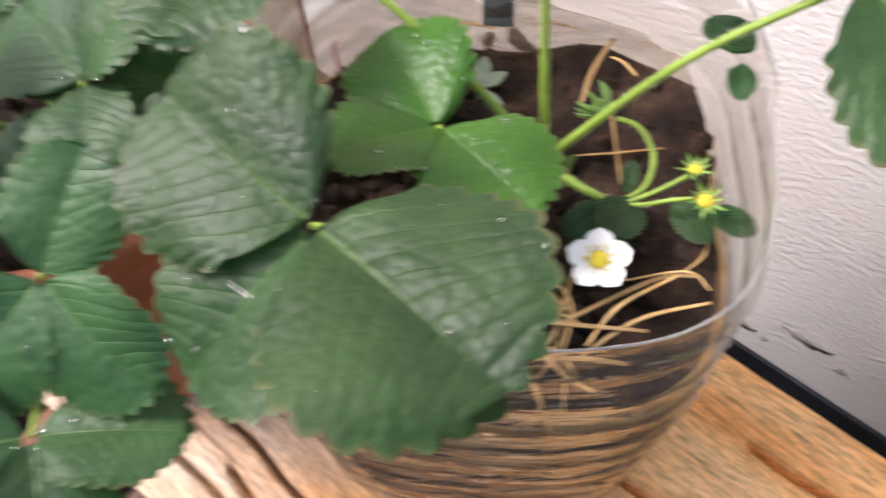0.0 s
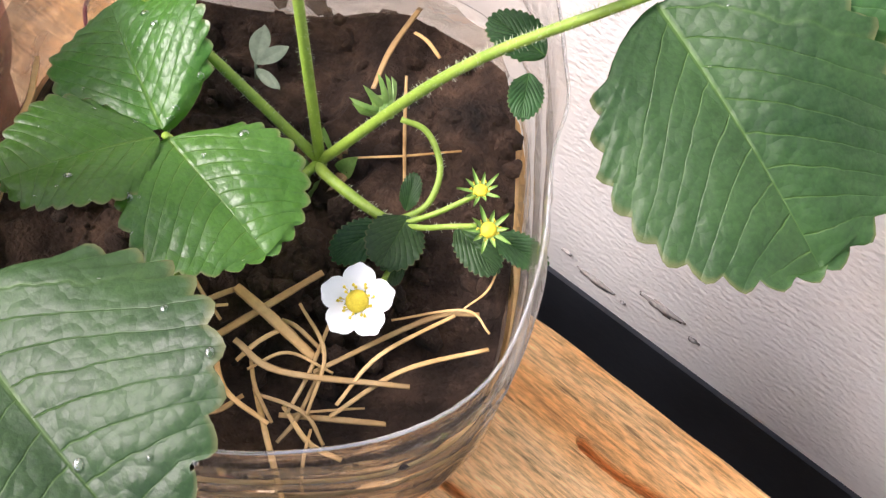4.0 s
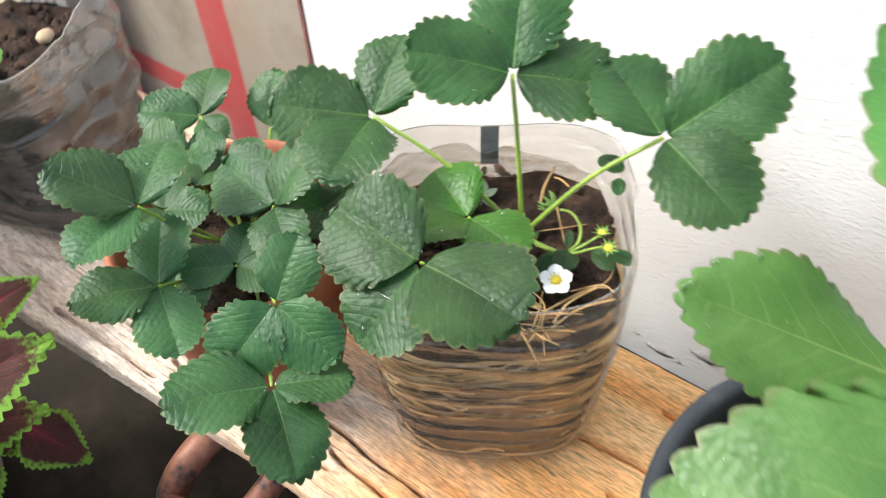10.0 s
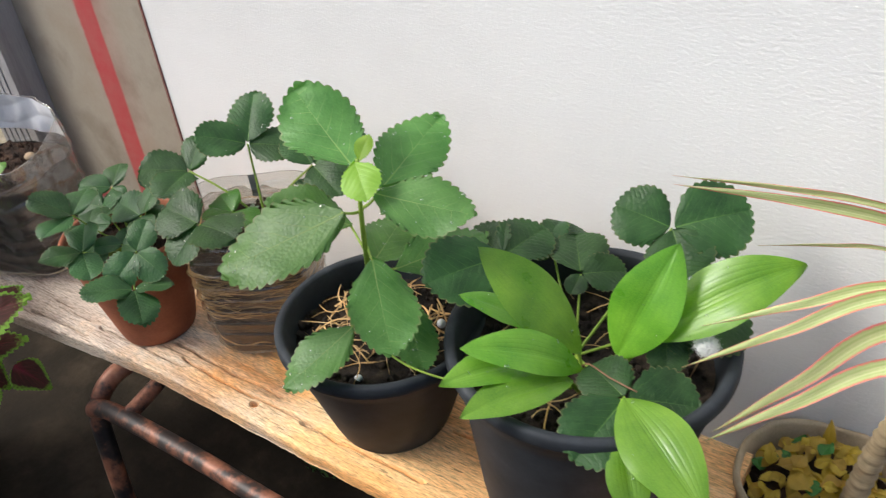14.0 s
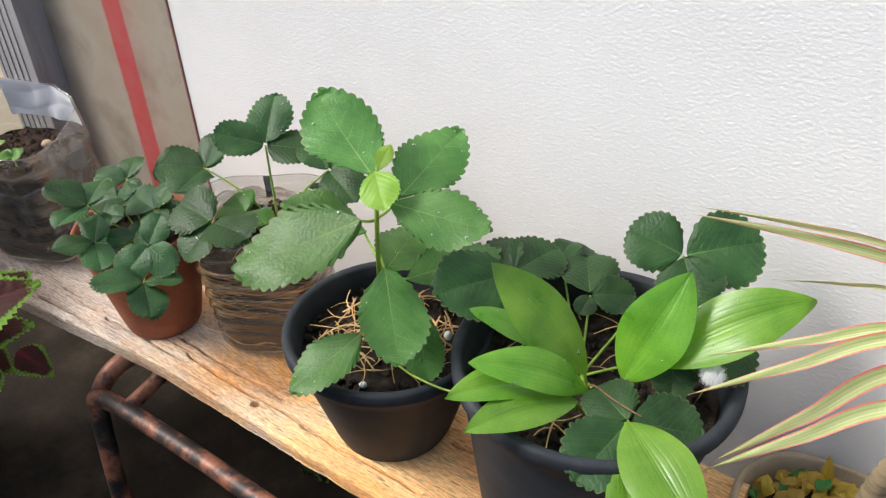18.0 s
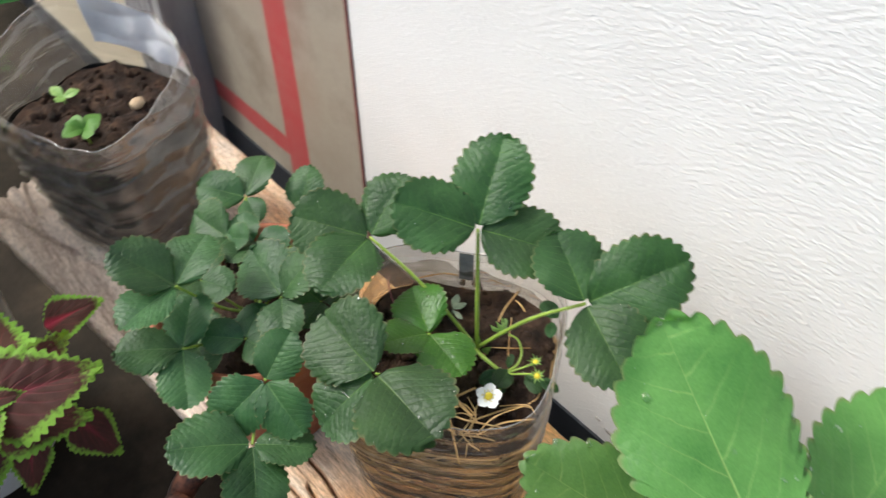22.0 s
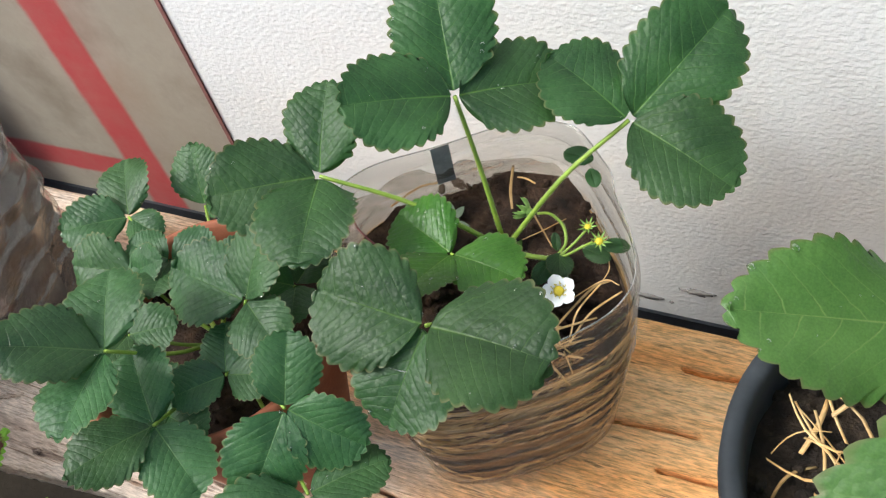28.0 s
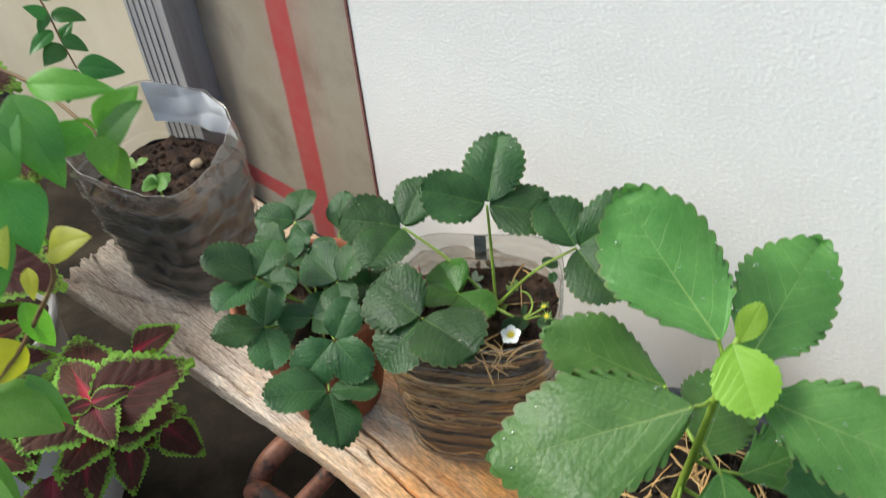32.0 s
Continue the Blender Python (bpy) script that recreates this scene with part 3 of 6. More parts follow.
def bottle(name, centre, rim_centre, base_half, rim_half, z1, soil_z, turn, corner, label, fill, rise, ribs, seed, skin, crumple=0.001, rib_depth=0.0032, pressed=0, zigzag=0.9, tilt=0.0, under=None):
    t = thing(name, (*centre, PLANK_Z), label, "bottle pot")
    seg = 120

    def loop(z, grow=0.0, cut=False, only=None, calm=1.0):
        f = (z - PLANK_Z) / (z1 - PLANK_Z)
        c = Vector(centre).lerp(Vector(rim_centre), f)
        half = base_half + (rim_half - base_half) * min(1, f * 1.6)
        if f < 0.06:
            half *= 0.93 + 0.07 * f / 0.06
        out = []
        for k in range(seg) if only is None else (only % seg,):
            a = 2 * math.pi * k / seg
            rad = squarish(half, corner, turn)(a) + grow
            zz = z + (rise(a) if cut else 0) * max(0, f) ** 3
            swing = math.cos((zz - PLANK_Z) / ribs * 2 * math.pi + zigzag * math.sin(4 * (a - turn)) + 0.4 * math.sin(a + seed))
            groove = rib_depth * (max(0.0, swing) ** 7 - 0.25 * max(0.0, -swing)) * (calm if f > 0.07 else 0)
            rad += groove + 0.0015 * math.sin(3 * a + seed) + crumple * noise.noise((3.5 * math.cos(a) + seed, 3.5 * math.sin(a), zz * 22)) * (1 if f > 0.05 else 0)
            out.append((c.x + rad * math.cos(a), c.y + rad * math.sin(a), zz))
        return out

    heights = [PLANK_Z + 0.0008 + (z1 - PLANK_Z - 0.0008) * k / 120 for k in range(121)]
    part("bottle_wall", rings([loop(z, cut=True) for z in heights], closed_bottom=True), skin, t, "clear ribbed plastic, cut open at the top")
    inner = [PLANK_Z + 0.003 + (soil_z - PLANK_Z - 0.003) * k / 24 for k in range(25)]
    if under:
        bm = bmesh.new()
        film = []
        for k in range(24, 76):
            top = soil_z + 0.012 + 0.024 * min(1.0, (k - 24) / 16, (75 - k) / 10) + 0.010 * noise.noise((k * 0.22, seed, 3))
            film.append([bm.verts.new(loop(soil_z - 0.004 + (top - soil_z + 0.004) * j / 6, -0.0026, only=k)[0]) for j in range(7)])
        for a, b in zip(film, film[1:]):
            for j in range(6):
                bm.faces.new((a[j], b[j], b[j + 1], a[j + 1]))
        part("mud_film", bm, DIRT_FILM, t, "brown film of dried mud inside the plastic")
        split = [0.46 + 0.05 * math.sin(3 * 2 * math.pi * k / seg) + 0.04 * noise.noise((k * 0.35, seed, 0)) for k in range(seg)]
        split = [split[k] + (split[0] - split[-1]) * max(0.0, k / seg - 0.8) * 5 for k in range(seg)]

        def layer(lo, hi, n):
            return [[loop(inner[0] + (inner[-1] - inner[0]) * (lo(k) + (hi(k) - lo(k)) * j / n), -0.0042, only=k)[0] for k in range(seg)] for j in range(n + 1)]

        part("soil_body", rings(layer(lambda k: 0.0, lambda k: split[k], 14), closed_bottom=True), under, t, "dark moist soil packed behind the plastic")
        part("straw_layer", rings(layer(lambda k: split[k], lambda k: 1.0, 14)), fill, t, "tan straw and soil packed behind the plastic")
    else:
        part("soil_body", rings([loop(z, -0.0042) for z in inner], closed_bottom=True), fill, t, "dark soil packed behind the plastic")
    prng = random.Random(seed)
    for _ in range(pressed):
        low = 1 - 0.55 * prng.random() ** 1.4 if prng.random() < 0.85 else prng.random()
        z = PLANK_Z + 0.012 + (soil_z - PLANK_Z - 0.014) * low
        k0, span, climb, w = prng.randrange(seg), prng.randrange(10, 30), prng.gauss(0, 0.012), prng.uniform(0.0005, 0.0013)
        bm = bmesh.new()
        edge = []
        for i in range(span):
            zz = min(soil_z - 0.002, max(PLANK_Z + 0.006, z + climb * i / span + 0.002 * math.sin(i * 0.5)))
            edge.append([bm.verts.new(loop(zz + dz, g, only=k0 + i)[0]) for dz, g in ((-w, -0.0036), (0.0, -0.0022), (w, -0.0036))])
        for a, b in zip(edge, edge[1:]):
            for k in (0, 1):
                bm.faces.new((a[k], b[k], b[k + 1], a[k + 1]))
        part("pressed_straw", bm, STRAW, t)
    f = (soil_z - PLANK_Z) / (z1 - PLANK_Z)
    c = Vector(centre).lerp(Vector(rim_centre), f)
    half = base_half + (rim_half - base_half) * min(1, f * 1.6) - 0.003
    part("soil", soil_disc(tuple(c), 1.0, soil_z + 0.002, seed, 0.009, square=squarish(half, corner, turn), tilt=tilt), SOIL, t, "crumbly dark brown soil")
    lip = loop(z1, cut=True)
    mid = Vector((sum(p[0] for p in lip) / seg, sum(p[1] for p in lip) / seg, 0))
    bm = bmesh.new()
    hoops = []
    for p in lip:
        p = Vector(p)
        out_ = Vector((p.x - mid.x, p.y - mid.y, 0)).normalized()
        hoops.append([bm.verts.new(p + out_ * 0.0006 * math.cos(q) + Vector((0, 0, 0.0006 * math.sin(q)))) for q in (0.4, 1.66, 2.9, 4.2, 5.4)])
    for k in range(seg):
        a, b = hoops[k], hoops[(k + 1) % seg]
        for i in range(5):
            bm.faces.new((a[i], b[i], b[(i + 1) % 5], a[(i + 1) % 5]))
    part("rim_edge", bm, RIM_PLASTIC, t, "whitish cut edge of the plastic")
    SHAPE_OF[t.name] = loop
    return t


SHAPE_OF = {}
strawberry_bottle = bottle("cut_bottle", (-0.040, -0.212), (-0.030, -0.222), 0.083, 0.094, 0.685, 0.624, 0.62, 0.55, "clear plastic bottle cut open and filled with soil and straw", PACKED, lambda a: 0.004 * math.sin(2 * a), 0.024, 5, FROSTED, pressed=280, tilt=0.09, under=WET_PACKED)
seedling_bottle = bottle("cut_bottle", (-0.590, -0.275), (-0.546, -0.304), 0.084, 0.095, 0.730, 0.655, 0.384, 0.5, "crumpled clear bottle of dark soil with a seedling", DARK_PACKED, lambda a: 0.03 * math.cos(a - radians(157)), 0.036, 8, CLEAR, 0.006, 0.0040, 0, 1.6)
bucket = round_pot("white_bucket", (-0.78, -0.63), 0.13, 0.165, 0.45, 0.008, WHITE_PLASTIC, "tall white plastic pot with coleus, on the ground", 0.05, seed=9, z0=0.0)

# ---- leaf materials: veins follow the leaf's own coordinates ----
def maths(n, l, op, a, b=None, c=None, clamp=False):
    m = n.new("ShaderNodeMath")
    m.operation, m.use_clamp = op, clamp
    for i, v in enumerate((a, b, c)):
        if v is None:
            continue
        if isinstance(v, (int, float)):
            m.inputs[i].default_value = v
        else:
            l.new(v, m.inputs[i])
    return m.outputs[0]


def leaf_material(name, dark, light, vein, pairs=8.0, slope=0.45, rough=0.4, vein_mix=0.6, thin=0.05, glow=0.25, bumpy=0.5, edge=None, blotch=30.0, spec=0.5, stripes=False, old=None, pleat=0.0):
    m, n, l, b = material(name, rough, spec=spec)
    uv = n.new("ShaderNodeUVMap")
    sep = n.new("ShaderNodeSeparateXYZ")
    l.new(uv.outputs["UV"], sep.inputs["Vector"])
    u, v = sep.outputs["X"], sep.outputs["Y"]
    co = n.new("ShaderNodeTexCoord")
    info = n.new("ShaderNodeObjectInfo")
    away = maths(n, l, "ABSOLUTE", maths(n, l, "MULTIPLY_ADD", u, 2.0, -1.0))
    big = node(n, "ShaderNodeTexNoise", Scale=blotch, Detail=4.0)
    l.new(co.outputs["Object"], big.inputs["Vector"])
    fine = node(n, "ShaderNodeTexNoise", Scale=900.0, Detail=3.0)
    l.new(co.outputs["Object"], fine.inputs["Vector"])
    kink = node(n, "ShaderNodeTexNoise", Scale=110.0, Detail=2.0)
    l.new(co.outputs["Object"], kink.inputs["Vector"])
    wander = maths(n, l, "MULTIPLY_ADD", big.outputs["Fac"], 0.05, maths(n, l, "MULTIPLY_ADD", kink.outputs["Fac"], 0.035, v))
    if pleat:
        wander = maths(n, l, "MULTIPLY_ADD", maths(n, l, "GREATER_THAN", u, 0.5), -0.4 / pairs, wander)
    if stripes:
        phase = maths(n, l, "MULTIPLY", away, pairs)
    else:
        phase = maths(n, l, "MULTIPLY", maths(n, l, "SUBTRACT", wander, maths(n, l, "MULTIPLY", away, slope)), pairs)
    saw = maths(n, l, "ABSOLUTE", maths(n, l, "SUBTRACT", maths(n, l, "FRACT", phase), 0.5))
    lateral = maths(n, l, "SUBTRACT", 1.0, maths(n, l, "MULTIPLY", saw, 1 / (thin * 2.2)), clamp=True)
    lateral = maths(n, l, "MULTIPLY", lateral, maths(n, l, "SUBTRACT", 1.1, away, clamp=True))
    width = maths(n, l, "MULTIPLY_ADD", v, -0.026, 0.036)
    mid = maths(n, l, "MULTIPLY", maths(n, l, "SUBTRACT", 1.0, maths(n, l, "DIVIDE", away, width), clamp=True), maths(n, l, "MULTIPLY_ADD", v, -0.75, 1.1))
    veins = maths(n, l, "MAXIMUM", maths(n, l, "MULTIPLY", lateral, 0.55), mid)
    base = ramp(n, [(0.3, dark), (0.7, light)])
    mottle = maths(n, l, "MULTIPLY_ADD", fine.outputs["Fac"], 0.35, maths(n, l, "MULTIPLY", big.outputs["Fac"], 0.7))
    l.new(mottle, base.inputs["Fac"])
    colour = base.outputs["Color"]
    if edge:
        rim_col, centre_col, amount = edge
        cut = 0.74 if stripes else 0.81
        far = maths(n, l, "MAXIMUM", away, maths(n, l, "MULTIPLY_ADD", v, 1.0, -0.02))
        teeth = node(n, "ShaderNodeTexNoise", Scale=260.0, Detail=2.0)
        l.new(co.outputs["Object"], teeth.inputs["Vector"])
        far = maths(n, l, "ADD", far, maths(n, l, "MULTIPLY_ADD", teeth.outputs["Fac"], 0.3, -0.15))
        mask = maths(n, l, "MULTIPLY", maths(n, l, "SUBTRACT", far, cut), 9.0, clamp=True)
        heart = maths(n, l, "MULTIPLY", maths(n, l, "SUBTRACT", 0.62, maths(n, l, "ADD", maths(n, l, "MULTIPLY", away, 1.5), maths(n, l, "MULTIPLY", v, 0.75))), 1.6, clamp=True)
        heart = maths(n, l, "MULTIPLY", heart, maths(n, l, "MULTIPLY_ADD", info.outputs["Random"], amount, 0.05))
        mx = node(n, "ShaderNodeMix", blend="MIX")
        l.new(heart, mx.inputs[0]), l.new(colour, mx.inputs[6])
        mx.inputs[7].default_value = (*centre_col, 1)
        colour = mx.outputs[2]
    vm = node(n, "ShaderNodeMix", blend="MIX")
    l.new(maths(n, l, "MULTIPLY", veins, vein_mix), vm.inputs[0])
    l.new(colour, vm.inputs[6])
    vm.inputs[7].default_value = (*vein, 1)
    colour = vm.outputs[2]
    if edge:
        mx = node(n, "ShaderNodeMix", blend="MIX")
        l.new(mask, mx.inputs[0]), l.new(colour, mx.inputs[6])
        mx.inputs[7].default_value = (*edge[0], 1)
        colour = mx.outputs[2]
    if pleat:
        mx = node(n, "ShaderNodeMix", blend="MIX")
        l.new(maths(n, l, "MULTIPLY", maths(n, l, "SUBTRACT", maths(n, l, "MULTIPLY_ADD", kink.outputs["Fac"], 0.03, away), 0.975), 16.0, clamp=True), mx.inputs[0])
        l.new(colour, mx.inputs[6])
        mx.inputs[7].default_value = (0.17, 0.17, 0.07, 1)
        colour = mx.outputs[2]
    if old:
        spots = node(n, "ShaderNodeTexNoise", Scale=55.0, Detail=5.0, Roughness=0.7)
        l.new(co.outputs["Object"], spots.inputs["Vector"])
        mx = node(n, "ShaderNodeMix", blend="MIX")
        l.new(maths(n, l, "MULTIPLY", maths(n, l, "SUBTRACT", spots.outputs["Fac"], 0.70 if pleat else 0.66), 9.0, clamp=True), mx.inputs[0])
        l.new(colour, mx.inputs[6])
        mx.inputs[7].default_value = (*old, 1)
        colour = mx.outputs[2]
    hsv = node(n, "ShaderNodeHueSaturation")
    l.new(colour, hsv.inputs["Color"])
    l.new(maths(n, l, "MULTIPLY_ADD", info.outputs["Random"], 0.4, 0.8), hsv.inputs["Value"])
    l.new(maths(n, l, "MULTIPLY_ADD", info.outputs["Random"], 0.02, 0.49), hsv.inputs["Hue"])
    l.new(hsv.outputs["Color"], b.inputs["Base Color"])
    relief = maths(n, l, "ADD", maths(n, l, "MULTIPLY", veins, -0.30 if pleat else -1.0), maths(n, l, "MULTIPLY", fine.outputs["Fac"], 0.12))
    if pleat:
        cells = node(n, "ShaderNodeTexVoronoi", Scale=260.0)
        l.new(co.outputs["Object"], cells.inputs["Vector"])
        fold_up = maths(n, l, "MULTIPLY", maths(n, l, "POWER", maths(n, l, "SUBTRACT", 1.0, maths(n, l, "MULTIPLY", saw, 2.0)), 2.0), -pleat)
        relief = maths(n, l, "ADD", maths(n, l, "ADD", relief, fold_up), maths(n, l, "MULTIPLY", cells.outputs["Distance"], -0.42))
    bp = node(n, "ShaderNodeBump", Strength=bumpy, Distance=0.0016 if pleat else 0.0012)
    l.new(relief, bp.inputs["Height"])
    l.new(bp.outputs["Normal"], b.inputs["Normal"])
    l.new(maths(n, l, "MULTIPLY_ADD", big.outputs["Fac"], 0.3, rough - 0.12), b.inputs["Roughness"])
    tr = n.new("ShaderNodeBsdfTranslucent")
    bright = node(n, "ShaderNodeHueSaturation", Saturation=1.15, Value=1.7)
    l.new(hsv.outputs["Color"], bright.inputs["Color"])
    l.new(bright.outputs["Color"], tr.inputs["Color"])
    ms = n.new("ShaderNodeMixShader")
    ms.inputs[0].default_value = glow
    l.new(b.outputs["BSDF"], ms.inputs[1]), l.new(tr.outputs["BSDF"], ms.inputs[2])
    l.new(ms.outputs["Shader"], n["Material Output"].inputs["Surface"])
    return m


STRAWBERRY_LEAF = leaf_material("strawberry_leaf", (0.012, 0.039, 0.012), (0.046, 0.112, 0.032), (0.17, 0.32, 0.07), 8, 0.55, 0.42, 0.44, bumpy=0.7, pleat=0.17, thin=0.018, spec=0.34)
BRIGHT_STRAWBERRY = leaf_material("young_strawberry_leaf", (0.026, 0.100, 0.010), (0.072, 0.200, 0.022), (0.26, 0.42, 0.09), 8, 0.55, 0.32, 0.36, bumpy=0.7, pleat=0.17, thin=0.018, spec=0.42)
PALE_STRAWBERRY = leaf_material("terracotta_strawberry_leaf", (0.014, 0.048, 0.017), (0.058, 0.138, 0.044), (0.19, 0.32, 0.10), 8, 0.55, 0.42, 0.44, bumpy=0.7, pleat=0.17, thin=0.018, spec=0.36, old=(0.20, 0.13, 0.06))
SAPLING_GREEN = leaf_material("sapling_leaf", (0.048, 0.138, 0.027), (0.122, 0.265, 0.064), (0.40, 0.51, 0.16), 6, 0.5, 0.40, 0.42, bumpy=0.6, pleat=0.05, spec=0.42, thin=0.02)
YOUNG_GREEN = leaf_material("young_sapling_leaf", (0.20, 0.36, 0.03), (0.28, 0.45, 0.06), (0.4, 0.5, 0.14), 6, 0.5, 0.42, 0.4, bumpy=0.3, glow=0.35)
BROAD_GREEN = leaf_material("broad_green_leaf", (0.075, 0.24, 0.016), (0.24, 0.48, 0.055), (0.09, 0.25, 0.028), 5, 0.9, 0.30, 0.28, bumpy=0.35, thin=0.12, blotch=22, stripes=True, glow=0.3)
COLEUS_LEAF = leaf_material("coleus_leaf", (0.042, 0.015, 0.011), (0.096, 0.040, 0.028), (0.34, 0.055, 0.075), 6, 0.6, 0.55, 0.50, edge=((0.20, 0.38, 0.05), (0.60, 0.035, 0.11), 0.9), bumpy=0.55, glow=0.18, spec=0.22)
VINE_LEAF = leaf_material("vine_leaf", (0.10, 0.27, 0.035), (0.20, 0.40, 0.08), (0.26, 0.46, 0.12), 5, 0.5, 0.42, 0.4, bumpy=0.25, glow=0.4)
VINE_MID = leaf_material("green_vine_leaf", (0.075, 0.22, 0.04), (0.15, 0.34, 0.08), (0.18, 0.36, 0.09), 5, 0.5, 0.40, 0.4, bumpy=0.25, glow=0.35)
VINE_DARK = leaf_material("dark_vine_leaf", (0.028, 0.125, 0.02), (0.06, 0.20, 0.035), (0.1, 0.26, 0.06), 5, 0.5, 0.32, 0.4, bumpy=0.25)
VINE_YELLOW = leaf_material("yellowing_vine_leaf", (0.44, 0.50, 0.05), (0.60, 0.60, 0.10), (0.5, 0.48, 0.15), 5, 0.5, 0.45, 0.4, bumpy=0.25, glow=0.3)
DRACAENA_LEAF = leaf_material("striped_dracaena_leaf", (0.30, 0.40, 0.14), (0.42, 0.50, 0.22), (0.74, 0.68, 0.44), 2.6, 0, 0.4, 0.95, thin=0.19, edge=((0.66, 0.22, 0.19), (0.6, 0.55, 0.3), 0.0), bumpy=0.2, stripes=True)
DRY_LEAF = leaf_material("dry_yellow_leaf", (0.38, 0.24, 0.03), (0.55, 0.40, 0.06), (0.4, 0.25, 0.06), 5, 0.5, 0.6, 0.4, bumpy=0.5, old=(0.16, 0.08, 0.03))
SEEDLING_LEAF = leaf_material("seedling_leaf", (0.07, 0.20, 0.025), (0.13, 0.30, 0.05), (0.2, 0.42, 0.1), 5, 0.5, 0.5, 0.4, bumpy=0.4)
STEM = noisy("green_stem", [(0.3, (0.20, 0.32, 0.035)), (0.7, (0.32, 0.45, 0.06))], 90, 0.5, 0.2, 500, distance=0.0004)
BROWN_STEM = noisy("brown_stem", [(0.3, (0.12, 0.06, 0.03)), (0.7, (0.30, 0.18, 0.08))], 60, 0.6, 0.3, 300, distance=0.0006)
COLEUS_STEM = noisy("coleus_stem", [(0.3, (0.22, 0.34, 0.05)), (0.7, (0.36, 0.44, 0.08))], 60, 0.5, 0.2, 300, distance=0.0004)
PALE_WEED = noisy("pale_weed", [(0.3, (0.14, 0.18, 0.12)), (0.7, (0.24, 0.29, 0.20))], 160, 0.6, 0.2, 900, distance=0.0002)
RED_THREAD = noisy("purple_red_stem", [(0.3, (0.16, 0.035, 0.045)), (0.7, (0.26, 0.07, 0.08))], 120, 0.5, 0.2, 600, distance=0.0003)
HAIR = noisy("stem_hair", [(0.3, (0.5, 0.55, 0.35)), (0.7, (0.65, 0.68, 0.5))], 200, 0.6, 0.0)


# ---- leaf shapes ----
def half_width(v, wide_at, base_p, tip_p, tip_q, base_q=0.8):
    if v < wide_at:
        return max(0.0, 1 - ((wide_at - v) / wide_at) ** base_p) ** base_q
    return max(0.0, 1 - ((v - wide_at) / (1 - wide_at)) ** tip_p) ** (1 / tip_q)


SHAPES = {
    "strawberry": dict(wide_at=0.54, base_p=2.05, tip_p=2.2, tip_q=1.85, teeth=10, tooth=0.042, start=0.24, base_q=0.62),
    "sapling": dict(wide_at=0.54, base_p=1.7, tip_p=2.0, tip_q=1.45, teeth=11, tooth=0.030, start=0.2, lean=0.78),
    "broad": dict(wide_at=0.5, base_p=1.7, tip_p=1.9, tip_q=1.15, teeth=0, tooth=0, start=0),
    "coleus": dict(wide_at=0.36, base_p=2.2, tip_p=1.18, tip_q=0.98, teeth=15, tooth=0.034, start=0.06, lean=0.6),
    "blade": dict(wide_at=0.4, base_p=3.0, tip_p=1.3, tip_q=1.0, teeth=0, tooth=0, start=0),
    "vine": dict(wide_at=0.36, base_p=2.2, tip_p=1.5, tip_q=1.1, teeth=0, tooth=0, start=0),
}


def leaf_outline(s, length, width, per_tooth=5):
    """Points along one margin from base to tip, evenly by its length: (x, y, tooth) with the teeth pushed outwards."""
    keys = {k: s[k] for k in ("wide_at", "base_p", "tip_p", "tip_q", "base_q") if k in s}
    fine = [(half_width(k / 240, **keys) * width / 2, k / 240 * length) for k in range(241)]
    run = [0.0]
    for a, b in zip(fine, fine[1:]):
        run.append(run[-1] + math.hypot(b[0] - a[0], b[1] - a[1]))
    whole, teeth, first = run[-1], s["teeth"], s["start"]
    stops = [first * k / 5 for k in range(5)] + [first + (1 - first) * k / (teeth * per_tooth) for k in range(teeth * per_tooth + 1)] if teeth else [k / 30 for k in range(31)]
    out, i = [], 0
    for f in stops:
        while i < 239 and run[i + 1] < f * whole:
            i += 1
        g = (f * whole - run[i]) / max(1e-9, run[i + 1] - run[i])
        g = min(1.0, g)
        x, y = fine[i][0] + (fine[i + 1][0] - fine[i][0]) * g, fine[i][1] + (fine[i + 1][1] - fine[i][1]) * g
        dx, dy = fine[i + 1][0] - fine[i][0], fine[i + 1][1] - fine[i][1]
        d = max(1e-9, math.hypot(dx, dy))
        push = 0.0
        if teeth and f >= first:
            c = ((f - first) / (1 - first) * teeth) % 1.0
            push = (math.sin(min(1.0, c / s.get("lean", 0.72)) * math.pi / 2) ** 0.9 if c <= s.get("lean", 0.72) else max(0.0, (1 - c) / (1 - s.get("lean", 0.72))) ** 1.2)
        out.append((x, y, dy / d, -dx / d, push))
    return out


ACROSS = (0.0, 0.10, 0.26, 0.44, 0.62, 0.78, 0.90, 1.0)


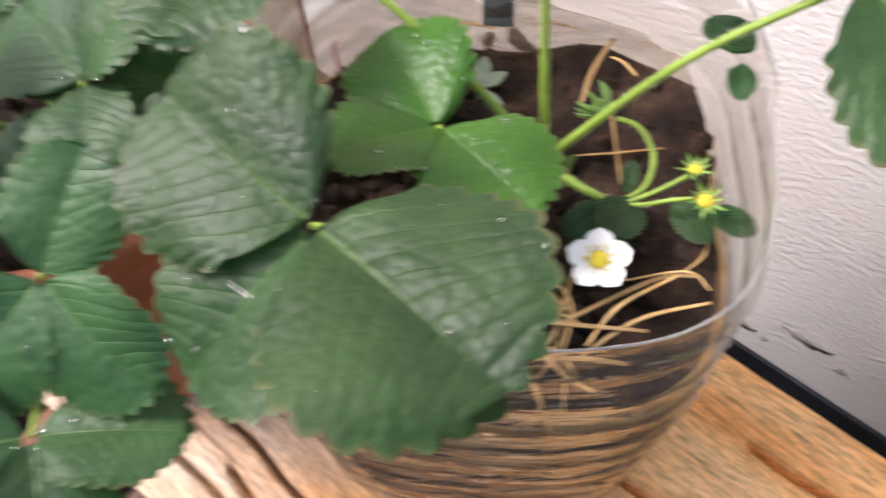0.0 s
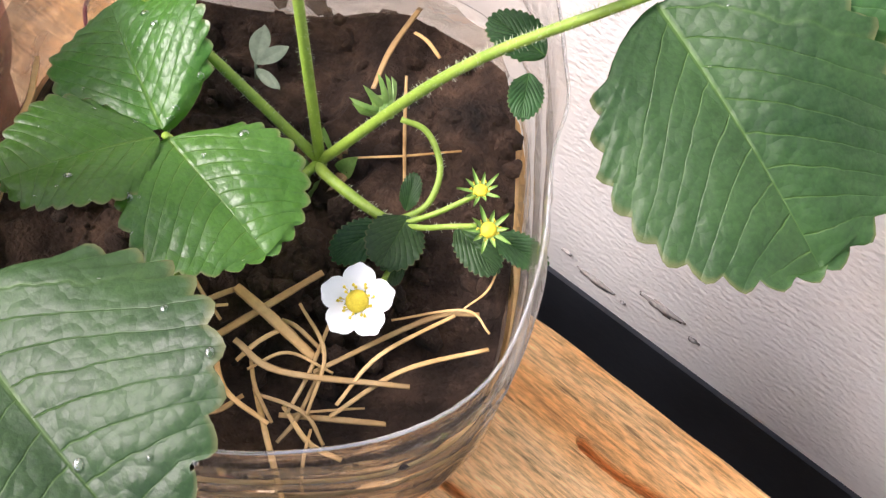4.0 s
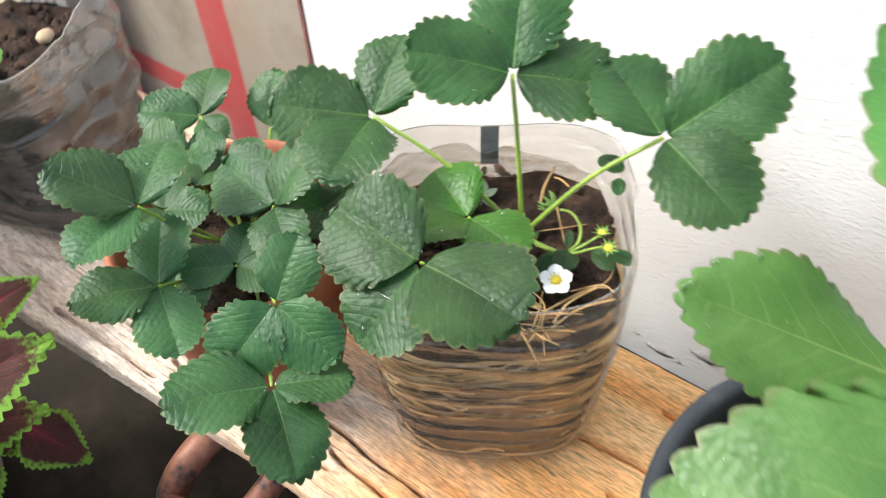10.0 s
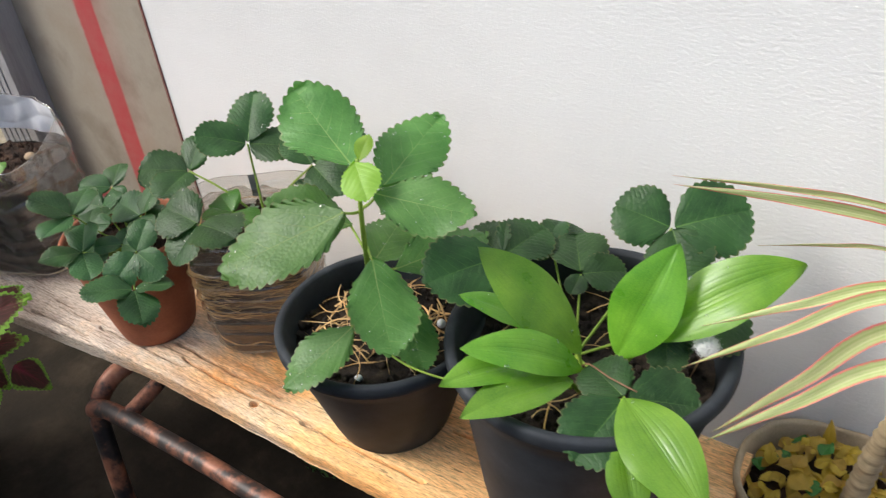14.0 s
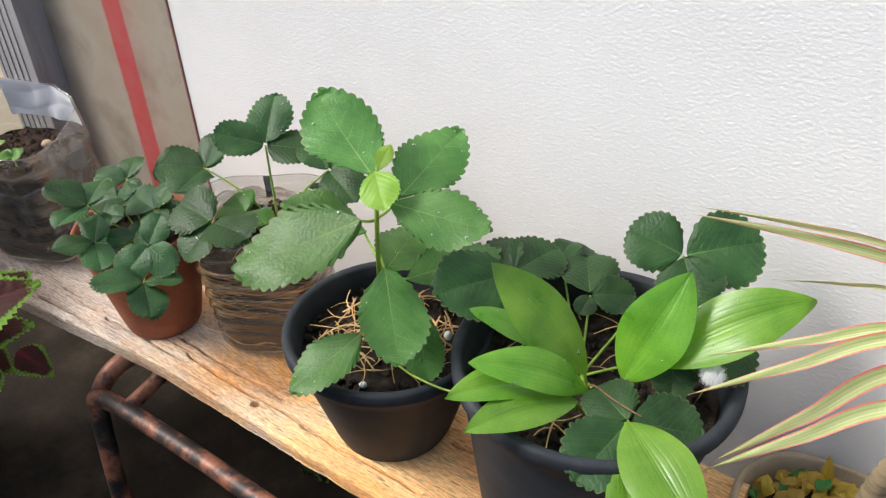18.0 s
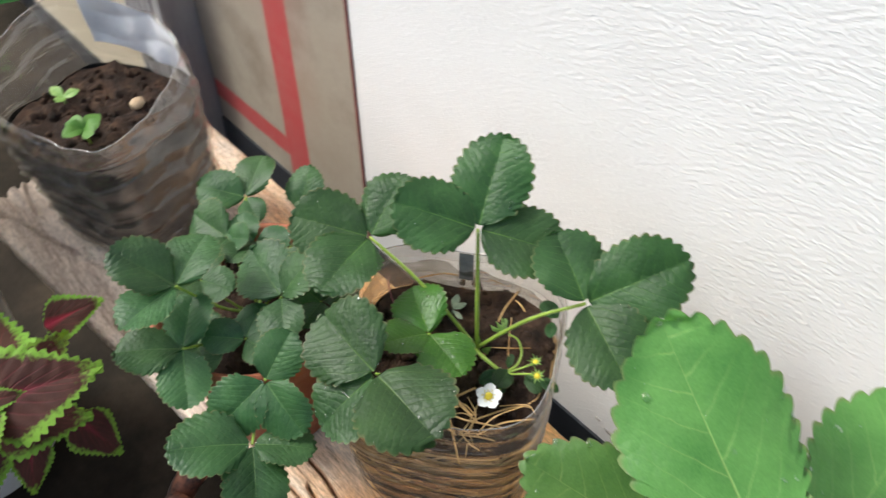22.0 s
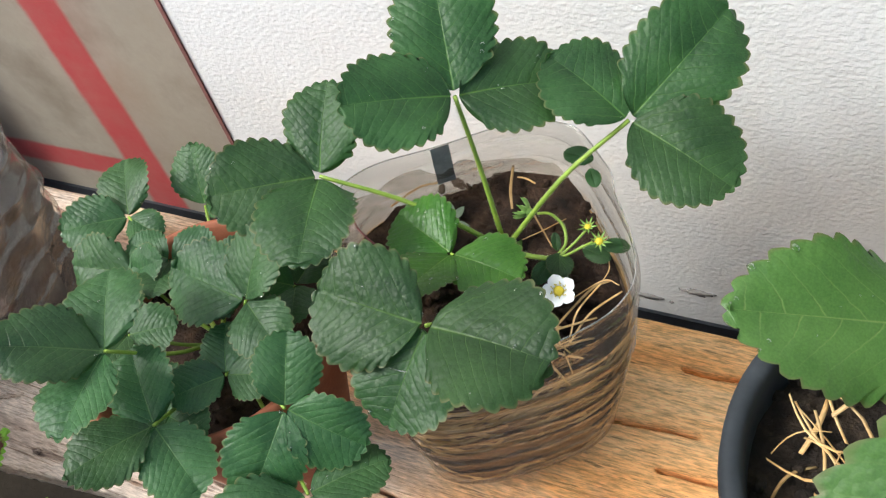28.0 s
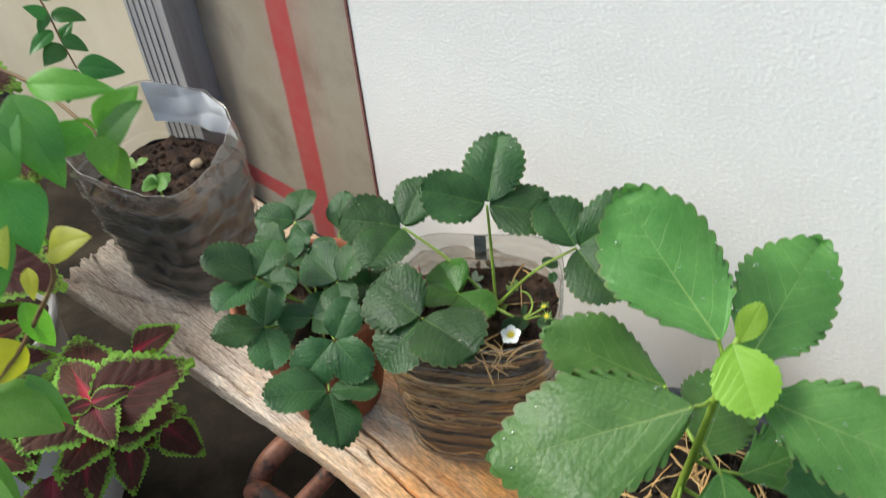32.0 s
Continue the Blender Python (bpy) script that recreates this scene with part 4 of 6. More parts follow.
def leaf_mesh(length, width, shape, fold=0.20, arch=0.03, quilt=0.0024, wave=0.03, seed=0, veins=8, slope=0.55, chew=0.0, along_veins=False):
    """A leaf from its base at the origin to its tip at (0, length, 0), face up; its rows run along the side veins."""
    s = SHAPES[shape]
    rng = random.Random(seed)
    edge = leaf_outline(s, length, width)
    ph, ph2, ph3 = rng.uniform(0, 6.28), rng.uniform(0, 6.28), rng.uniform(0, 50)
    lop, droop = rng.uniform(-0.06, 0.06), rng.uniform(0.0, 0.10)
    bm = bmesh.new()
    uv = bm.loops.layers.uv.new("UVMap")
    grid, marks = [], {}
    for x0, y0, nx, ny, push in edge:
        line = []
        root = max(0.0, y0 / length - slope * min(1.0, 2 * x0 / width)) if slope else y0 / length
        root = min(root + 0.32 * (y0 / length) ** 4, 1.0) if slope else root
        for side in (-1, 1):
            amp = s["tooth"] * length * push * (1 + 0.45 * noise.noise((round(y0 / length * s["teeth"] * 1.3) * 1.7 + ph3, side * 3.1, 8)))
            for a in (ACROSS[:0:-1] if side < 0 else ACROSS):
                out = max(0.0, (a - 0.78) / 0.22)
                ex, ey = (x0 + nx * amp * out) * (1 + lop * side), y0 + ny * amp * out
                x, y = side * ex * a, length * root + (ey - length * root) * (a if not slope else a ** 1.15)
                v = y / length
                phase = veins * root + (0.4 if side > 0 else 0.0) + 0.25 * noise.noise((a * 2.5 * side + ph3, root * 6, 5))
                ridge = math.sqrt(math.cos(math.pi * phase) ** 2 + 0.04)
                bulge = (ridge * 0.9 + 0.6 * noise.noise((x / length * 19 + ph3, v * 19, 2)) + 0.5 * noise.noise((x / length * 42 + ph3, v * 42, 4))) * min(1.0, 5 * a) * (1 - 0.55 * a * a)
                z = arch * length * 4 * v * (1 - v) + fold * abs(x) * (1.25 - 0.95 * a) + quilt * length * bulge
                z += wave * length * a * a * math.sin(7 * v + ph + (1.3 if side > 0 else 0)) + 0.02 * length * math.sin(3 * v + ph2) * side * a
                z += 0.018 * length * a * noise.noise((x / length * 4 + ph3, v * 4, 0)) - droop * length * max(0.0, v - 0.35) ** 2
                vert = bm.verts.new((x, y, z))
                marks[vert] = ((side * a + 1) / 2, root + slope * a if along_veins else v)
                line.append(vert)
        grid.append(line)
    n = len(grid[0])
    for a, b in zip(grid, grid[1:]):
        for k in range(n - 1):
            if chew and rng.random() < chew and 0 < k < n - 2:
                continue
            f = bm.faces.new((a[k], a[k + 1], b[k + 1], b[k]))
            for lp in f.loops:
                lp[uv].uv = marks[lp.vert]
    bmesh.ops.remove_doubles(bm, verts=bm.verts, dist=1e-6)
    return bm


UPWARD = Vector((0.22, -0.36, 0.9)).normalized()
seeds = random.Random(11)


def place_leaf(parent, base, tip, ratio, shape, mat, name="leaf", face=None, **more):
    base, tip = Vector(base), Vector(tip)
    y = tip - base
    size = y.length
    y = y.normalized()
    z = Vector(face) if face else UPWARD + Vector((seeds.uniform(-0.2, 0.2), seeds.uniform(-0.2, 0.2), 0))
    z = (z - y * z.dot(y)).normalized()
    x = y.cross(z)
    m = Matrix((x, y, z)).transposed().to_4x4()
    m.translation = base
    bm = leaf_mesh(size, size * ratio, shape, seed=seeds.random(), **more)
    bmesh.ops.transform(bm, matrix=m, verts=bm.verts)
    return part(name, bm, mat, parent)


def hairs(ctrl, radius, length, count, seed):
    """Fine short hairs standing off a stem."""
    rng = random.Random(seed)
    pts = curve_points(ctrl, 40)
    bm = bmesh.new()
    for _ in range(count):
        k = rng.uniform(0, 39.9)
        p = pts[int(k)].lerp(pts[int(k) + 1], k - int(k))
        d = (pts[int(k) + 1] - pts[int(k)]).normalized()
        side = d.cross(Vector((rng.gauss(0, 1), rng.gauss(0, 1), rng.gauss(0, 1)))).normalized()
        q = p + side * (radius * 0.9)
        tip = q + side * length * rng.uniform(0.6, 1.1) + d * length * rng.uniform(-0.2, 0.4)
        o = d * 0.00009
        bm.faces.new([bm.verts.new(v) for v in (q - o, q + o, tip)])
    return bm


wet = []


def trifoliate(plant, root, hub, leaflets, mat=None, thick=0.0017, sag=0.01, fuzz=0, drops_on=0, **more):
    """One leaf: a petiole from the crown to the hub, and leaflets given by tip, the way they face and breadth."""
    root, hub = Vector(root), Vector(hub)
    mid = root.lerp(hub, 0.5) + Vector((0, 0, sag))
    petiole = part("petiole", tube([root, mid, hub], thick * 1.15, thick * 0.8, 14, 8), STEM, plant)
    if fuzz:
        tagged(part("hairs", hairs([root, mid, hub], thick, 0.0016, fuzz, seeds.random()), HAIR, petiole), kind="stuff")
    for tip, face, ratio in leaflets:
        tip = Vector(tip)
        leaflet = place_leaf(petiole, hub + (tip - hub) * 0.04, tip, ratio, "strawberry", mat or STRAWBERRY_LEAF, "leaflet", face=face, fold=0.26, quilt=0.0048, wave=0.048, along_veins=True, **more)
        if drops_on:
            wet.append((leaflet, drops_on))
    return petiole


def sapling_leaf(plant, base, tip, ratio, mat=None, face=None, arch=-0.02, stalk=True):
    base, tip = Vector(base), Vector(tip)
    leaf = place_leaf(plant, base, tip, ratio, "sapling", mat or SAPLING_GREEN, "leaf", face=face, fold=0.05, arch=arch, quilt=0.0035, wave=0.05, veins=6, slope=0.5, along_veins=True)
    if stalk:
        z = max(0.64, min(0.88, base.z - 0.012))
        f = (z - 0.612) / 0.274
        foot = Vector((0.262 + 0.036 * f, -0.292 - 0.020 * f, z))
        part("petiole", tube([foot, foot.lerp(base, 0.5) + Vector((0, 0, -0.003)), base + (tip - base) * 0.02], 0.0019, 0.0014, 8, 8), STEM, leaf)
    wet.append((leaf, 26))
    return leaf


def young_leaf(plant, base, tip, ratio):
    return place_leaf(plant, base, tip, ratio, "sapling", YOUNG_GREEN, "young_leaf", face=(0.30, -0.55, 0.78), fold=0.1, arch=0.05, quilt=0.008, veins=6, slope=0.5, along_veins=True)


def broad_leaf(plant, base, tip, ratio, face=None, arch=0.10):
    base, tip = Vector(base), Vector(tip)
    leaf = place_leaf(plant, base, tip, ratio, "broad", BROAD_GREEN, "leaf", face=face, fold=0.22, arch=arch, quilt=0.0, wave=0.012, slope=0.0)
    foot = Vector((0.550 + (base.x - 0.55) * 0.3, -0.29 + (base.y + 0.29) * 0.3, 0.655))
    part("petiole", tube([foot, foot.lerp(base, 0.6) - Vector((0, 0, 0.004)), base + (tip - base) * 0.03], 0.003, 0.002, 8, 8), STEM, leaf)
    wet.append((leaf, 8))
    return leaf


def coleus_leaf(plant, base, tip, ratio):
    return place_leaf(plant, base, tip, ratio, "coleus", COLEUS_LEAF, "leaf", face=(0.55, -0.1, 0.8), fold=0.1, arch=0.05, quilt=0.010, wave=0.02, veins=6, slope=0.4)


# ---- the plants ----
strawberry = thing("strawberry_plant", (-0.031, -0.189, 0.600), "flowering strawberry plant with dark green leaves in a cut bottle", "plant")
CROWN_AT = (-0.024, -0.194, 0.636)
trifoliate(strawberry, CROWN_AT, (-0.0520, -0.1695, 0.7535), [((-0.0820, -0.1110, 0.8035), (0.30, -0.50, 0.78), 0.82), ((-0.1036, -0.2168, 0.7790), (0.40, -0.20, 0.87), 0.88), ((0.0090, -0.1300, 0.7430), (0.27, -0.30, 0.91), 0.88)], fuzz=700, drops_on=14)
trifoliate(strawberry, CROWN_AT, (0.0535, -0.1495, 0.7330), [((0.0985, -0.0870, 0.7745), (0.33, -0.62, 0.71), 0.78), ((0.1215, -0.1740, 0.7155), (0.14, -0.35, 0.93), 0.92), ((-0.0010, -0.1290, 0.7600), (0.35, -0.25, 0.90), 0.96)], fuzz=700, drops_on=4)
trifoliate(strawberry, CROWN_AT, (-0.1395, -0.2200, 0.7120), [((-0.2020, -0.2600, 0.7200), (0.34, -0.42, 0.84), 0.90), ((-0.1475, -0.1692, 0.7508), (0.05, -0.56, 0.83), 0.88), ((-0.1170, -0.2910, 0.7150), (0.10, -0.14, 0.98), 0.92)], fuzz=700, drops_on=5)
trifoliate(strawberry, CROWN_AT, (-0.0430, -0.2345, 0.6745), [((-0.0905, -0.2145, 0.6800), (-0.05, -0.30, 0.95), 0.98), ((0.0080, -0.2425, 0.6750), (0.08, 0.02, 0.99), 1.0), ((-0.0570, -0.2760, 0.6840), (-0.05, 0.00, 1.0), 0.95)], BRIGHT_STRAWBERRY, sag=-0.032, thick=0.0015, fuzz=200, drops_on=12)
trifoliate(strawberry, CROWN_AT, (-0.0262, -0.3053, 0.7008), [((-0.0985, -0.3040, 0.7095), (0.05, -0.50, 0.86), 1.06), ((-0.0380, -0.3560, 0.6640), (-0.10, -0.50, 0.86), 1.06), ((0.0515, -0.3112, 0.7080), (-0.02, -0.10, 0.99), 1.08)], sag=-0.032, thick=0.0015, fuzz=200, drops_on=16)
small_strawberry = thing("strawberry_plant", (-0.200, -0.315, 0.612), "bushy strawberry plant in a terracotta pot", "plant")
POT_CROWN = (-0.205, -0.312, 0.620)
for hub, leaflets in [
    ((-0.3265, -0.2465, 0.6485), [((-0.3545, -0.2028, 0.6640), (0.07, -0.34, 0.93), 0.88), ((-0.3690, -0.2780, 0.6560), (0.30, -0.30, 0.90), 0.88), ((-0.2950, -0.2520, 0.6400), (0.05, -0.25, 0.97), 0.92)]),
    ((-0.2845, -0.2080, 0.6295), [((-0.3040, -0.1755, 0.6650), (0.10, -0.65, 0.75), 0.90), ((-0.2560, -0.2040, 0.6480), (0.15, -0.50, 0.85), 0.90)]),
    ((-0.2138, -0.3785, 0.7040), [((-0.2545, -0.4085, 0.7400), (0.45, 0.10, 0.88), 0.84), ((-0.2402, -0.3302, 0.7163), (0.05, -0.22, 0.97), 0.94), ((-0.2055, -0.4357, 0.7025), (0.00, -0.10, 0.99), 0.86)]),
    ((-0.1650, -0.3060, 0.6745), [((-0.2335, -0.2950, 0.6740), (0.00, -0.42, 0.90), 0.88), ((-0.1580, -0.2690, 0.7100), (-0.20, -0.55, 0.80), 0.95), ((-0.1270, -0.3300, 0.6700), (0.00, -0.30, 0.95), 0.98)]),
    ((-0.1840, -0.4000, 0.6620), [((-0.2170, -0.3640, 0.6825), (0.18, -0.34, 0.92), 0.88), ((-0.2155, -0.4472, 0.6685), (0.05, 0.00, 0.99), 0.85), ((-0.1375, -0.4252, 0.6475), (0.27, -0.10, 0.95), 0.84)]),
    ((-0.1026, -0.3662, 0.6685), [((-0.1095, -0.3308, 0.6985), (0.40, -0.50, 0.77), 0.92), ((-0.1120, -0.4133, 0.6355), (0.45, -0.45, 0.77), 0.90), ((-0.0530, -0.3665, 0.6460), (0.24, -0.65, 0.72), 0.90)]),
    ((-0.0790, -0.4015, 0.6350), [((-0.1070, -0.4590, 0.6580), (0.20, 0.20, 0.96), 0.88), ((-0.0260, -0.4340, 0.6205), (0.42, 0.15, 0.90), 0.86), ((-0.0418, -0.3648, 0.6335), (-0.10, 0.10, 0.98), 0.88)]),
    ((-0.2900, -0.2920, 0.6455), [((-0.3460, -0.2990, 0.6450), (0.08, -0.60, 0.79), 0.93), ((-0.2600, -0.2840, 0.6620), (-0.10, -0.60, 0.78), 0.92), ((-0.2760, -0.3300, 0.6470), (0.10, -0.40, 0.90), 0.90)]),
]:
    trifoliate(small_strawberry, POT_CROWN, hub, leaflets, PALE_STRAWBERRY, thick=0.0015, sag=-0.012, fuzz=60, drops_on=4)
# inner leaves of the bushy plant
for hx, hy, hz, turn in [(-0.250, -0.345, 0.655, 0.4), (-0.165, -0.350, 0.650, 2.1), (-0.150, -0.275, 0.655, 3.3), (-0.265, -0.275, 0.648, 5.0), (-0.205, -0.290, 0.662, 1.2), (-0.195, -0.385, 0.640, 4.2)]:
    hub = Vector((hx, hy, hz))
    trifoliate(small_strawberry, (-0.205, -0.315, 0.615), hub, [(hub + Vector((0.038 * math.cos(turn + k), 0.038 * math.sin(turn + k), 0.006)), (0.1, -0.3, 0.95), 0.95) for k in (-1.9, 0.0, 1.9)], PALE_STRAWBERRY, thick=0.0014, sag=-0.006)
sapling = thing("sapling", (0.262, -0.292, 0.615), "young sapling with large toothed bright green leaves", "plant")
part("stem", tube([(0.262, -0.292, 0.612), (0.275, -0.302, 0.70), (0.290, -0.312, 0.806), (0.298, -0.311, 0.886)], 0.0042, 0.0022, 24, 10), STEM, sapling)
sapling_leaf(sapling, (0.2848, -0.3058, 0.8710), (0.1735, -0.2635, 0.9220), 0.66, face=(0.32, -0.28, 0.90))
sapling_leaf(sapling, (0.2958, -0.2785, 0.8310), (0.2878, -0.1460, 0.8592), 0.56, face=(0.40, -0.25, 0.88))
sapling_leaf(sapling, (0.3200, -0.3198, 0.8555), (0.4330, -0.3000, 0.8500), 0.60, face=(0.12, -0.35, 0.93))
sapling_leaf(sapling, (0.2863, -0.3327, 0.8290), (0.1860, -0.4377, 0.7858), 0.60, face=(0.18, -0.50, 0.85))
sapling_leaf(sapling, (0.3130, -0.3305, 0.7740), (0.3850, -0.4000, 0.7200), 0.66, face=(0.35, -0.20, 0.90))
sapling_leaf(sapling, (0.302, -0.368, 0.700), (0.268, -0.457, 0.665), 0.6)
sapling_leaf(sapling, (0.317, -0.300, 0.740), (0.374, -0.195, 0.745), 0.55)
sapling_leaf(sapling, (0.286, -0.303, 0.740), (0.264, -0.211, 0.745), 0.7)
sapling_leaf(sapling, (0.2359, -0.2745, 0.7600), (0.1390, -0.3120, 0.7950), 0.62, face=(0.35, -0.20, 0.90))
young_leaf(sapling, (0.296, -0.313, 0.883), (0.331, -0.341, 0.862), 0.85)
young_leaf(sapling, (0.300, -0.311, 0.884), (0.301, -0.290, 0.905), 0.62)
sapling_leaf(sapling, (0.320, -0.298, 0.690), (0.383, -0.350, 0.655), 0.6)
broadleaf = thing("broadleaf_plant", (0.556, -0.300, 0.655), "broadleaf plant with glossy lime green leaves", "plant")
broad_leaf(broadleaf, (0.541, -0.277, 0.690), (0.427, -0.288, 0.800), 0.4)
broad_leaf(broadleaf, (0.576, -0.265, 0.690), (0.614, -0.213, 0.815), 0.5)
broad_leaf(broadleaf, (0.599, -0.247, 0.710), (0.724, -0.168, 0.800), 0.4)
broad_leaf(broadleaf, (0.553, -0.297, 0.690), (0.466, -0.387, 0.755), 0.34)
broad_leaf(broadleaf, (0.552, -0.317, 0.690), (0.492, -0.435, 0.715), 0.36)
broad_leaf(broadleaf, (0.513, -0.313, 0.690), (0.463, -0.422, 0.735), 0.34)
broad_leaf(broadleaf, (0.475, -0.266, 0.690), (0.411, -0.310, 0.745), 0.4)
broad_leaf(broadleaf, (0.611, -0.327, 0.705), (0.722, -0.406, 0.690), 0.5)
broad_leaf(broadleaf, (0.622, -0.359, 0.690), (0.664, -0.414, 0.645), 0.5)
broad_leaf(broadleaf, (0.631, -0.362, 0.700), (0.713, -0.399, 0.665), 0.36)
pot_strawberry = thing("strawberry_plant", (0.520, -0.250, 0.650), "strawberry plant with dark leaves behind broad ones", "plant")
trifoliate(pot_strawberry, (0.520, -0.250, 0.655), (0.577, -0.129, 0.772), [((0.513, -0.135, 0.788), (0.25, -0.55, 0.80), 1.1), ((0.644, -0.079, 0.786), (0.25, -0.55, 0.80), 1.05), ((0.610, -0.164, 0.738), (0.25, -0.60, 0.76), 1.3)], thick=0.0016, sag=0.0)
trifoliate(pot_strawberry, (0.520, -0.250, 0.655), (0.411, -0.218, 0.735), [((0.426, -0.145, 0.735), (0.22, -0.42, 0.88), 0.95), ((0.360, -0.299, 0.735), (0.22, -0.42, 0.88), 0.95), ((0.350, -0.184, 0.735), (0.22, -0.42, 0.88), 0.95)], thick=0.0016, sag=0.0)
trifoliate(pot_strawberry, (0.520, -0.250, 0.655), (0.496, -0.188, 0.720), [((0.458, -0.126, 0.725), (0.22, -0.42, 0.88), 0.95), ((0.538, -0.160, 0.720), (0.22, -0.42, 0.88), 0.95), ((0.497, -0.214, 0.710), (0.22, -0.42, 0.88), 0.95)], thick=0.0016, sag=0.0)
trifoliate(pot_strawberry, (0.520, -0.250, 0.655), (0.611, -0.323, 0.700), [((0.596, -0.400, 0.680), (0.22, -0.42, 0.88), 0.95), ((0.559, -0.293, 0.695), (0.22, -0.42, 0.88), 0.95), ((0.674, -0.291, 0.690), (0.22, -0.42, 0.88), 0.95)], thick=0.0016, sag=0.0)
trifoliate(pot_strawberry, (0.520, -0.250, 0.655), (0.614, -0.230, 0.720), [((0.674, -0.160, 0.715), (0.22, -0.42, 0.88), 0.95), ((0.630, -0.262, 0.690), (0.22, -0.42, 0.88), 0.95), ((0.645, -0.227, 0.700), (0.22, -0.42, 0.88), 0.95)], thick=0.0016, sag=0.0)
trifoliate(pot_strawberry, (0.520, -0.250, 0.655), (0.444, -0.157, 0.715), [((0.434, -0.094, 0.715), (0.22, -0.42, 0.88), 0.95), ((0.399, -0.112, 0.715), (0.22, -0.42, 0.88), 0.95), ((0.423, -0.167, 0.710), (0.22, -0.42, 0.88), 0.95)], thick=0.0016, sag=0.0)
coleus = thing("coleus_plant", (-0.78, -0.63, 0.42), "coleus with maroon leaves edged in lime green", "plant")
coleus_leaf(coleus, (-0.495, -0.685, 0.616), (-0.568, -0.578, 0.625), 0.8)
coleus_leaf(coleus, (-0.495, -0.745, 0.610), (-0.582, -0.651, 0.622), 0.75)
coleus_leaf(coleus, (-0.477, -0.650, 0.614), (-0.489, -0.557, 0.606), 0.6)
coleus_leaf(coleus, (-0.472, -0.715, 0.606), (-0.370, -0.610, 0.565), 0.8)
coleus_leaf(coleus, (-0.607, -0.573, 0.655), (-0.499, -0.499, 0.614), 0.8)
coleus_leaf(coleus, (-0.726, -0.543, 0.683), (-0.577, -0.481, 0.635), 0.85)
coleus_leaf(coleus, (-0.827, -0.586, 0.699), (-0.665, -0.612, 0.645), 0.85)
coleus_leaf(coleus, (-0.921, -0.535, 0.717), (-0.721, -0.443, 0.668), 0.9)
coleus_leaf(coleus, (-0.846, -0.424, 0.711), (-0.685, -0.438, 0.661), 0.8)
coleus_leaf(coleus, (-0.705, -0.611, 0.674), (-0.588, -0.627, 0.626), 0.85)
coleus_leaf(coleus, (-0.710, -0.700, 0.669), (-0.603, -0.697, 0.624), 0.8)
coleus_leaf(coleus, (-0.834, -0.710, 0.693), (-0.714, -0.677, 0.651), 0.9)
coleus_leaf(coleus, (-0.878, -0.724, 0.700), (-0.828, -0.801, 0.666), 0.85)
coleus_leaf(coleus, (-1.012, -0.659, 0.724), (-0.945, -0.743, 0.690), 0.85)
coleus_leaf(coleus, (-0.986, -0.589, 0.724), (-0.852, -0.605, 0.682), 0.9)
coleus_leaf(coleus, (-1.029, -0.576, 0.730), (-0.876, -0.471, 0.693), 0.75)
coleus_leaf(coleus, (-1.038, -0.421, 0.738), (-0.906, -0.338, 0.704), 0.7)
coleus_leaf(coleus, (-0.778, -0.720, 0.682), (-0.726, -0.807, 0.644), 0.8)
coleus_leaf(coleus, (-0.680, -0.781, 0.656), (-0.588, -0.754, 0.615), 0.85)
coleus_leaf(coleus, (-0.618, -0.815, 0.638), (-0.567, -0.757, 0.609), 0.8)
coleus_leaf(coleus, (-0.473, -0.749, 0.603), (-0.418, -0.805, 0.559), 0.8)
coleus_leaf(coleus, (-0.457, -0.632, 0.610), (-0.427, -0.559, 0.588), 0.5)
coleus_leaf(coleus, (-0.379, -0.696, 0.578), (-0.324, -0.651, 0.544), 0.7)
coleus_leaf(coleus, (-0.393, -0.594, 0.594), (-0.377, -0.672, 0.560), 0.5)
coleus_leaf(coleus, (-0.330, -0.568, 0.572), (-0.281, -0.454, 0.586), 0.75)
coleus_leaf(coleus, (-0.330, -0.568, 0.572), (-0.429, -0.552, 0.572), 0.72)
coleus_leaf(coleus, (-0.330, -0.568, 0.572), (-0.349, -0.664, 0.562), 0.62)
coleus_leaf(coleus, (-0.330, -0.568, 0.572), (-0.265, -0.579, 0.562), 0.75)
coleus_leaf(coleus, (-0.350, -0.568, 0.522), (-0.512, -0.510, 0.527), 0.7)
coleus_leaf(coleus, (-0.350, -0.568, 0.522), (-0.400, -0.455, 0.527), 0.55)
coleus_leaf(coleus, (-0.350, -0.568, 0.522), (-0.285, -0.484, 0.522), 0.7)
coleus_leaf(coleus, (-0.350, -0.568, 0.522), (-0.450, -0.618, 0.532), 0.6)
coleus_leaf(coleus, (-0.350, -0.568, 0.522), (-0.313, -0.640, 0.522), 0.7)
coleus_leaf(coleus, (-0.330, -0.568, 0.578), (-0.304, -0.522, 0.582), .5)
coleus_leaf(coleus, (-0.330, -0.568, 0.578), (-0.339, -0.606, 0.582), .5)
coleus_leaf(coleus, (-0.409, -0.586, 0.450), (-0.362, -0.630, 0.379), 0.75)
coleus_leaf(coleus, (-0.410, -0.637, 0.435), (-0.344, -0.698, 0.343), 0.7)
coleus_leaf(coleus, (-0.367, -0.496, 0.435), (-0.319, -0.476, 0.388), 0.8)
coleus_leaf(coleus, (-0.382, -0.544, 0.432), (-0.346, -0.574, 0.379), 0.7)
coleus_leaf(coleus, (-0.444, -0.646, 0.476), (-0.417, -0.664, 0.436), 0.8)
coleus_leaf(coleus, (-0.418, -0.548, 0.476), (-0.388, -0.501, 0.458), 0.6)
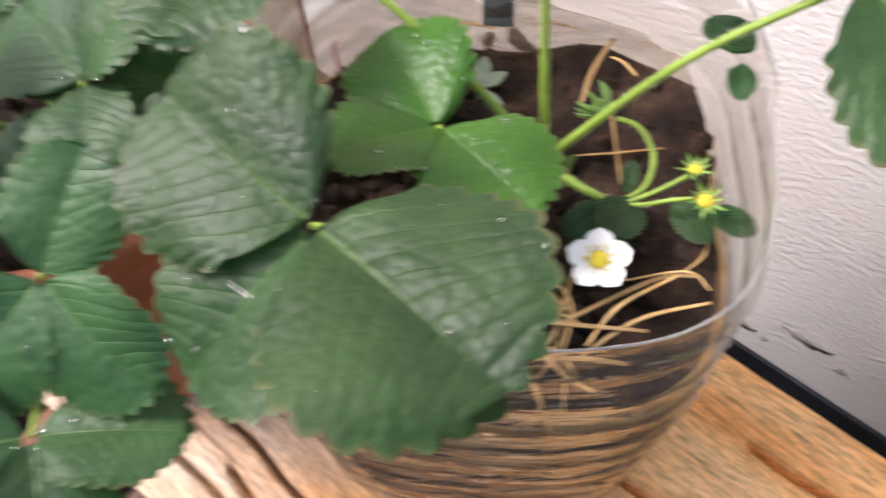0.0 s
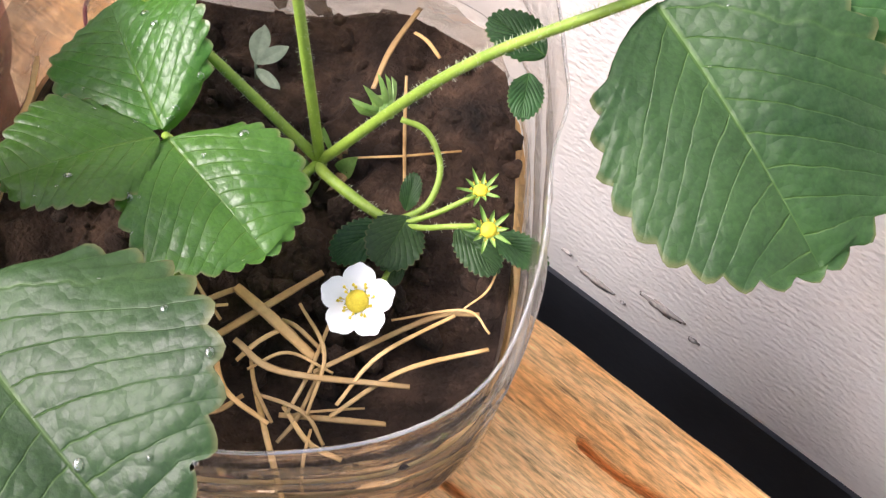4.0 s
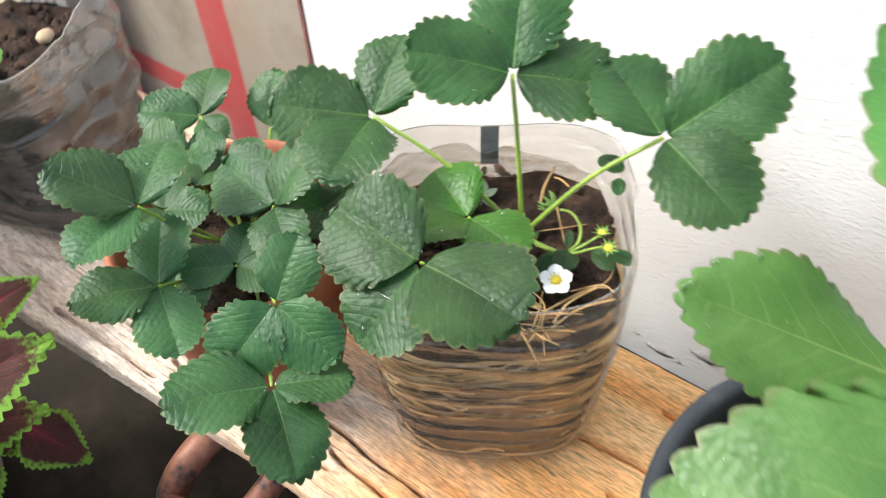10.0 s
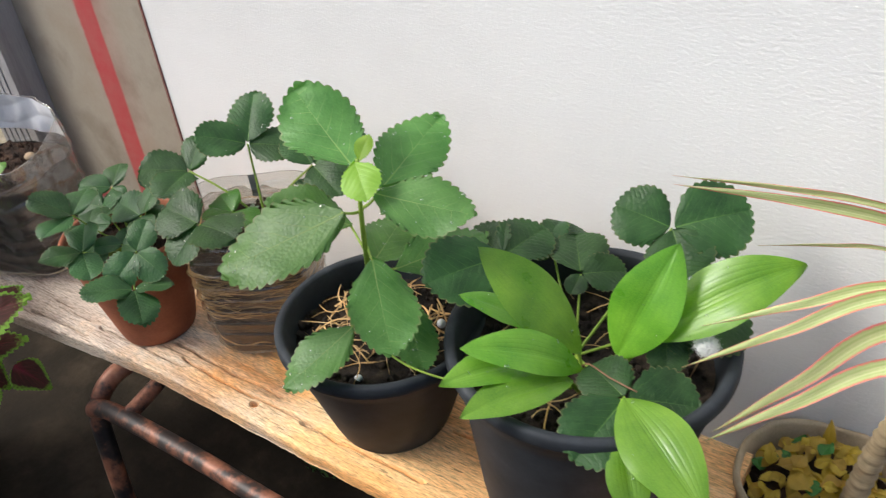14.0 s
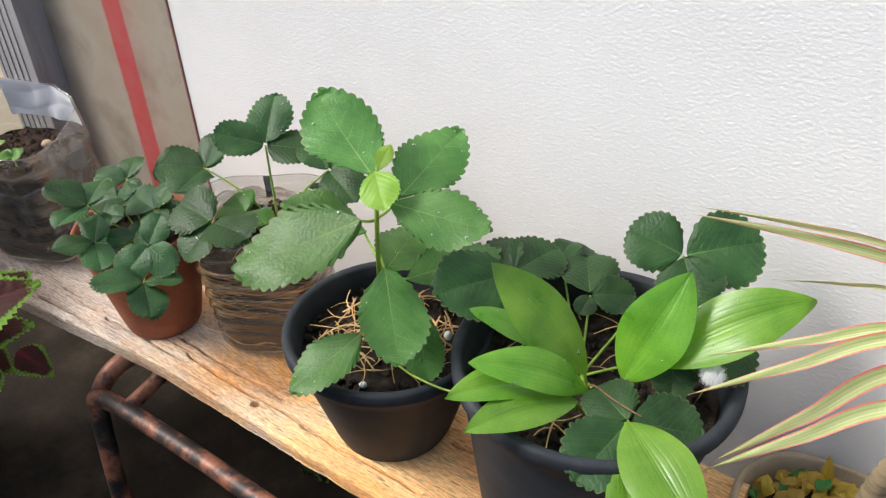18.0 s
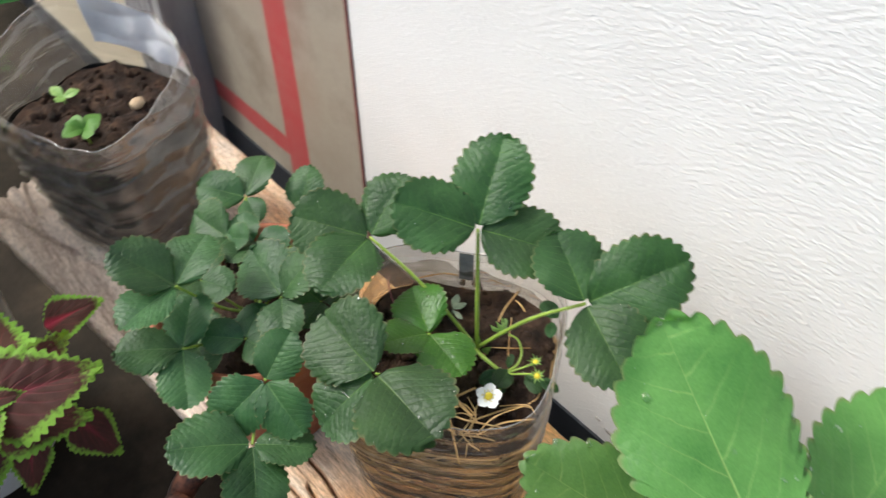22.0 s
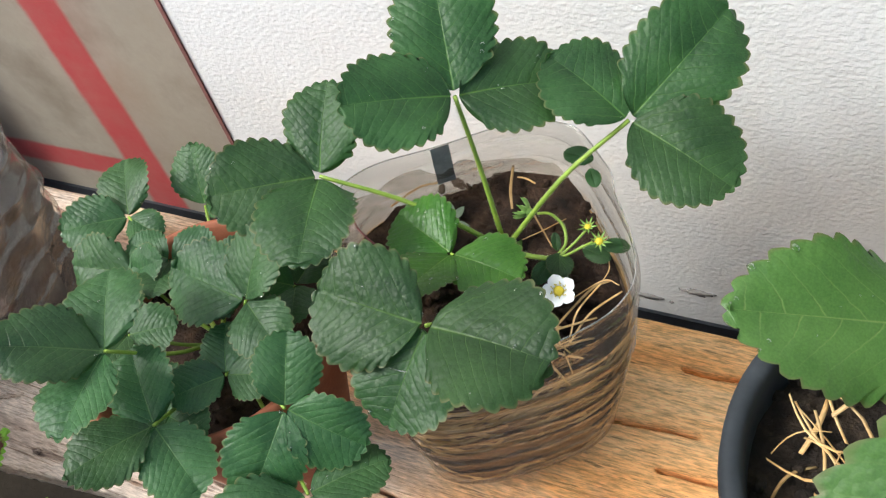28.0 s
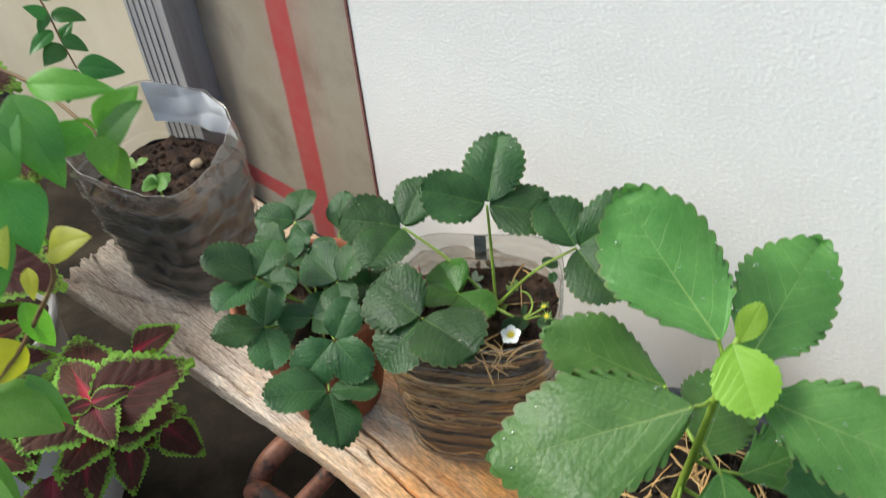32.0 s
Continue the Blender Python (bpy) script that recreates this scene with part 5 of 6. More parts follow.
coleus_leaf(coleus, (-0.391, -0.568, 0.434), (-0.422, -0.604, 0.460), 0.6)
# fillers low in the cluster
coleus_leaf(coleus, (-0.441, -0.530, 0.462), (-0.487, -0.571, 0.509), 0.7)
coleus_leaf(coleus, (-0.439, -0.526, 0.461), (-0.427, -0.467, 0.474), 0.7)
coleus_leaf(coleus, (-0.437, -0.545, 0.451), (-0.447, -0.606, 0.443), 0.7)
coleus_leaf(coleus, (-0.429, -0.532, 0.446), (-0.378, -0.513, 0.392), 0.7)
coleus_leaf(coleus, (-0.433, -0.550, 0.445), (-0.399, -0.577, 0.393), 0.7)
coleus_leaf(coleus, (-0.476, -0.600, 0.483), (-0.507, -0.626, 0.519), 0.7)
coleus_leaf(coleus, (-0.470, -0.612, 0.471), (-0.459, -0.670, 0.439), 0.7)
coleus_leaf(coleus, (-0.449, -0.471, 0.502), (-0.431, -0.404, 0.514), 0.7)

# the lower tier of coleus leaves, in the shade of the upper one
tier = random.Random(8)
for k in range(30):
    x, y = tier.uniform(-0.88, -0.56), tier.uniform(-0.80, -0.55)
    z = 0.64 - 0.22 * (x + 0.5) - tier.uniform(0.085, 0.13)
    turn, size = tier.uniform(0, 6.28), tier.uniform(0.065, 0.105)
    coleus_leaf(coleus, (x, y, z), (x + size * math.cos(turn), y + size * math.sin(turn) * 0.8, z - tier.uniform(0.0, 0.02)), tier.uniform(0.65, 0.85))


def coleus_stem(points, r=0.0035):
    return part("stem", tube(points, r * 1.3, r, 20, 8), COLEUS_STEM, coleus)


coleus_stem([(-0.75, -0.65, 0.40), (-0.62, -0.72, 0.50), (-0.52, -0.725, 0.58), (-0.475, -0.735, 0.618)])
coleus_stem([(-0.80, -0.66, 0.40), (-0.84, -0.71, 0.55), (-0.86, -0.73, 0.65), (-0.869, -0.735, 0.71)])
coleus_stem([(-0.84, -0.60, 0.40), (-0.93, -0.58, 0.55), (-0.98, -0.565, 0.66), (-1.0, -0.562, 0.738)])
coleus_stem([(-0.70, -0.60, 0.40), (-0.55, -0.585, 0.47), (-0.43, -0.575, 0.50), (-0.35, -0.568, 0.525), (-0.331, -0.568, 0.576)])
coleus_stem([(-0.80, -0.58, 0.40), (-0.86, -0.52, 0.55), (-0.92, -0.47, 0.66), (-0.95, -0.45, 0.72)])
coleus_stem([(-0.76, -0.60, 0.40), (-0.74, -0.58, 0.52), (-0.72, -0.57, 0.60), (-0.70, -0.58, 0.67)])
coleus_stem([(-0.46, -0.577, 0.49), (-0.42, -0.582, 0.475), (-0.400, -0.585, 0.447)], 0.0025)
coleus_stem([(-0.73, -0.66, 0.40), (-0.68, -0.70, 0.52), (-0.64, -0.72, 0.58), (-0.63, -0.75, 0.64)])

# ---- the tube stand under the plank ----
stand = thing("tube_stand", (-0.216, -0.488, 0.0), "rusty black tubular steel stand under the plank", "stand")
part("frame_tube", tube([(-0.212, -0.492, 0.0), (-0.216, -0.488, 0.15), (-0.236, -0.466, 0.30), (-0.243, -0.450, 0.362), (-0.240, -0.415, 0.396), (-0.236, -0.36, 0.4000), (-0.22, -0.22, 0.4000), (-0.21, -0.11, 0.4000)], 0.0155, 0.0155, 60, 16), RUST, stand, "bent rusty tube leg")
part("crossbar", tube([(-0.236, -0.462, 0.372), (-0.181, -0.455, 0.383), (-0.002, -0.446, 0.372), (0.162, -0.446, 0.368), (0.345, -0.446, 0.370)], 0.0150, 0.0150, 40, 16), RUST, stand, "dark chipped tube bar")
part("brace", tube([(-0.159, -0.452, 0.383), (-0.160, -0.417, 0.388), (-0.163, -0.330, 0.4055)], 0.0125, 0.0125, 16, 14), RUST, stand)
part("frame_tube", tube([(0.35, -0.492, 0.0), (0.35, -0.488, 0.15), (0.352, -0.466, 0.30), (0.352, -0.450, 0.362), (0.348, -0.415, 0.396), (0.345, -0.36, 0.4000), (0.345, -0.22, 0.4000), (0.345, -0.11, 0.4000)], 0.0155, 0.0155, 60, 16), RUST, stand)
part("back_leg", tube([(-0.21, -0.115, 0.4000), (-0.21, -0.10, 0.2), (-0.21, -0.09, 0.0)], 0.011, 0.011, 16, 14), RUST, stand)
part("back_leg", tube([(0.345, -0.115, 0.4000), (0.345, -0.10, 0.2), (0.345, -0.09, 0.0)], 0.011, 0.011, 16, 14), RUST, stand)
part("back_rail", tube([(-0.21, -0.105, 0.30), (0.345, -0.105, 0.30)], 0.009, 0.009, 16, 12), RUST, stand)


# ---- chips and marks on the wall ----
def chip(x0, x1, z0, z1, seed):
    rng = random.Random(seed)
    bm = bmesh.new()
    n = 22
    ring = []
    for k in range(n):
        a = 2 * math.pi * k / n
        r = rng.uniform(0.55, 1.1)
        ring.append(bm.verts.new(((x0 + x1) / 2 + (x1 - x0) / 2 * r * math.cos(a), -0.0012, (z0 + z1) / 2 + (z1 - z0) / 2 * r * math.sin(a))))
    mid = bm.verts.new(((x0 + x1) / 2, -0.0022, (z0 + z1) / 2))
    back = [bm.verts.new((v.co.x, 0.001, v.co.z)) for v in ring]
    for k in range(n):
        bm.faces.new((ring[k], ring[(k + 1) % n], mid))
        bm.faces.new((ring[(k + 1) % n], ring[k], back[k], back[(k + 1) % n]))
    return lone("paint_chip", bm, BARE_PLASTER, "grey patch where the white paint has flaked", "paint chip", group="chips on the wall")


for k, c in enumerate([(0.018, 0.053, 0.322, 0.331), (0.067, 0.107, 0.346, 0.357), (0.112, 0.122, 0.338, 0.343), (0.002, 0.012, 0.334, 0.338), (0.058, 0.064, 0.322, 0.326), (0.55, 0.566, 0.33, 0.336)]):
    chip(*c, k)


# ---- labels left on the bottles ----
def wall_label(bottle_, a0, a1, top, depth, inset, mat, text, name="paper_label"):
    """A thin sheet stuck to the inside of a bottle's wall between two angles, along its rim."""
    loop = SHAPE_OF[bottle_.name]
    bm = bmesh.new()
    k0, k1, m = round(a0 / 3), round(a1 / 3), 24
    sides = []
    for off in (inset, inset - 0.0005):
        rows = [loop(top - depth * j / m, off, True, calm=0.3) for j in range(m + 1)]
        sides.append([[bm.verts.new(row[k]) for k in range(k0, k1 + 1)] for row in rows])
    for g, flip in zip(sides, (False, True)):
        for j in range(m):
            for i in range(k1 - k0):
                f = (g[j][i], g[j][i + 1], g[j + 1][i + 1], g[j + 1][i])
                bm.faces.new(f[::-1] if flip else f)
    return part(name, bm, mat, bottle_, text)


wall_label(seedling_bottle, 72, 153, 0.729, 0.058, -0.0022, PAPER_LABEL, "white paper label stuck behind the plastic")
wall_label(strawberry_bottle, 122, 133, 0.686, 0.042, -0.0022, GREY_LABEL, "grey label strip on the plastic", "label_strip")


# ---- straw ----
def per_piece(mat, low, high):
    """Each piece takes its own lightness, by Object Info's Random."""
    n, l = mat.node_tree.nodes, mat.node_tree.links
    tone = next(k for k in n if k.bl_idname == "ShaderNodeHueSaturation")
    info, span, mul = n.new("ShaderNodeObjectInfo"), n.new("ShaderNodeMath"), n.new("ShaderNodeMath")
    span.operation, mul.operation = "MULTIPLY_ADD", "MULTIPLY"
    l.new(info.outputs["Random"], span.inputs[0])
    span.inputs[1].default_value, span.inputs[2].default_value = high - low, low
    l.new(tone.inputs["Value"].links[0].from_socket, mul.inputs[0])
    l.new(span.outputs[0], mul.inputs[1])
    l.new(mul.outputs[0], tone.inputs["Value"])


per_piece(STRAW, 0.6, 1.1)


def straw(parent, a, b, width, bow=0.0, flat=0.35):
    a, b = Vector(a), Vector(b)
    d = (b - a).normalized()
    side = d.cross(Vector((0, 0, 1))).normalized()
    up = side.cross(d)
    bm = bmesh.new()
    loops = []
    n = 6
    for k in range(n + 1):
        f = k / n
        c = a.lerp(b, f) + side * bow * math.sin(math.pi * f) + up * 0.0015 * math.sin(math.pi * f)
        w = width / 2 * (0.85 + 0.15 * math.sin(math.pi * f))
        loops.append([c + side * w * math.cos(q) + up * w * flat * math.sin(q) for q in (0.4, 1.57, 2.74, 3.9, 5.5)])
    rings(loops, closed_top=True, closed_bottom=True, bm=bm)
    return part("straw", bm, STRAW, parent)


def ribbon(parent, points, width, lift=0.0012):
    """A flat split straw along a curve: a bent strip with rolled edges and frayed ends."""
    pts = curve_points(points, 14)
    bm = bmesh.new()
    rows = []
    twist = seeds.uniform(-0.5, 0.5)
    for k, p in enumerate(pts):
        f = k / 14
        d = (pts[min(k + 1, 14)] - pts[max(k - 1, 0)]).normalized()
        side = d.cross(Vector((0.15, -0.1, 1))).normalized()
        up = side.cross(d)
        side = side * math.cos(twist * f) + up * math.sin(twist * f)
        w = width / 2 * (0.82 + 0.18 * math.sin(math.pi * f)) * (1 + 0.12 * noise.noise((p.x * 300, p.y * 300, 1)))
        p = p + Vector((0, 0, lift * math.sin(math.pi * f)))
        rows.append([p - side * w, p - side * w * 0.5 + up * w * 0.3, p + up * w * 0.12, p + side * w * 0.5 + up * w * 0.3, p + side * w, p - up * w * 0.2])
    rings(rows, closed_top=True, closed_bottom=True, bm=bm)
    return part("straw", bm, STRAW, parent)


bottle_straw = thing("straw_mulch", (-0.02, -0.255, 0.606), "dry golden straw scattered on the soil of the cut bottle", "straw")
ribbon(bottle_straw, [(0.0062, -0.2238, 0.6340), (-0.0001, -0.2519, 0.6340), (-0.0070, -0.2783, 0.6340)], 0.0026)
ribbon(bottle_straw, [(-0.0100, -0.2463, 0.6360), (0.0073, -0.2466, 0.6360), (0.0254, -0.2471, 0.6360)], 0.0037)
ribbon(bottle_straw, [(0.0038, -0.2592, 0.6380), (0.0219, -0.2574, 0.6380), (0.0540, -0.2353, 0.6380)], 0.0023)
ribbon(bottle_straw, [(-0.0006, -0.2628, 0.6400), (0.0140, -0.2720, 0.6400), (0.0311, -0.2710, 0.6400)], 0.0018)
ribbon(bottle_straw, [(0.0539, -0.2016, 0.6340), (0.0432, -0.2136, 0.6340), (0.0279, -0.2502, 0.6340)], 0.0019)
ribbon(bottle_straw, [(0.0639, -0.2096, 0.6360), (0.0488, -0.2328, 0.6360), (0.0419, -0.2571, 0.6360)], 0.0016)
ribbon(bottle_straw, [(0.0492, -0.2085, 0.6380), (0.0408, -0.2342, 0.6380), (0.0414, -0.2538, 0.6380)], 0.0014)
ribbon(bottle_straw, [(-0.0136, -0.2795, 0.6400), (-0.0023, -0.2754, 0.6400), (0.0097, -0.2711, 0.6400)], 0.0024)
ribbon(bottle_straw, [(-0.0177, -0.2714, 0.6340), (-0.0144, -0.2575, 0.6340), (-0.0102, -0.2459, 0.6340)], 0.0021)
ribbon(bottle_straw, [(0.0120, -0.2452, 0.6360), (0.0095, -0.2543, 0.6360), (0.0084, -0.2632, 0.6360)], 0.0016)
ribbon(bottle_straw, [(-0.0254, -0.2723, 0.6380), (-0.0153, -0.2631, 0.6380), (-0.0062, -0.2525, 0.6380)], 0.0015)
ribbon(bottle_straw, [(-0.0016, -0.2803, 0.6400), (0.0026, -0.2854, 0.6400), (0.0060, -0.2894, 0.6400)], 0.0020)
ribbon(bottle_straw, [(-0.0008, -0.2700, 0.6340), (0.0033, -0.2790, 0.6340), (0.0070, -0.2867, 0.6340)], 0.0018)
ribbon(bottle_straw, [(-0.0018, -0.2868, 0.6360), (0.0079, -0.2843, 0.6360), (0.0183, -0.2827, 0.6360)], 0.0025)
ribbon(bottle_straw, [(-0.0443, -0.1178, 0.6380), (-0.0380, -0.1419, 0.6380), (-0.0309, -0.1595, 0.6380)], 0.0024)
ribbon(bottle_straw, [(-0.0365, -0.1303, 0.6400), (-0.0294, -0.1312, 0.6400), (-0.0212, -0.1335, 0.6400)], 0.0017)
ribbon(bottle_straw, [(0.0482, -0.1850, 0.6340), (0.0508, -0.1941, 0.6340), (0.0489, -0.2033, 0.6340)], 0.0008)
ribbon(bottle_straw, [(0.0348, -0.2223, 0.6360), (0.0502, -0.2048, 0.6360), (0.0609, -0.2054, 0.6360)], 0.0009)
ribbon(bottle_straw, [(0.0101, -0.2376, 0.6380), (0.0279, -0.2447, 0.6380), (0.0370, -0.2616, 0.6380)], 0.0013)
ribbon(bottle_straw, [(-0.1289, -0.2314, 0.6400), (-0.1139, -0.2452, 0.6400), (-0.1086, -0.2556, 0.6400)], 0.0024)
ribbon(bottle_straw, [(-0.0935, -0.1422, 0.6340), (-0.1107, -0.1536, 0.6340), (-0.1251, -0.1760, 0.6340)], 0.0021)
ribbon(bottle_straw, [(-0.0164, -0.1856, 0.6360), (-0.0031, -0.1735, 0.6360), (0.0099, -0.1579, 0.6360)], 0.0010)
ribbon(bottle_straw, [(-0.0259, -0.1468, 0.6380), (-0.0093, -0.1665, 0.6380), (0.0087, -0.1868, 0.6380)], 0.0014)
ribbon(bottle_straw, [(-0.0737, -0.1298, 0.6400), (-0.0651, -0.1279, 0.6400), (-0.0590, -0.1244, 0.6400)], 0.0016)
ribbon(bottle_straw, [(-0.0419, -0.2628, 0.6340), (-0.0328, -0.2653, 0.6340), (-0.0253, -0.2677, 0.6340)], 0.0012)
ribbon(bottle_straw, [(0.0129, -0.2629, 0.6360), (0.0187, -0.2514, 0.6360), (0.0333, -0.2469, 0.6360)], 0.0011)
rng = random.Random(5)
for _ in range(16):
    a = rng.uniform(-0.5, 3.4)
    x, y = 0.005 + rng.uniform(-0.04, 0.04), -0.258 + rng.uniform(-0.018, 0.018)
    d = rng.uniform(0.008, 0.02)
    z = 0.631 + rng.uniform(0, 0.003)
    ribbon(bottle_straw, [(x - d * math.cos(a), y - d * math.sin(a), z), (x + rng.uniform(-0.004, 0.004), y + rng.uniform(-0.004, 0.004), z + 0.002), (x + d * math.cos(a), y + d * math.sin(a), z)], rng.uniform(0.0008, 0.002))
pot_straw = thing("straw_mulch", (0.265, -0.295, 0.618), "tangle of dry straw on the soil of the black pot", "straw")
for _ in range(112):
    a, ang, r = rng.uniform(0, 6.28), rng.uniform(0, 6.28), 0.088 * math.sqrt(rng.random())
    x, y = 0.272 + r * math.cos(ang), -0.294 + r * math.sin(ang)
    s = min(rng.uniform(0.012, 0.045), 0.105 - r)
    z = 0.622 + rng.uniform(0, 0.012)
    straw(pot_straw, (x - s * math.cos(a), y - s * math.sin(a), z), (x + s * math.cos(a), y + s * math.sin(a), z + rng.uniform(-0.005, 0.006)), 0.0010 + 0.0030 * rng.random() ** 2, rng.uniform(-0.02, 0.02))
big_straw = thing("straw_mulch", (0.535, -0.247, 0.655), "wisps of dry straw on the soil of the large pot", "straw")
for _ in range(34):
    a, ang, r = rng.uniform(0, 6.28), rng.uniform(0, 6.28), 0.12 * math.sqrt(rng.random())
    x, y = 0.53 + r * math.cos(ang), -0.25 + r * math.sin(ang)
    s = min(rng.uniform(0.012, 0.04), 0.135 - r)
    z = 0.658 + rng.uniform(0, 0.008)
    straw(big_straw, (x - s * math.cos(a), y - s * math.sin(a), z), (x + s * math.cos(a), y + s * math.sin(a), z + rng.uniform(-0.004, 0.006)), rng.uniform(0.001, 0.0022), rng.uniform(-0.012, 0.012))


# ---- crumbs of soil and small stones ----
def lump(centre, r, seed, squash=0.75):
    bm = bmesh.new()
    bmesh.ops.create_icosphere(bm, subdivisions=2, radius=r)
    for v in bm.verts:
        v.co *= 1 + 0.28 * noise.noise(v.co * (1.3 / r) + Vector((seed, 0, 0)))
        v.co.z *= squash
        v.co += Vector(centre)
    return bm


def crumbs(parent, centre, reach, z, count, seed, biggest=0.006, earth=None):
    rng = random.Random(seed)
    bm = bmesh.new()
    for _ in range(count):
        r, a = reach * math.sqrt(rng.random()), rng.uniform(0, 6.28)
        size = biggest * rng.uniform(0.15, 1.0) ** 2 + 0.0008
        m = Matrix.Translation((centre[0] + r * math.cos(a), centre[1] + r * math.sin(a), z + rng.uniform(-0.001, 0.003))) @ Euler((rng.uniform(0, 6), rng.uniform(0, 6), 0)).to_matrix().to_4x4() @ Matrix.Diagonal((size, size * rng.uniform(0.5, 0.9), size * rng.uniform(0.4, 0.8), 1))
        bmesh.ops.create_icosphere(bm, subdivisions=1, radius=1, matrix=m)
    return tagged(part("crumb_layer", bm, earth or SOIL, parent, "loose crumbs of soil"), "loose crumbs of soil", kind="stuff")


crumbs(strawberry_bottle, (-0.035, -0.2), 0.084, 0.626, 420, 1, 0.007)
crumbs(seedling_bottle, (-0.56, -0.297), 0.082, 0.656, 240, 2, 0.008)
crumbs(terracotta_pot, (-0.214, -0.312), 0.078, 0.610, 120, 3)
crumbs(black_pot, (0.265, -0.293), 0.105, 0.62, 260, 4, 0.008, DARK_SOIL)
crumbs(big_black_pot, (0.533, -0.247), 0.135, 0.656, 260, 5, 0.009, DARK_SOIL)
lone("pebble", lump((-0.535, -0.260, 0.664), 0.009, 2), PEBBLE, "tan crumbly pebble on the dark soil", "pebble")
lone("bead", lump((0.337, -0.253, 0.630), 0.006, 7, 0.95), PAPER_LABEL, "small white bead lying on the soil", "bead")
lone("pebble", lump((0.30, -0.375, 0.623), 0.005, 5), PAPER_LABEL, "small pale stone on the soil of the black pot", "pebble")


# ---- flower, buds and small leaves of the strawberry ----
def frame_at(centre, facing):
    z = Vector(facing).normalized()
    x = z.cross(Vector((0, 1, 0.2))).normalized()
    m = Matrix((x, z.cross(x), z)).transposed().to_4x4()
    m.translation = centre
    return m


def petal_mesh(m, angle, inner, reach, width, cup, point=0.0):
    bm = bmesh.new()
    rows, n = [], 7
    for j in range(9):
        f = j / 8
        w = width / 2 * (max(0.0, 1 - abs(1.96 * f - 1.0) ** 2.2) ** 0.5 if not point else (1 - f) ** point * (0.5 + f) * 1.2)
        row = []
        for i in range(n):
            u = i / (n - 1) * 2 - 1
            r = inner + (reach - inner) * f - (0 if point else 0.06 * reach * f * u * u)
            row.append(bm.verts.new(m @ Matrix.Rotation(angle, 4, "Z") @ Vector((r, u * w, cup * (f * f + 0.5 * u * u * f)))))
        rows.append(row)
    for a, b in zip(rows, rows[1:]):
        for k in range(n - 1):
            bm.faces.new((a[k], b[k], b[k + 1], a[k + 1]))
    return bm


def blossom(name, centre, facing, size, petals, label, sepals=5, cone=0.36):
    """Petals round a domed yellow cone with stamens, on a star of sepals."""
    m = frame_at(centre, facing)
    head = part(name, lathe((0, 0), [(0.0001, size * 0.16), (size * cone * 0.5, size * 0.13), (size * cone * 0.8, size * 0.06), (size * cone * 0.85, 0.0), (0.0001, -size * 0.02)], 14), POLLEN, strawberry, label, at=None)
    head.data.transform(m)
    for k in range(petals):
        part("petal", petal_mesh(m, 2 * math.pi * k / petals + 0.3, size * 0.22, size, size * 0.86, size * 0.05), PETAL, head)
    for k in range(sepals * 2):
        low = m @ Matrix.Translation((0, 0, -size * (0.22 if petals else 0.06)))
        part("sepal", petal_mesh(low, 2 * math.pi * k / (sepals * 2) + 0.1, size * 0.1, size * ((0.8 if k % 2 else 0.62) if petals else 1.35 if k % 2 else 1.0), size * 0.34, size * (0.0 if petals else 0.35), 0.8), SEPAL, head)
    for k in range(18):
        a = 2 * math.pi * k / 18 + 0.2 * (k % 2)
        r = size * (cone * 0.95 + 0.06 * (k % 3))
        foot, top = m @ Vector((r * 0.8 * math.cos(a), r * 0.8 * math.sin(a), 0)), m @ Vector((r * math.cos(a), r * math.sin(a), size * 0.17))
        bm = tube([foot, top], size * 0.014, size * 0.014, 2, 5)
        bmesh.ops.create_icosphere(bm, subdivisions=1, radius=size * 0.045, matrix=Matrix.Translation(top))
        part("stamen", bm, POLLEN, head)
    return head


blossom("flower", (0.0268, -0.2285, 0.649), (0.12, -0.30, 0.94), 0.0118, 5, "open white flower with a yellow centre")
blossom("flower_bud", (0.0420, -0.1850, 0.6530), (0.2, -0.35, 0.9), 0.0062, 0, "faded flower with yellow centre and green sepals", cone=0.5)
blossom("flower_bud", (0.032, -0.177, 0.656), (-0.1, -0.1, 0.95), 0.0055, 0, "faded flower with yellow centre and green sepals", cone=0.5)


def green_stalk(name, points, r0, r1, label="", fuzz=160):
    s = part(name, tube(points, r0, r1, 20, 8), STEM, strawberry, label)
    if fuzz:
        tagged(part("hairs", hairs(points, r0, 0.0013, fuzz, seeds.random()), HAIR, s), kind="stuff")
    return s


green_stalk("peduncle", [(-0.026, -0.192, 0.632), (-0.020, -0.197, 0.637), (-0.006, -0.198, 0.638), (0.006, -0.198, 0.639), (0.015, -0.197, 0.640)], 0.0022, 0.0017)
green_stalk("pedicel", [(0.013, -0.196, 0.639), (0.018, -0.186, 0.643), (0.014, -0.175, 0.648), (0.003, -0.169, 0.652), (-0.006, -0.172, 0.654)], 0.0012, 0.001, fuzz=80)
green_stalk("pedicel", [(0.015, -0.197, 0.640), (0.024, -0.194, 0.645), (0.031, -0.191, 0.650), (0.038, -0.186, 0.652)], 0.001, 0.0009, fuzz=50)
green_stalk("pedicel", [(0.015, -0.197, 0.640), (0.024, -0.188, 0.647), (0.031, -0.178, 0.653)], 0.001, 0.0009, fuzz=40)
green_stalk("pedicel", [(0.015, -0.198, 0.640), (0.022, -0.208, 0.638), (0.026, -0.220, 0.641), (0.0268, -0.228, 0.647)], 0.0011, 0.0009, fuzz=50)
bud_frame = frame_at((-0.012, -0.173, 0.655), (-0.95, 0.15, 0.25))
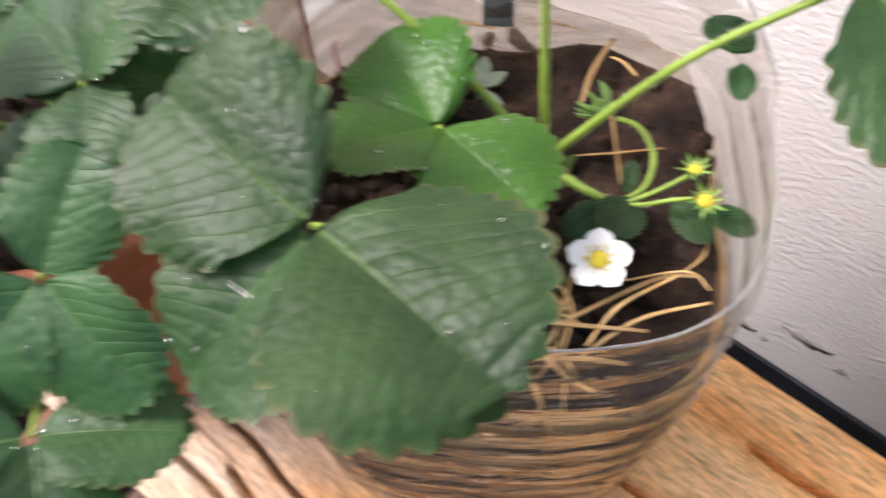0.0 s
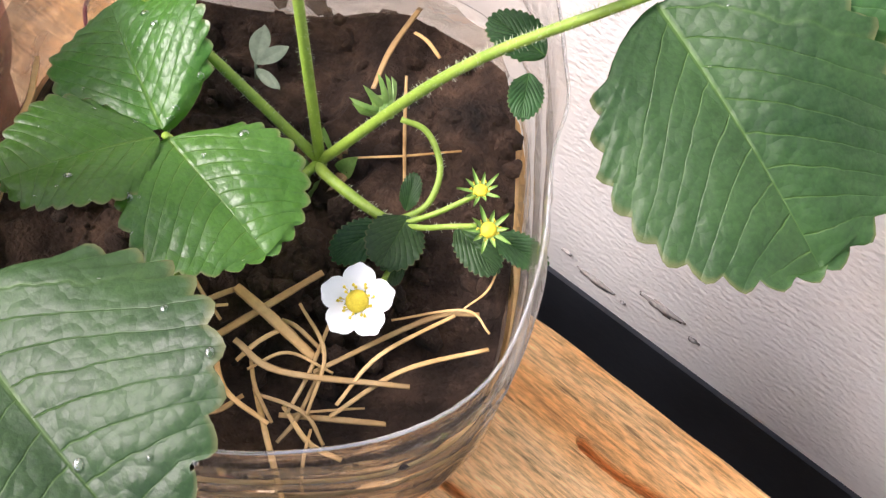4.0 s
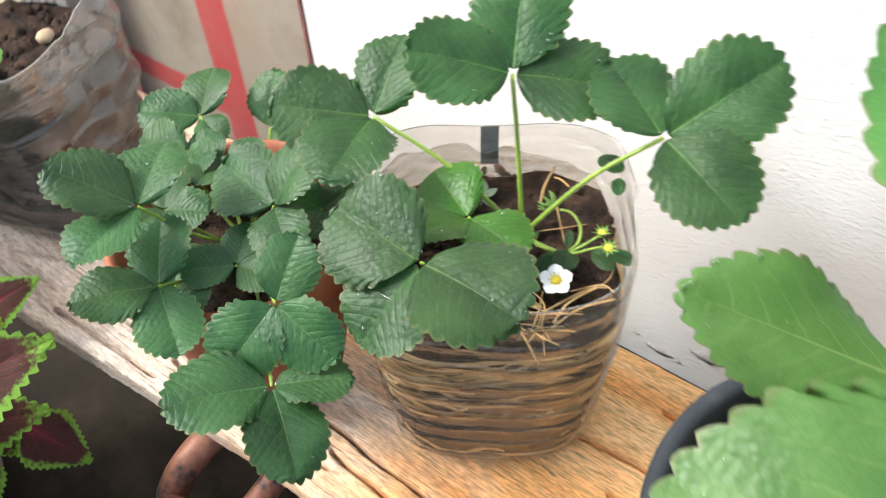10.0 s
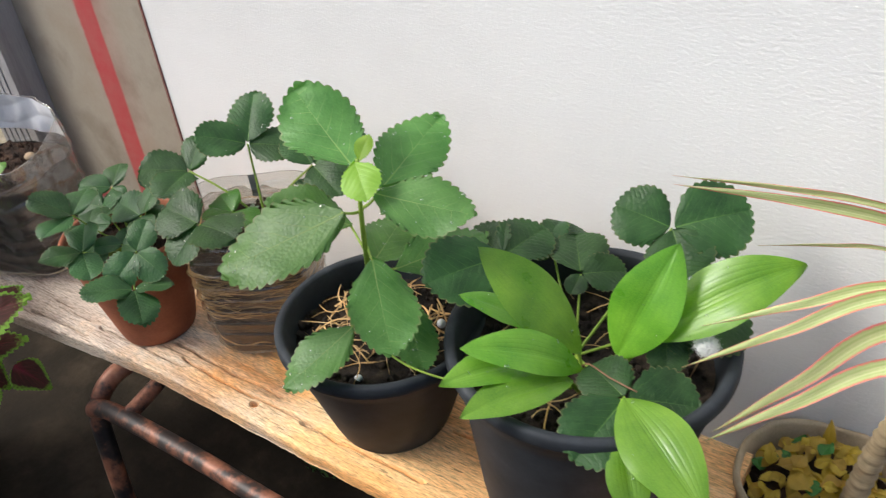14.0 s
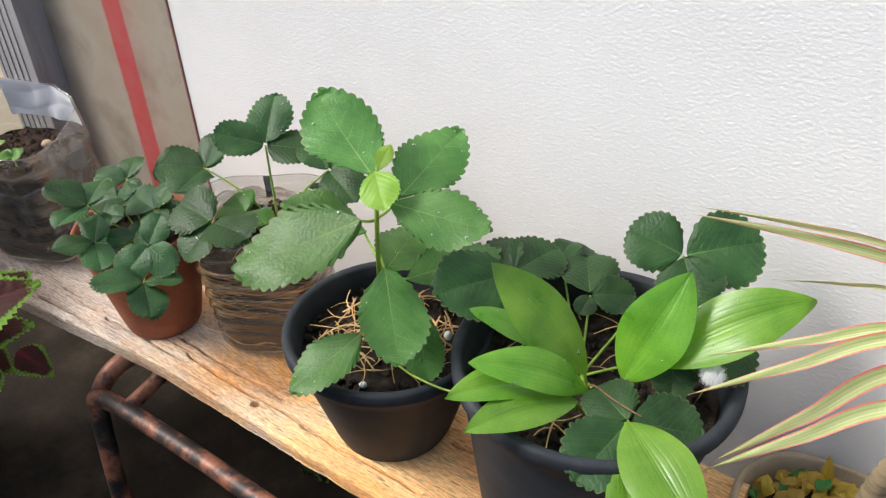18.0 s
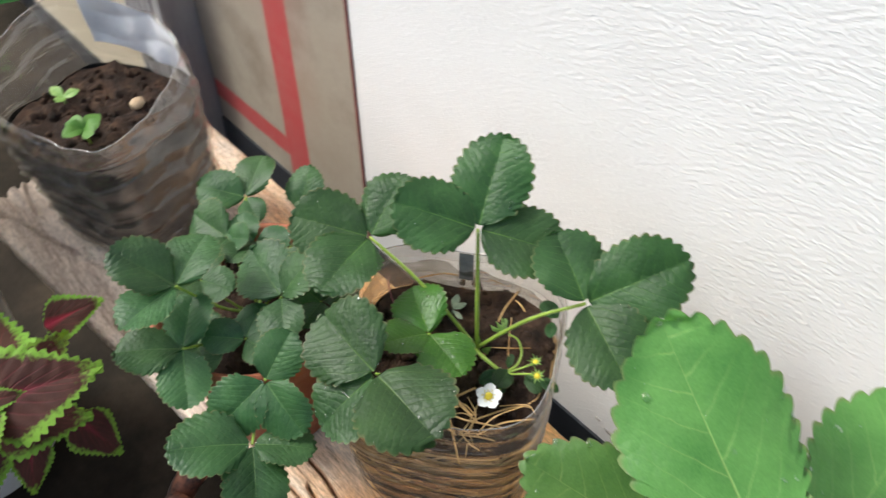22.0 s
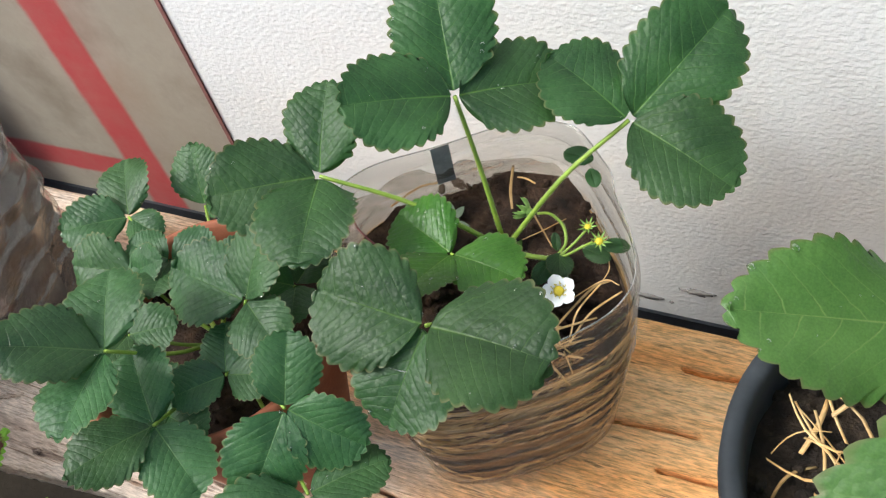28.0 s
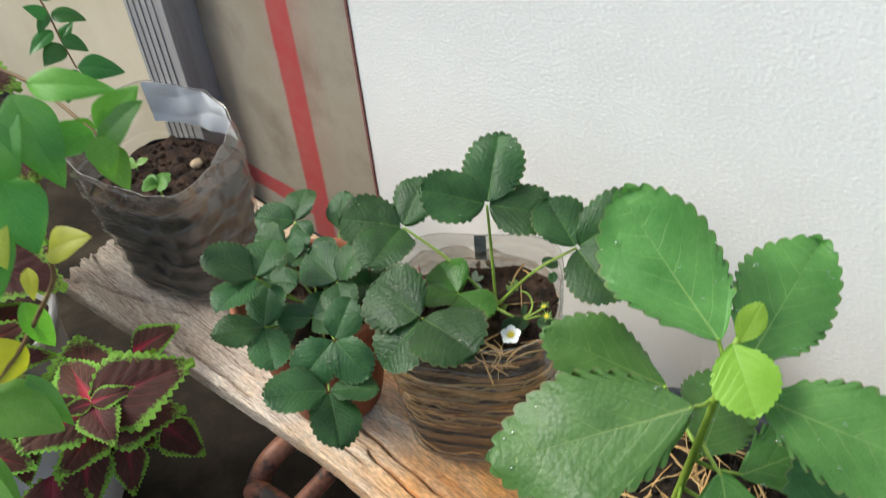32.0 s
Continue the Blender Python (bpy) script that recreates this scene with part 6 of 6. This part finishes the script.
bud = part("bud", lathe((0, 0), [(0.0001, -0.004), (0.003, -0.002), (0.0036, 0.001), (0.0028, 0.004), (0.0001, 0.006)], 12), SEPAL, strawberry, "green bud with pointed sepals")
bud.data.transform(bud_frame)
for k in range(9):
    part("sepal", petal_mesh(bud_frame, 0.7 * k, 0.0015, 0.0075 + 0.002 * (k % 2), 0.004, 0.006, 0.8), SEPAL, bud)
for b, t, r in [((0.016, -0.193, 0.642), (0.022, -0.213, 0.644), 0.86), ((0.012, -0.199, 0.640), (0.006, -0.219, 0.638), 0.6), ((0.042, -0.181, 0.644), (0.061, -0.178, 0.643), 0.5), ((0.030, -0.185, 0.642), (0.050, -0.189, 0.640), 0.6), ((0.014, -0.192, 0.642), (0.010, -0.183, 0.650), 0.5), ((0.022, -0.205, 0.638), (0.027, -0.214, 0.638), 0.6)]:
    place_leaf(strawberry, b, t, r, "strawberry", STRAWBERRY_LEAF, "small_leaf", fold=0.25)
for b, t in [((0.030, -0.150, 0.694), (0.010, -0.150, 0.696)), ((0.029, -0.156, 0.691), (0.036, -0.168, 0.688))]:
    place_leaf(strawberry, b, t, 0.68, "strawberry", STRAWBERRY_LEAF, "bract", fold=0.3)
for k in range(9):
    a = k * 0.75
    base = Vector((-0.024 + 0.005 * math.cos(a), -0.194 + 0.005 * math.sin(a), 0.626))
    place_leaf(strawberry, base, base + Vector((0.008 * math.cos(a), 0.008 * math.sin(a), 0.012)), 0.5, "vine", (BROWN_STEM, SEPAL)[k % 2], "stipule")
weed = thing("seedling", (-0.073, -0.180, 0.626), "tiny pale grey-green seedling in the bottle soil", "seedling")
part("stem", tube([(-0.073, -0.180, 0.624), (-0.072, -0.179, 0.636)], 0.0008, 0.0006, 4, 6), PALE_WEED, weed)
for b, t, r in [((-0.072, -0.179, 0.636), (-0.080, -0.166, 0.641), 0.5), ((-0.072, -0.179, 0.636), (-0.066, -0.167, 0.640), 0.42), ((-0.071, -0.180, 0.635), (-0.056, -0.182, 0.637), 0.3)]:
    place_leaf(weed, b, t, r, "broad", PALE_WEED, "leaf", slope=0.0, quilt=0.0)
part("root_thread", tube([(-0.148, -0.196, 0.632), (-0.138, -0.205, 0.636), (-0.118, -0.216, 0.638), (-0.095, -0.222, 0.640)], 0.0009, 0.0006, 16, 6), RED_THREAD, strawberry, "thin purple-red runner over the soil")

# ---- seedlings in the crumpled bottle ----
sprout = thing("seedling", (-0.511, -0.333, 0.657), "small bright green seedling in dark soil", "seedling")
part("stem", tube([(-0.513, -0.331, 0.655), (-0.512, -0.332, 0.676)], 0.0016, 0.0013, 5, 6), STEM, sprout)
for t in [(-0.510, -0.356, 0.682), (-0.520, -0.309, 0.682), (-0.488, -0.330, 0.684), (-0.535, -0.335, 0.682), (-0.499, -0.318, 0.686), (-0.523, -0.346, 0.686)]:
    place_leaf(sprout, (-0.512, -0.332, 0.677), t, 0.7, "sapling", SEEDLING_LEAF, "leaf", fold=0.2, arch=0.1)
sprout2 = thing("seedling", (-0.600, -0.320, 0.657), "pale grey-green seedling in dark soil", "seedling")
part("stem", tube([(-0.600, -0.320, 0.655), (-0.599, -0.320, 0.668)], 0.0012, 0.001, 4, 6), SEPAL, sprout2)
for t in [(-0.620, -0.325, 0.674), (-0.585, -0.333, 0.675), (-0.592, -0.302, 0.673)]:
    place_leaf(sprout2, (-0.599, -0.320, 0.668), t, 0.6, "broad", SEPAL, "leaf")

# ---- runners, puff ----
part("runner", tube([(0.296, -0.334, 0.640), (0.335, -0.350, 0.655), (0.371, -0.361, 0.663), (0.428, -0.371, 0.680), (0.46, -0.35, 0.675)], 0.0014, 0.0012, 20, 6), STEM, pot_strawberry, "thin pale runner reaching over both rims")
part("runner", tube([(0.54, -0.285, 0.668), (0.559, -0.299, 0.702), (0.590, -0.312, 0.708), (0.621, -0.319, 0.71)], 0.0011, 0.001, 14, 6), BROWN_STEM, pot_strawberry)
puff = thing("seed_puff", (0.66, -0.24, 0.70), "round white fluffy seed puff on a thin stalk", "seed puff")
part("stalk", tube([(0.640, -0.240, 0.650), (0.652, -0.240, 0.69), (0.66, -0.24, 0.72)], 0.0009, 0.0007, 8, 6), BROWN_STEM, puff)
fl = lump((0.66, -0.24, 0.724), 0.0095, 3, 1.0)
frng = random.Random(8)
for _ in range(1500):
    d = Vector((frng.gauss(0, 1), frng.gauss(0, 1), frng.gauss(0, 1))).normalized()
    side = d.orthogonal().normalized()
    p = Vector((0.66, -0.24, 0.724)) + d * 0.0085
    q = p + d * frng.uniform(0.003, 0.0065) + Vector((frng.gauss(0, 1), frng.gauss(0, 1), frng.gauss(0, 1))) * 0.0012
    fl.faces.new([fl.verts.new(v) for v in (p - side * 0.0003, p + side * 0.0003, q)])
part("fluff", fl, FLUFF, puff)

# ---- bag of dry leaves with a cane ----
bag = thing("bag", (0.79, -0.085, 0.0), "beige woven bag with rolled rim, standing on the ground", "bag")
loops = []
prof = [(0.092, 0.0), (0.100, 0.01), (0.104, 0.10), (0.103, 0.25), (0.105, 0.38), (0.110, 0.43), (0.112, 0.445), (0.108, 0.452), (0.103, 0.445), (0.100, 0.40), (0.098, 0.36)]
for r, z in prof:
    row = []
    for k in range(72):
        a = 2 * math.pi * k / 72
        f = z / 0.45
        rr = r * (1 + 0.05 * math.sin(3 * a + 2) * f + 0.03 * noise.noise((math.cos(a) * 3, math.sin(a) * 3, z * 12)))
        row.append((0.79 + rr * math.cos(a), min(-0.004, -0.105 + rr * 0.95 * math.sin(a)), z + 0.012 * math.sin(2 * a + 1) * f**3))
    loops.append(row)
part("bag_wall", rings(loops, closed_bottom=True), SACK, bag)
part("soil", soil_disc((0.79, -0.107), 0.095, 0.405, 4), SOIL, bag)
lrng = random.Random(21)
for k in range(150):
    r, a = 0.085 * math.sqrt(lrng.random()), lrng.uniform(0, 6.28)
    c = Vector((0.785 + r * math.cos(a), -0.105 + r * 0.9 * math.sin(a), 0.422 + 0.06 * (1 - (r / 0.09) ** 2) * lrng.uniform(0.4, 1.0)))
    h = lrng.uniform(0, 6.28)
    d = Vector((math.cos(h), math.sin(h), lrng.uniform(-0.4, 0.5))).normalized() * lrng.uniform(0.016, 0.032)
    ob = place_leaf(None, c - d / 2, c + d / 2, lrng.uniform(0.55, 0.85), "vine", DRY_LEAF if k % 9 else VINE_DARK, "dry_leaf", face=(lrng.uniform(-0.7, 0.7), lrng.uniform(-0.7, 0.7), 1), fold=lrng.uniform(-0.5, 0.6), arch=lrng.uniform(-0.1, 0.25), wave=0.09)
    tagged(ob, "curled yellow dry leaf in the bag" if k % 9 else "green fallen leaf in the bag", "leaf", "dry leaves in the bag")
ob = place_leaf(None, (0.775, -0.055, 0.45), (0.772, -0.05, 0.495), 0.35, "vine", DRY_LEAF, "dry_leaf", face=(0.3, -1, 0.2))
tagged(ob, "upright yellow dry leaf in the bag", "leaf", "dry leaves in the bag")

dracaena = thing("dracaena", (0.84, -0.15, 0.41), "dracaena with long pink, cream and green striped leaves", "plant")
CANE_LINE = [(0.812, -0.140, 0.40), (0.818, -0.150, 0.467), (0.842, -0.155, 0.635), (0.93, -0.22, 0.78), (1.12, -0.33, 0.90)]
pts = curve_points(CANE_LINE, 150)
cloops, side = [], Vector((0, 1, 0))
for k, p in enumerate(pts):
    d = (pts[min(k + 1, 150)] - pts[max(k - 1, 0)]).normalized()
    side = (side - d * side.dot(d)).normalized()
    up = d.cross(side)
    r = (0.0125 if k % 3 else 0.0142) * (1 - 0.15 * k / 150)
    cloops.append([p + (side * math.cos(a) + up * math.sin(a)) * r for a in (2 * math.pi * j / 16 for j in range(16))])
part("cane", rings(cloops, closed_top=True, closed_bottom=True), CANE, dracaena, "ringed brown cane")


def blade(points, width, face):
    """A strap leaf along a curve, keeled along its middle."""
    pts = curve_points(points, 40)
    bm = bmesh.new()
    uv = bm.loops.layers.uv.new("UVMap")
    grid, marks = [], {}
    for k, p in enumerate(pts):
        v = k / 40
        d = (pts[min(k + 1, 40)] - pts[max(k - 1, 0)]).normalized()
        s = d.cross(Vector(face)).normalized()
        up = s.cross(d)
        w = width / 2 * min(1.0, (1 - v) * 2.6 + 0.02) ** 0.75 * (0.55 + 0.45 * min(1, v * 4))
        row = []
        for c in range(-6, 7):
            u = c / 6
            vert = bm.verts.new(p + s * u * w + up * (0.22 * w * abs(u) + 0.002 * math.sin(9 * v + 2 * u)))
            marks[vert] = ((u + 1) / 2, v * 0.78)
            row.append(vert)
        grid.append(row)
    for a, b in zip(grid, grid[1:]):
        for k in range(12):
            f = bm.faces.new((a[k], a[k + 1], b[k + 1], b[k]))
            for lp in f.loops:
                lp[uv].uv = marks[lp.vert]
    return part("leaf", bm, DRACAENA_LEAF, dracaena)


CROWN = (1.11, -0.325, 0.895)
BLADE_FACE = (-0.25, -0.75, 0.6)
for mid, tip, w in [((0.823, -0.30, 0.862), (0.692, -0.30, 0.674), 0.015), ((0.828, -0.305, 0.830), (0.686, -0.305, 0.662), 0.014), ((0.818, -0.29, 0.884), (0.654, -0.29, 0.734), 0.012), ((0.819, -0.28, 0.885), (0.664, -0.28, 0.782), 0.010), ((0.805, -0.3, 0.949), (0.634, -0.3, 0.938), 0.009), ((0.809, -0.3, 0.926), (0.706, -0.3, 0.90), 0.003), ((0.80, -0.305, 0.962), (0.634, -0.305, 0.949), 0.005)]:
    m = Vector(mid)
    blade([CROWN, Vector(CROWN).lerp(m, 0.5) + Vector((0, 0, 0.02)), m, m.lerp(Vector(tip), 0.5) + Vector((0, 0, 0.004)), tip], w, BLADE_FACE)
for a in range(6):
    tip = Vector(CROWN) + Vector((0.18 * math.cos(a * 0.9 - 1.6), 0.12 * math.sin(a * 0.9 - 1.6) - 0.02, 0.26 - 0.03 * a))
    blade([CROWN, Vector(CROWN).lerp(tip, 0.5) + Vector((0, 0, 0.04)), tip], 0.022, (0, -0.6, 0.7))

# ---- moss on the ground ----
mrng = random.Random(3)
mo = bmesh.new()
for _ in range(160):
    r, a = 0.035 * math.sqrt(mrng.random()), mrng.uniform(0, 6.28)
    p = Vector((-0.085 + r * math.cos(a) * 1.6, -0.15 + r * math.sin(a), 0.0))
    q = p + Vector((mrng.uniform(-0.008, 0.008), mrng.uniform(-0.008, 0.008), mrng.uniform(0.006, 0.02)))
    s = Vector((mrng.uniform(-1, 1), mrng.uniform(-1, 1), 0)).normalized() * 0.003
    mo.faces.new([mo.verts.new(v) for v in (p - s, p + s, q)])
lone("moss", mo, MOSS, "tuft of green moss on the wet ground", kind="stuff")


# ---- climbing vine ----
def vine_leaf(parent, base, tip, ratio, mat):
    toward = Vector((0.62, -0.25, 0.75)) + Vector((seeds.uniform(-0.3, 0.3), seeds.uniform(-0.3, 0.3), seeds.uniform(-0.2, 0.2)))
    return place_leaf(parent, base, tip, ratio, "vine", mat, "leaf", face=toward, fold=0.22, arch=0.08, wave=0.02, quilt=0.0, slope=0.0)


vine = thing("vine", (-0.5, -1.0, 0.0), "climbing vine with bright green and yellowing leaves", "vine")
part("stem", tube([(-0.50, -1.0, 0.0), (-0.45, -1.0, 0.5), (-0.30, -0.92, 0.93), (-0.05, -0.82, 0.99), (0.074, -0.748, 0.993), (0.067, -0.716, 1.002), (0.067, -0.693, 1.015), (0.049, -0.654, 1.034), (0.046, -0.640, 1.053), (0.035, -0.638, 1.086), (0.023, -0.634, 1.093), (-0.003, -0.598, 1.115), (0.02, -0.58, 1.11), (0.073, -0.573, 1.092)], 0.0014, 0.001, 120, 8), BROWN_STEM, vine, "thin reddish brown stem")
part("stem", tube([(-0.45, -1.0, 0.5), (-0.42, -0.90, 0.85), (-0.38, -0.75, 1.0), (-0.33, -0.63, 1.03), (-0.285, -0.589, 1.026)], 0.0018, 0.001, 40, 8), STEM, vine)
dark_vine = thing("vine", (-0.52, -1.02, 0.0), "hanging vine shoot with small dark green leaves", "vine")
part("stem", tube([(-0.52, -1.02, 0.0), (-0.56, -0.95, 0.6), (-0.60, -0.75, 1.05), (-0.54, -0.50, 1.12), (-0.505, -0.40, 1.03), (-0.492, -0.394, 0.982), (-0.480, -0.393, 0.955), (-0.467, -0.395, 0.928), (-0.451, -0.396, 0.898)], 0.002, 0.0009, 80, 8), BROWN_STEM, dark_vine)
vine_leaf(vine, (0.027, -0.636, 1.139), (0.034, -0.673, 1.099), 0.69, VINE_LEAF)
vine_leaf(vine, (0.029, -0.634, 1.137), (0.054, -0.620, 1.107), 0.63, VINE_DARK)
vine_leaf(vine, (0.050, -0.622, 1.088), (0.061, -0.600, 1.114), 0.75, VINE_MID)
vine_leaf(vine, (0.053, -0.618, 1.085), (0.074, -0.623, 1.052), 0.71, VINE_MID)
vine_leaf(vine, (0.051, -0.627, 1.080), (0.042, -0.657, 1.095), 0.41, VINE_MID)
vine_leaf(vine, (0.049, -0.638, 1.071), (0.070, -0.650, 1.035), 0.76, VINE_MID)
vine_leaf(vine, (0.032, -0.664, 1.089), (0.034, -0.695, 1.079), 0.69, VINE_MID)
vine_leaf(vine, (0.033, -0.671, 1.080), (0.048, -0.697, 1.043), 0.71, VINE_LEAF)
vine_leaf(vine, (0.045, -0.659, 1.061), (0.068, -0.665, 1.026), 0.57, VINE_DARK)
vine_leaf(vine, (0.051, -0.597, 1.120), (0.075, -0.599, 1.078), 0.55, VINE_MID)
vine_leaf(vine, (0.054, -0.590, 1.123), (0.082, -0.561, 1.116), 0.40, VINE_LEAF)
vine_leaf(vine, (0.074, -0.575, 1.090), (0.088, -0.554, 1.109), 0.57, VINE_MID)
vine_leaf(vine, (0.074, -0.575, 1.089), (0.091, -0.576, 1.070), 0.63, VINE_LEAF)
vine_leaf(vine, (0.037, -0.650, 0.965), (0.023, -0.666, 0.997), 0.80, VINE_YELLOW)
vine_leaf(vine, (0.031, -0.675, 0.960), (0.064, -0.651, 0.936), 0.71, VINE_LEAF)
vine_leaf(vine, (0.032, -0.674, 0.958), (0.025, -0.689, 0.977), 0.69, VINE_LEAF)
vine_leaf(vine, (0.036, -0.713, 0.931), (0.018, -0.727, 0.971), 0.80, VINE_LEAF)
vine_leaf(vine, (0.033, -0.705, 0.939), (0.073, -0.694, 0.899), 0.57, VINE_LEAF)
vine_leaf(vine, (0.033, -0.723, 0.930), (0.053, -0.756, 0.902), 0.69, VINE_LEAF)
vine_leaf(vine, (0.053, -0.733, 0.895), (0.066, -0.700, 0.905), 0.57, VINE_LEAF)
vine_leaf(vine, (0.056, -0.731, 0.893), (0.082, -0.749, 0.865), 0.71, VINE_LEAF)
vine_leaf(vine, (0.020, -0.749, 0.940), (0.043, -0.747, 0.920), 0.69, VINE_LEAF)
vine_leaf(vine, (0.047, -0.748, 0.898), (0.069, -0.756, 0.879), 0.57, VINE_MID)
vine_leaf(vine, (0.072, -0.573, 1.096), (0.083, -0.551, 1.114), 0.63, VINE_LEAF)
vine_leaf(vine, (0.080, -0.578, 1.098), (0.091, -0.581, 1.080), 0.71, VINE_LEAF)
vine_leaf(vine, (0.071, -0.575, 1.095), (0.062, -0.605, 1.096), 0.57, VINE_LEAF)
vine_leaf(vine, (0.062, -0.570, 1.092), (0.058, -0.586, 1.099), 0.57, VINE_LEAF)
vine_leaf(vine, (-0.287, -0.595, 1.031), (-0.291, -0.602, 1.053), 0.80, VINE_LEAF)
vine_leaf(vine, (-0.287, -0.595, 1.031), (-0.290, -0.568, 1.043), 0.80, VINE_LEAF)
vine_leaf(vine, (-0.287, -0.595, 1.031), (-0.261, -0.608, 0.997), 0.57, VINE_LEAF)
vine_leaf(vine, (-0.286, -0.594, 1.030), (-0.269, -0.581, 1.005), 0.71, VINE_LEAF)
vine_leaf(vine, (-0.287, -0.595, 1.031), (-0.277, -0.612, 1.028), 0.69, VINE_LEAF)
part("stem", tube([(0.068, -0.617, 1.049), (0.069, -0.621, 1.032), (0.057, -0.634, 1.008), (0.038, -0.649, 0.979), (0.033, -0.676, 0.959), (0.034, -0.697, 0.943), (0.031, -0.717, 0.930), (0.033, -0.741, 0.914), (0.032, -0.768, 0.897), (0.029, -0.795, 0.880)], 0.0013, 0.0011, 60, 8), BROWN_STEM, vine, "thin reddish brown stem")
vine_leaf(vine, (0.069, -0.618, 1.047), (0.092, -0.602, 1.059), 0.62, VINE_YELLOW)
vine_leaf(vine, (0.050, -0.631, 1.073), (0.077, -0.639, 1.055), 0.55, VINE_YELLOW)
vine_leaf(vine, (0.051, -0.626, 1.033), (0.059, -0.632, 1.019), 0.50, VINE_YELLOW)
vine_leaf(vine, (0.049, -0.636, 1.015), (0.052, -0.633, 0.980), 0.42, VINE_LEAF)
vine_leaf(vine, (0.037, -0.650, 0.962), (0.058, -0.645, 0.928), 0.35, VINE_MID)
vine_leaf(vine, (0.022, -0.621, 1.149), (0.040, -0.608, 1.127), 0.60, VINE_MID)
vine_leaf(vine, (0.037, -0.650, 1.070), (0.087, -0.653, 1.042), 0.62, VINE_MID)
vine_leaf(vine, (0.015, -0.689, 1.078), (0.033, -0.663, 1.088), 0.60, VINE_MID)
vine_leaf(vine, (0.020, -0.701, 1.064), (0.060, -0.697, 1.046), 0.70, VINE_MID)
vine_leaf(vine, (0.007, -0.714, 1.044), (0.033, -0.713, 1.019), 0.62, VINE_DARK)
vine_leaf(vine, (0.039, -0.678, 1.037), (0.064, -0.668, 1.023), 0.55, VINE_MID)
vine_leaf(vine, (0.045, -0.645, 1.117), (0.039, -0.667, 1.099), 0.60, VINE_MID)
vine_leaf(vine, (0.027, -0.713, 0.932), (0.090, -0.693, 0.908), 0.50, VINE_LEAF)
vine_leaf(vine, (0.057, -0.734, 0.900), (0.079, -0.702, 0.912), 0.55, VINE_LEAF)
vine_leaf(vine, (0.028, -0.758, 0.922), (0.035, -0.735, 0.940), 0.70, VINE_LEAF)
vine_leaf(vine, (0.026, -0.771, 0.910), (0.040, -0.750, 0.918), 0.70, VINE_LEAF)
vine_leaf(vine, (0.062, -0.724, 0.884), (0.079, -0.730, 0.861), 0.50, VINE_MID)
vine_leaf(dark_vine, (-0.479, -0.391, 0.953), (-0.460, -0.362, 0.940), 0.62, VINE_DARK)
vine_leaf(dark_vine, (-0.467, -0.394, 0.929), (-0.449, -0.377, 0.912), 0.65, VINE_DARK)
vine_leaf(dark_vine, (-0.466, -0.397, 0.924), (-0.458, -0.426, 0.911), 0.75, VINE_DARK)
vine_leaf(dark_vine, (-0.452, -0.394, 0.900), (-0.426, -0.355, 0.883), 0.6, VINE_DARK)
vine_leaf(dark_vine, (-0.451, -0.398, 0.898), (-0.435, -0.425, 0.873), 0.65, VINE_DARK)
vine_leaf(dark_vine, (-0.473, -0.398, 0.938), (-0.466, -0.433, 0.925), 0.5, VINE_DARK)
vine_leaf(dark_vine, (-0.478, -0.394, 0.951), (-0.485, -0.414, 0.969), 0.6, VINE_DARK)
vine_leaf(dark_vine, (-0.476, -0.392, 0.924), (-0.474, -0.372, 0.939), 0.6, VINE_DARK)
vine_leaf(dark_vine, (-0.480, -0.393, 0.955), (-0.471, -0.414, 0.941), 0.5, VINE_DARK)
vine_leaf(dark_vine, (-0.486, -0.393, 0.969), (-0.481, -0.368, 0.981), 0.6, VINE_DARK)


# ---- water drops on the leaves ----
def water():
    """Clear drops: seen through, with a bright glancing shine."""
    m, n, l, b = material("water_drop", 0.03)
    clear = n.new("ShaderNodeBsdfTransparent")
    clear.inputs["Color"].default_value = (0.93, 0.96, 0.93, 1)
    shine = n.new("ShaderNodeBsdfGlossy")
    shine.inputs["Roughness"].default_value = 0.04
    edge_on = n.new("ShaderNodeLayerWeight")
    edge_on.inputs["Blend"].default_value = 0.42
    ms = n.new("ShaderNodeMixShader")
    l.new(edge_on.outputs["Facing"], ms.inputs[0])
    l.new(clear.outputs["BSDF"], ms.inputs[1]), l.new(shine.outputs["BSDF"], ms.inputs[2])
    l.new(ms.outputs["Shader"], n["Material Output"].inputs["Surface"])
    return m


WATER = water()


def drops(leaf, count, seed, biggest=0.0017):
    rng = random.Random(seed)
    me = leaf.data
    bm = bmesh.new()
    faces = [p for p in me.polygons if p.area > 1e-7]
    for _ in range(count):
        p = rng.choice(faces)
        up = p.normal if p.normal.z > 0 else -p.normal
        r = biggest * (0.2 + 0.8 * rng.random() ** 3)
        z = up.normalized()
        x = z.orthogonal().normalized()
        m = Matrix((x * r * rng.uniform(0.8, 1.3), z.cross(x) * r, z * r * 0.5)).transposed().to_4x4()
        m.translation = p.center + z * r * 0.12
        bmesh.ops.create_icosphere(bm, subdivisions=2, radius=1, matrix=m)
    holder = leaf if leaf.parent.parent is None else leaf.parent
    tagged(part("drop_layer", bm, WATER, holder, "clear water drops"), "clear water drops", kind="stuff")


for k, (leaf, count) in enumerate(wet):
    drops(leaf, count, k, 0.0026 if leaf.name.startswith("leaf.") or leaf.name == "leaf" else 0.0017)
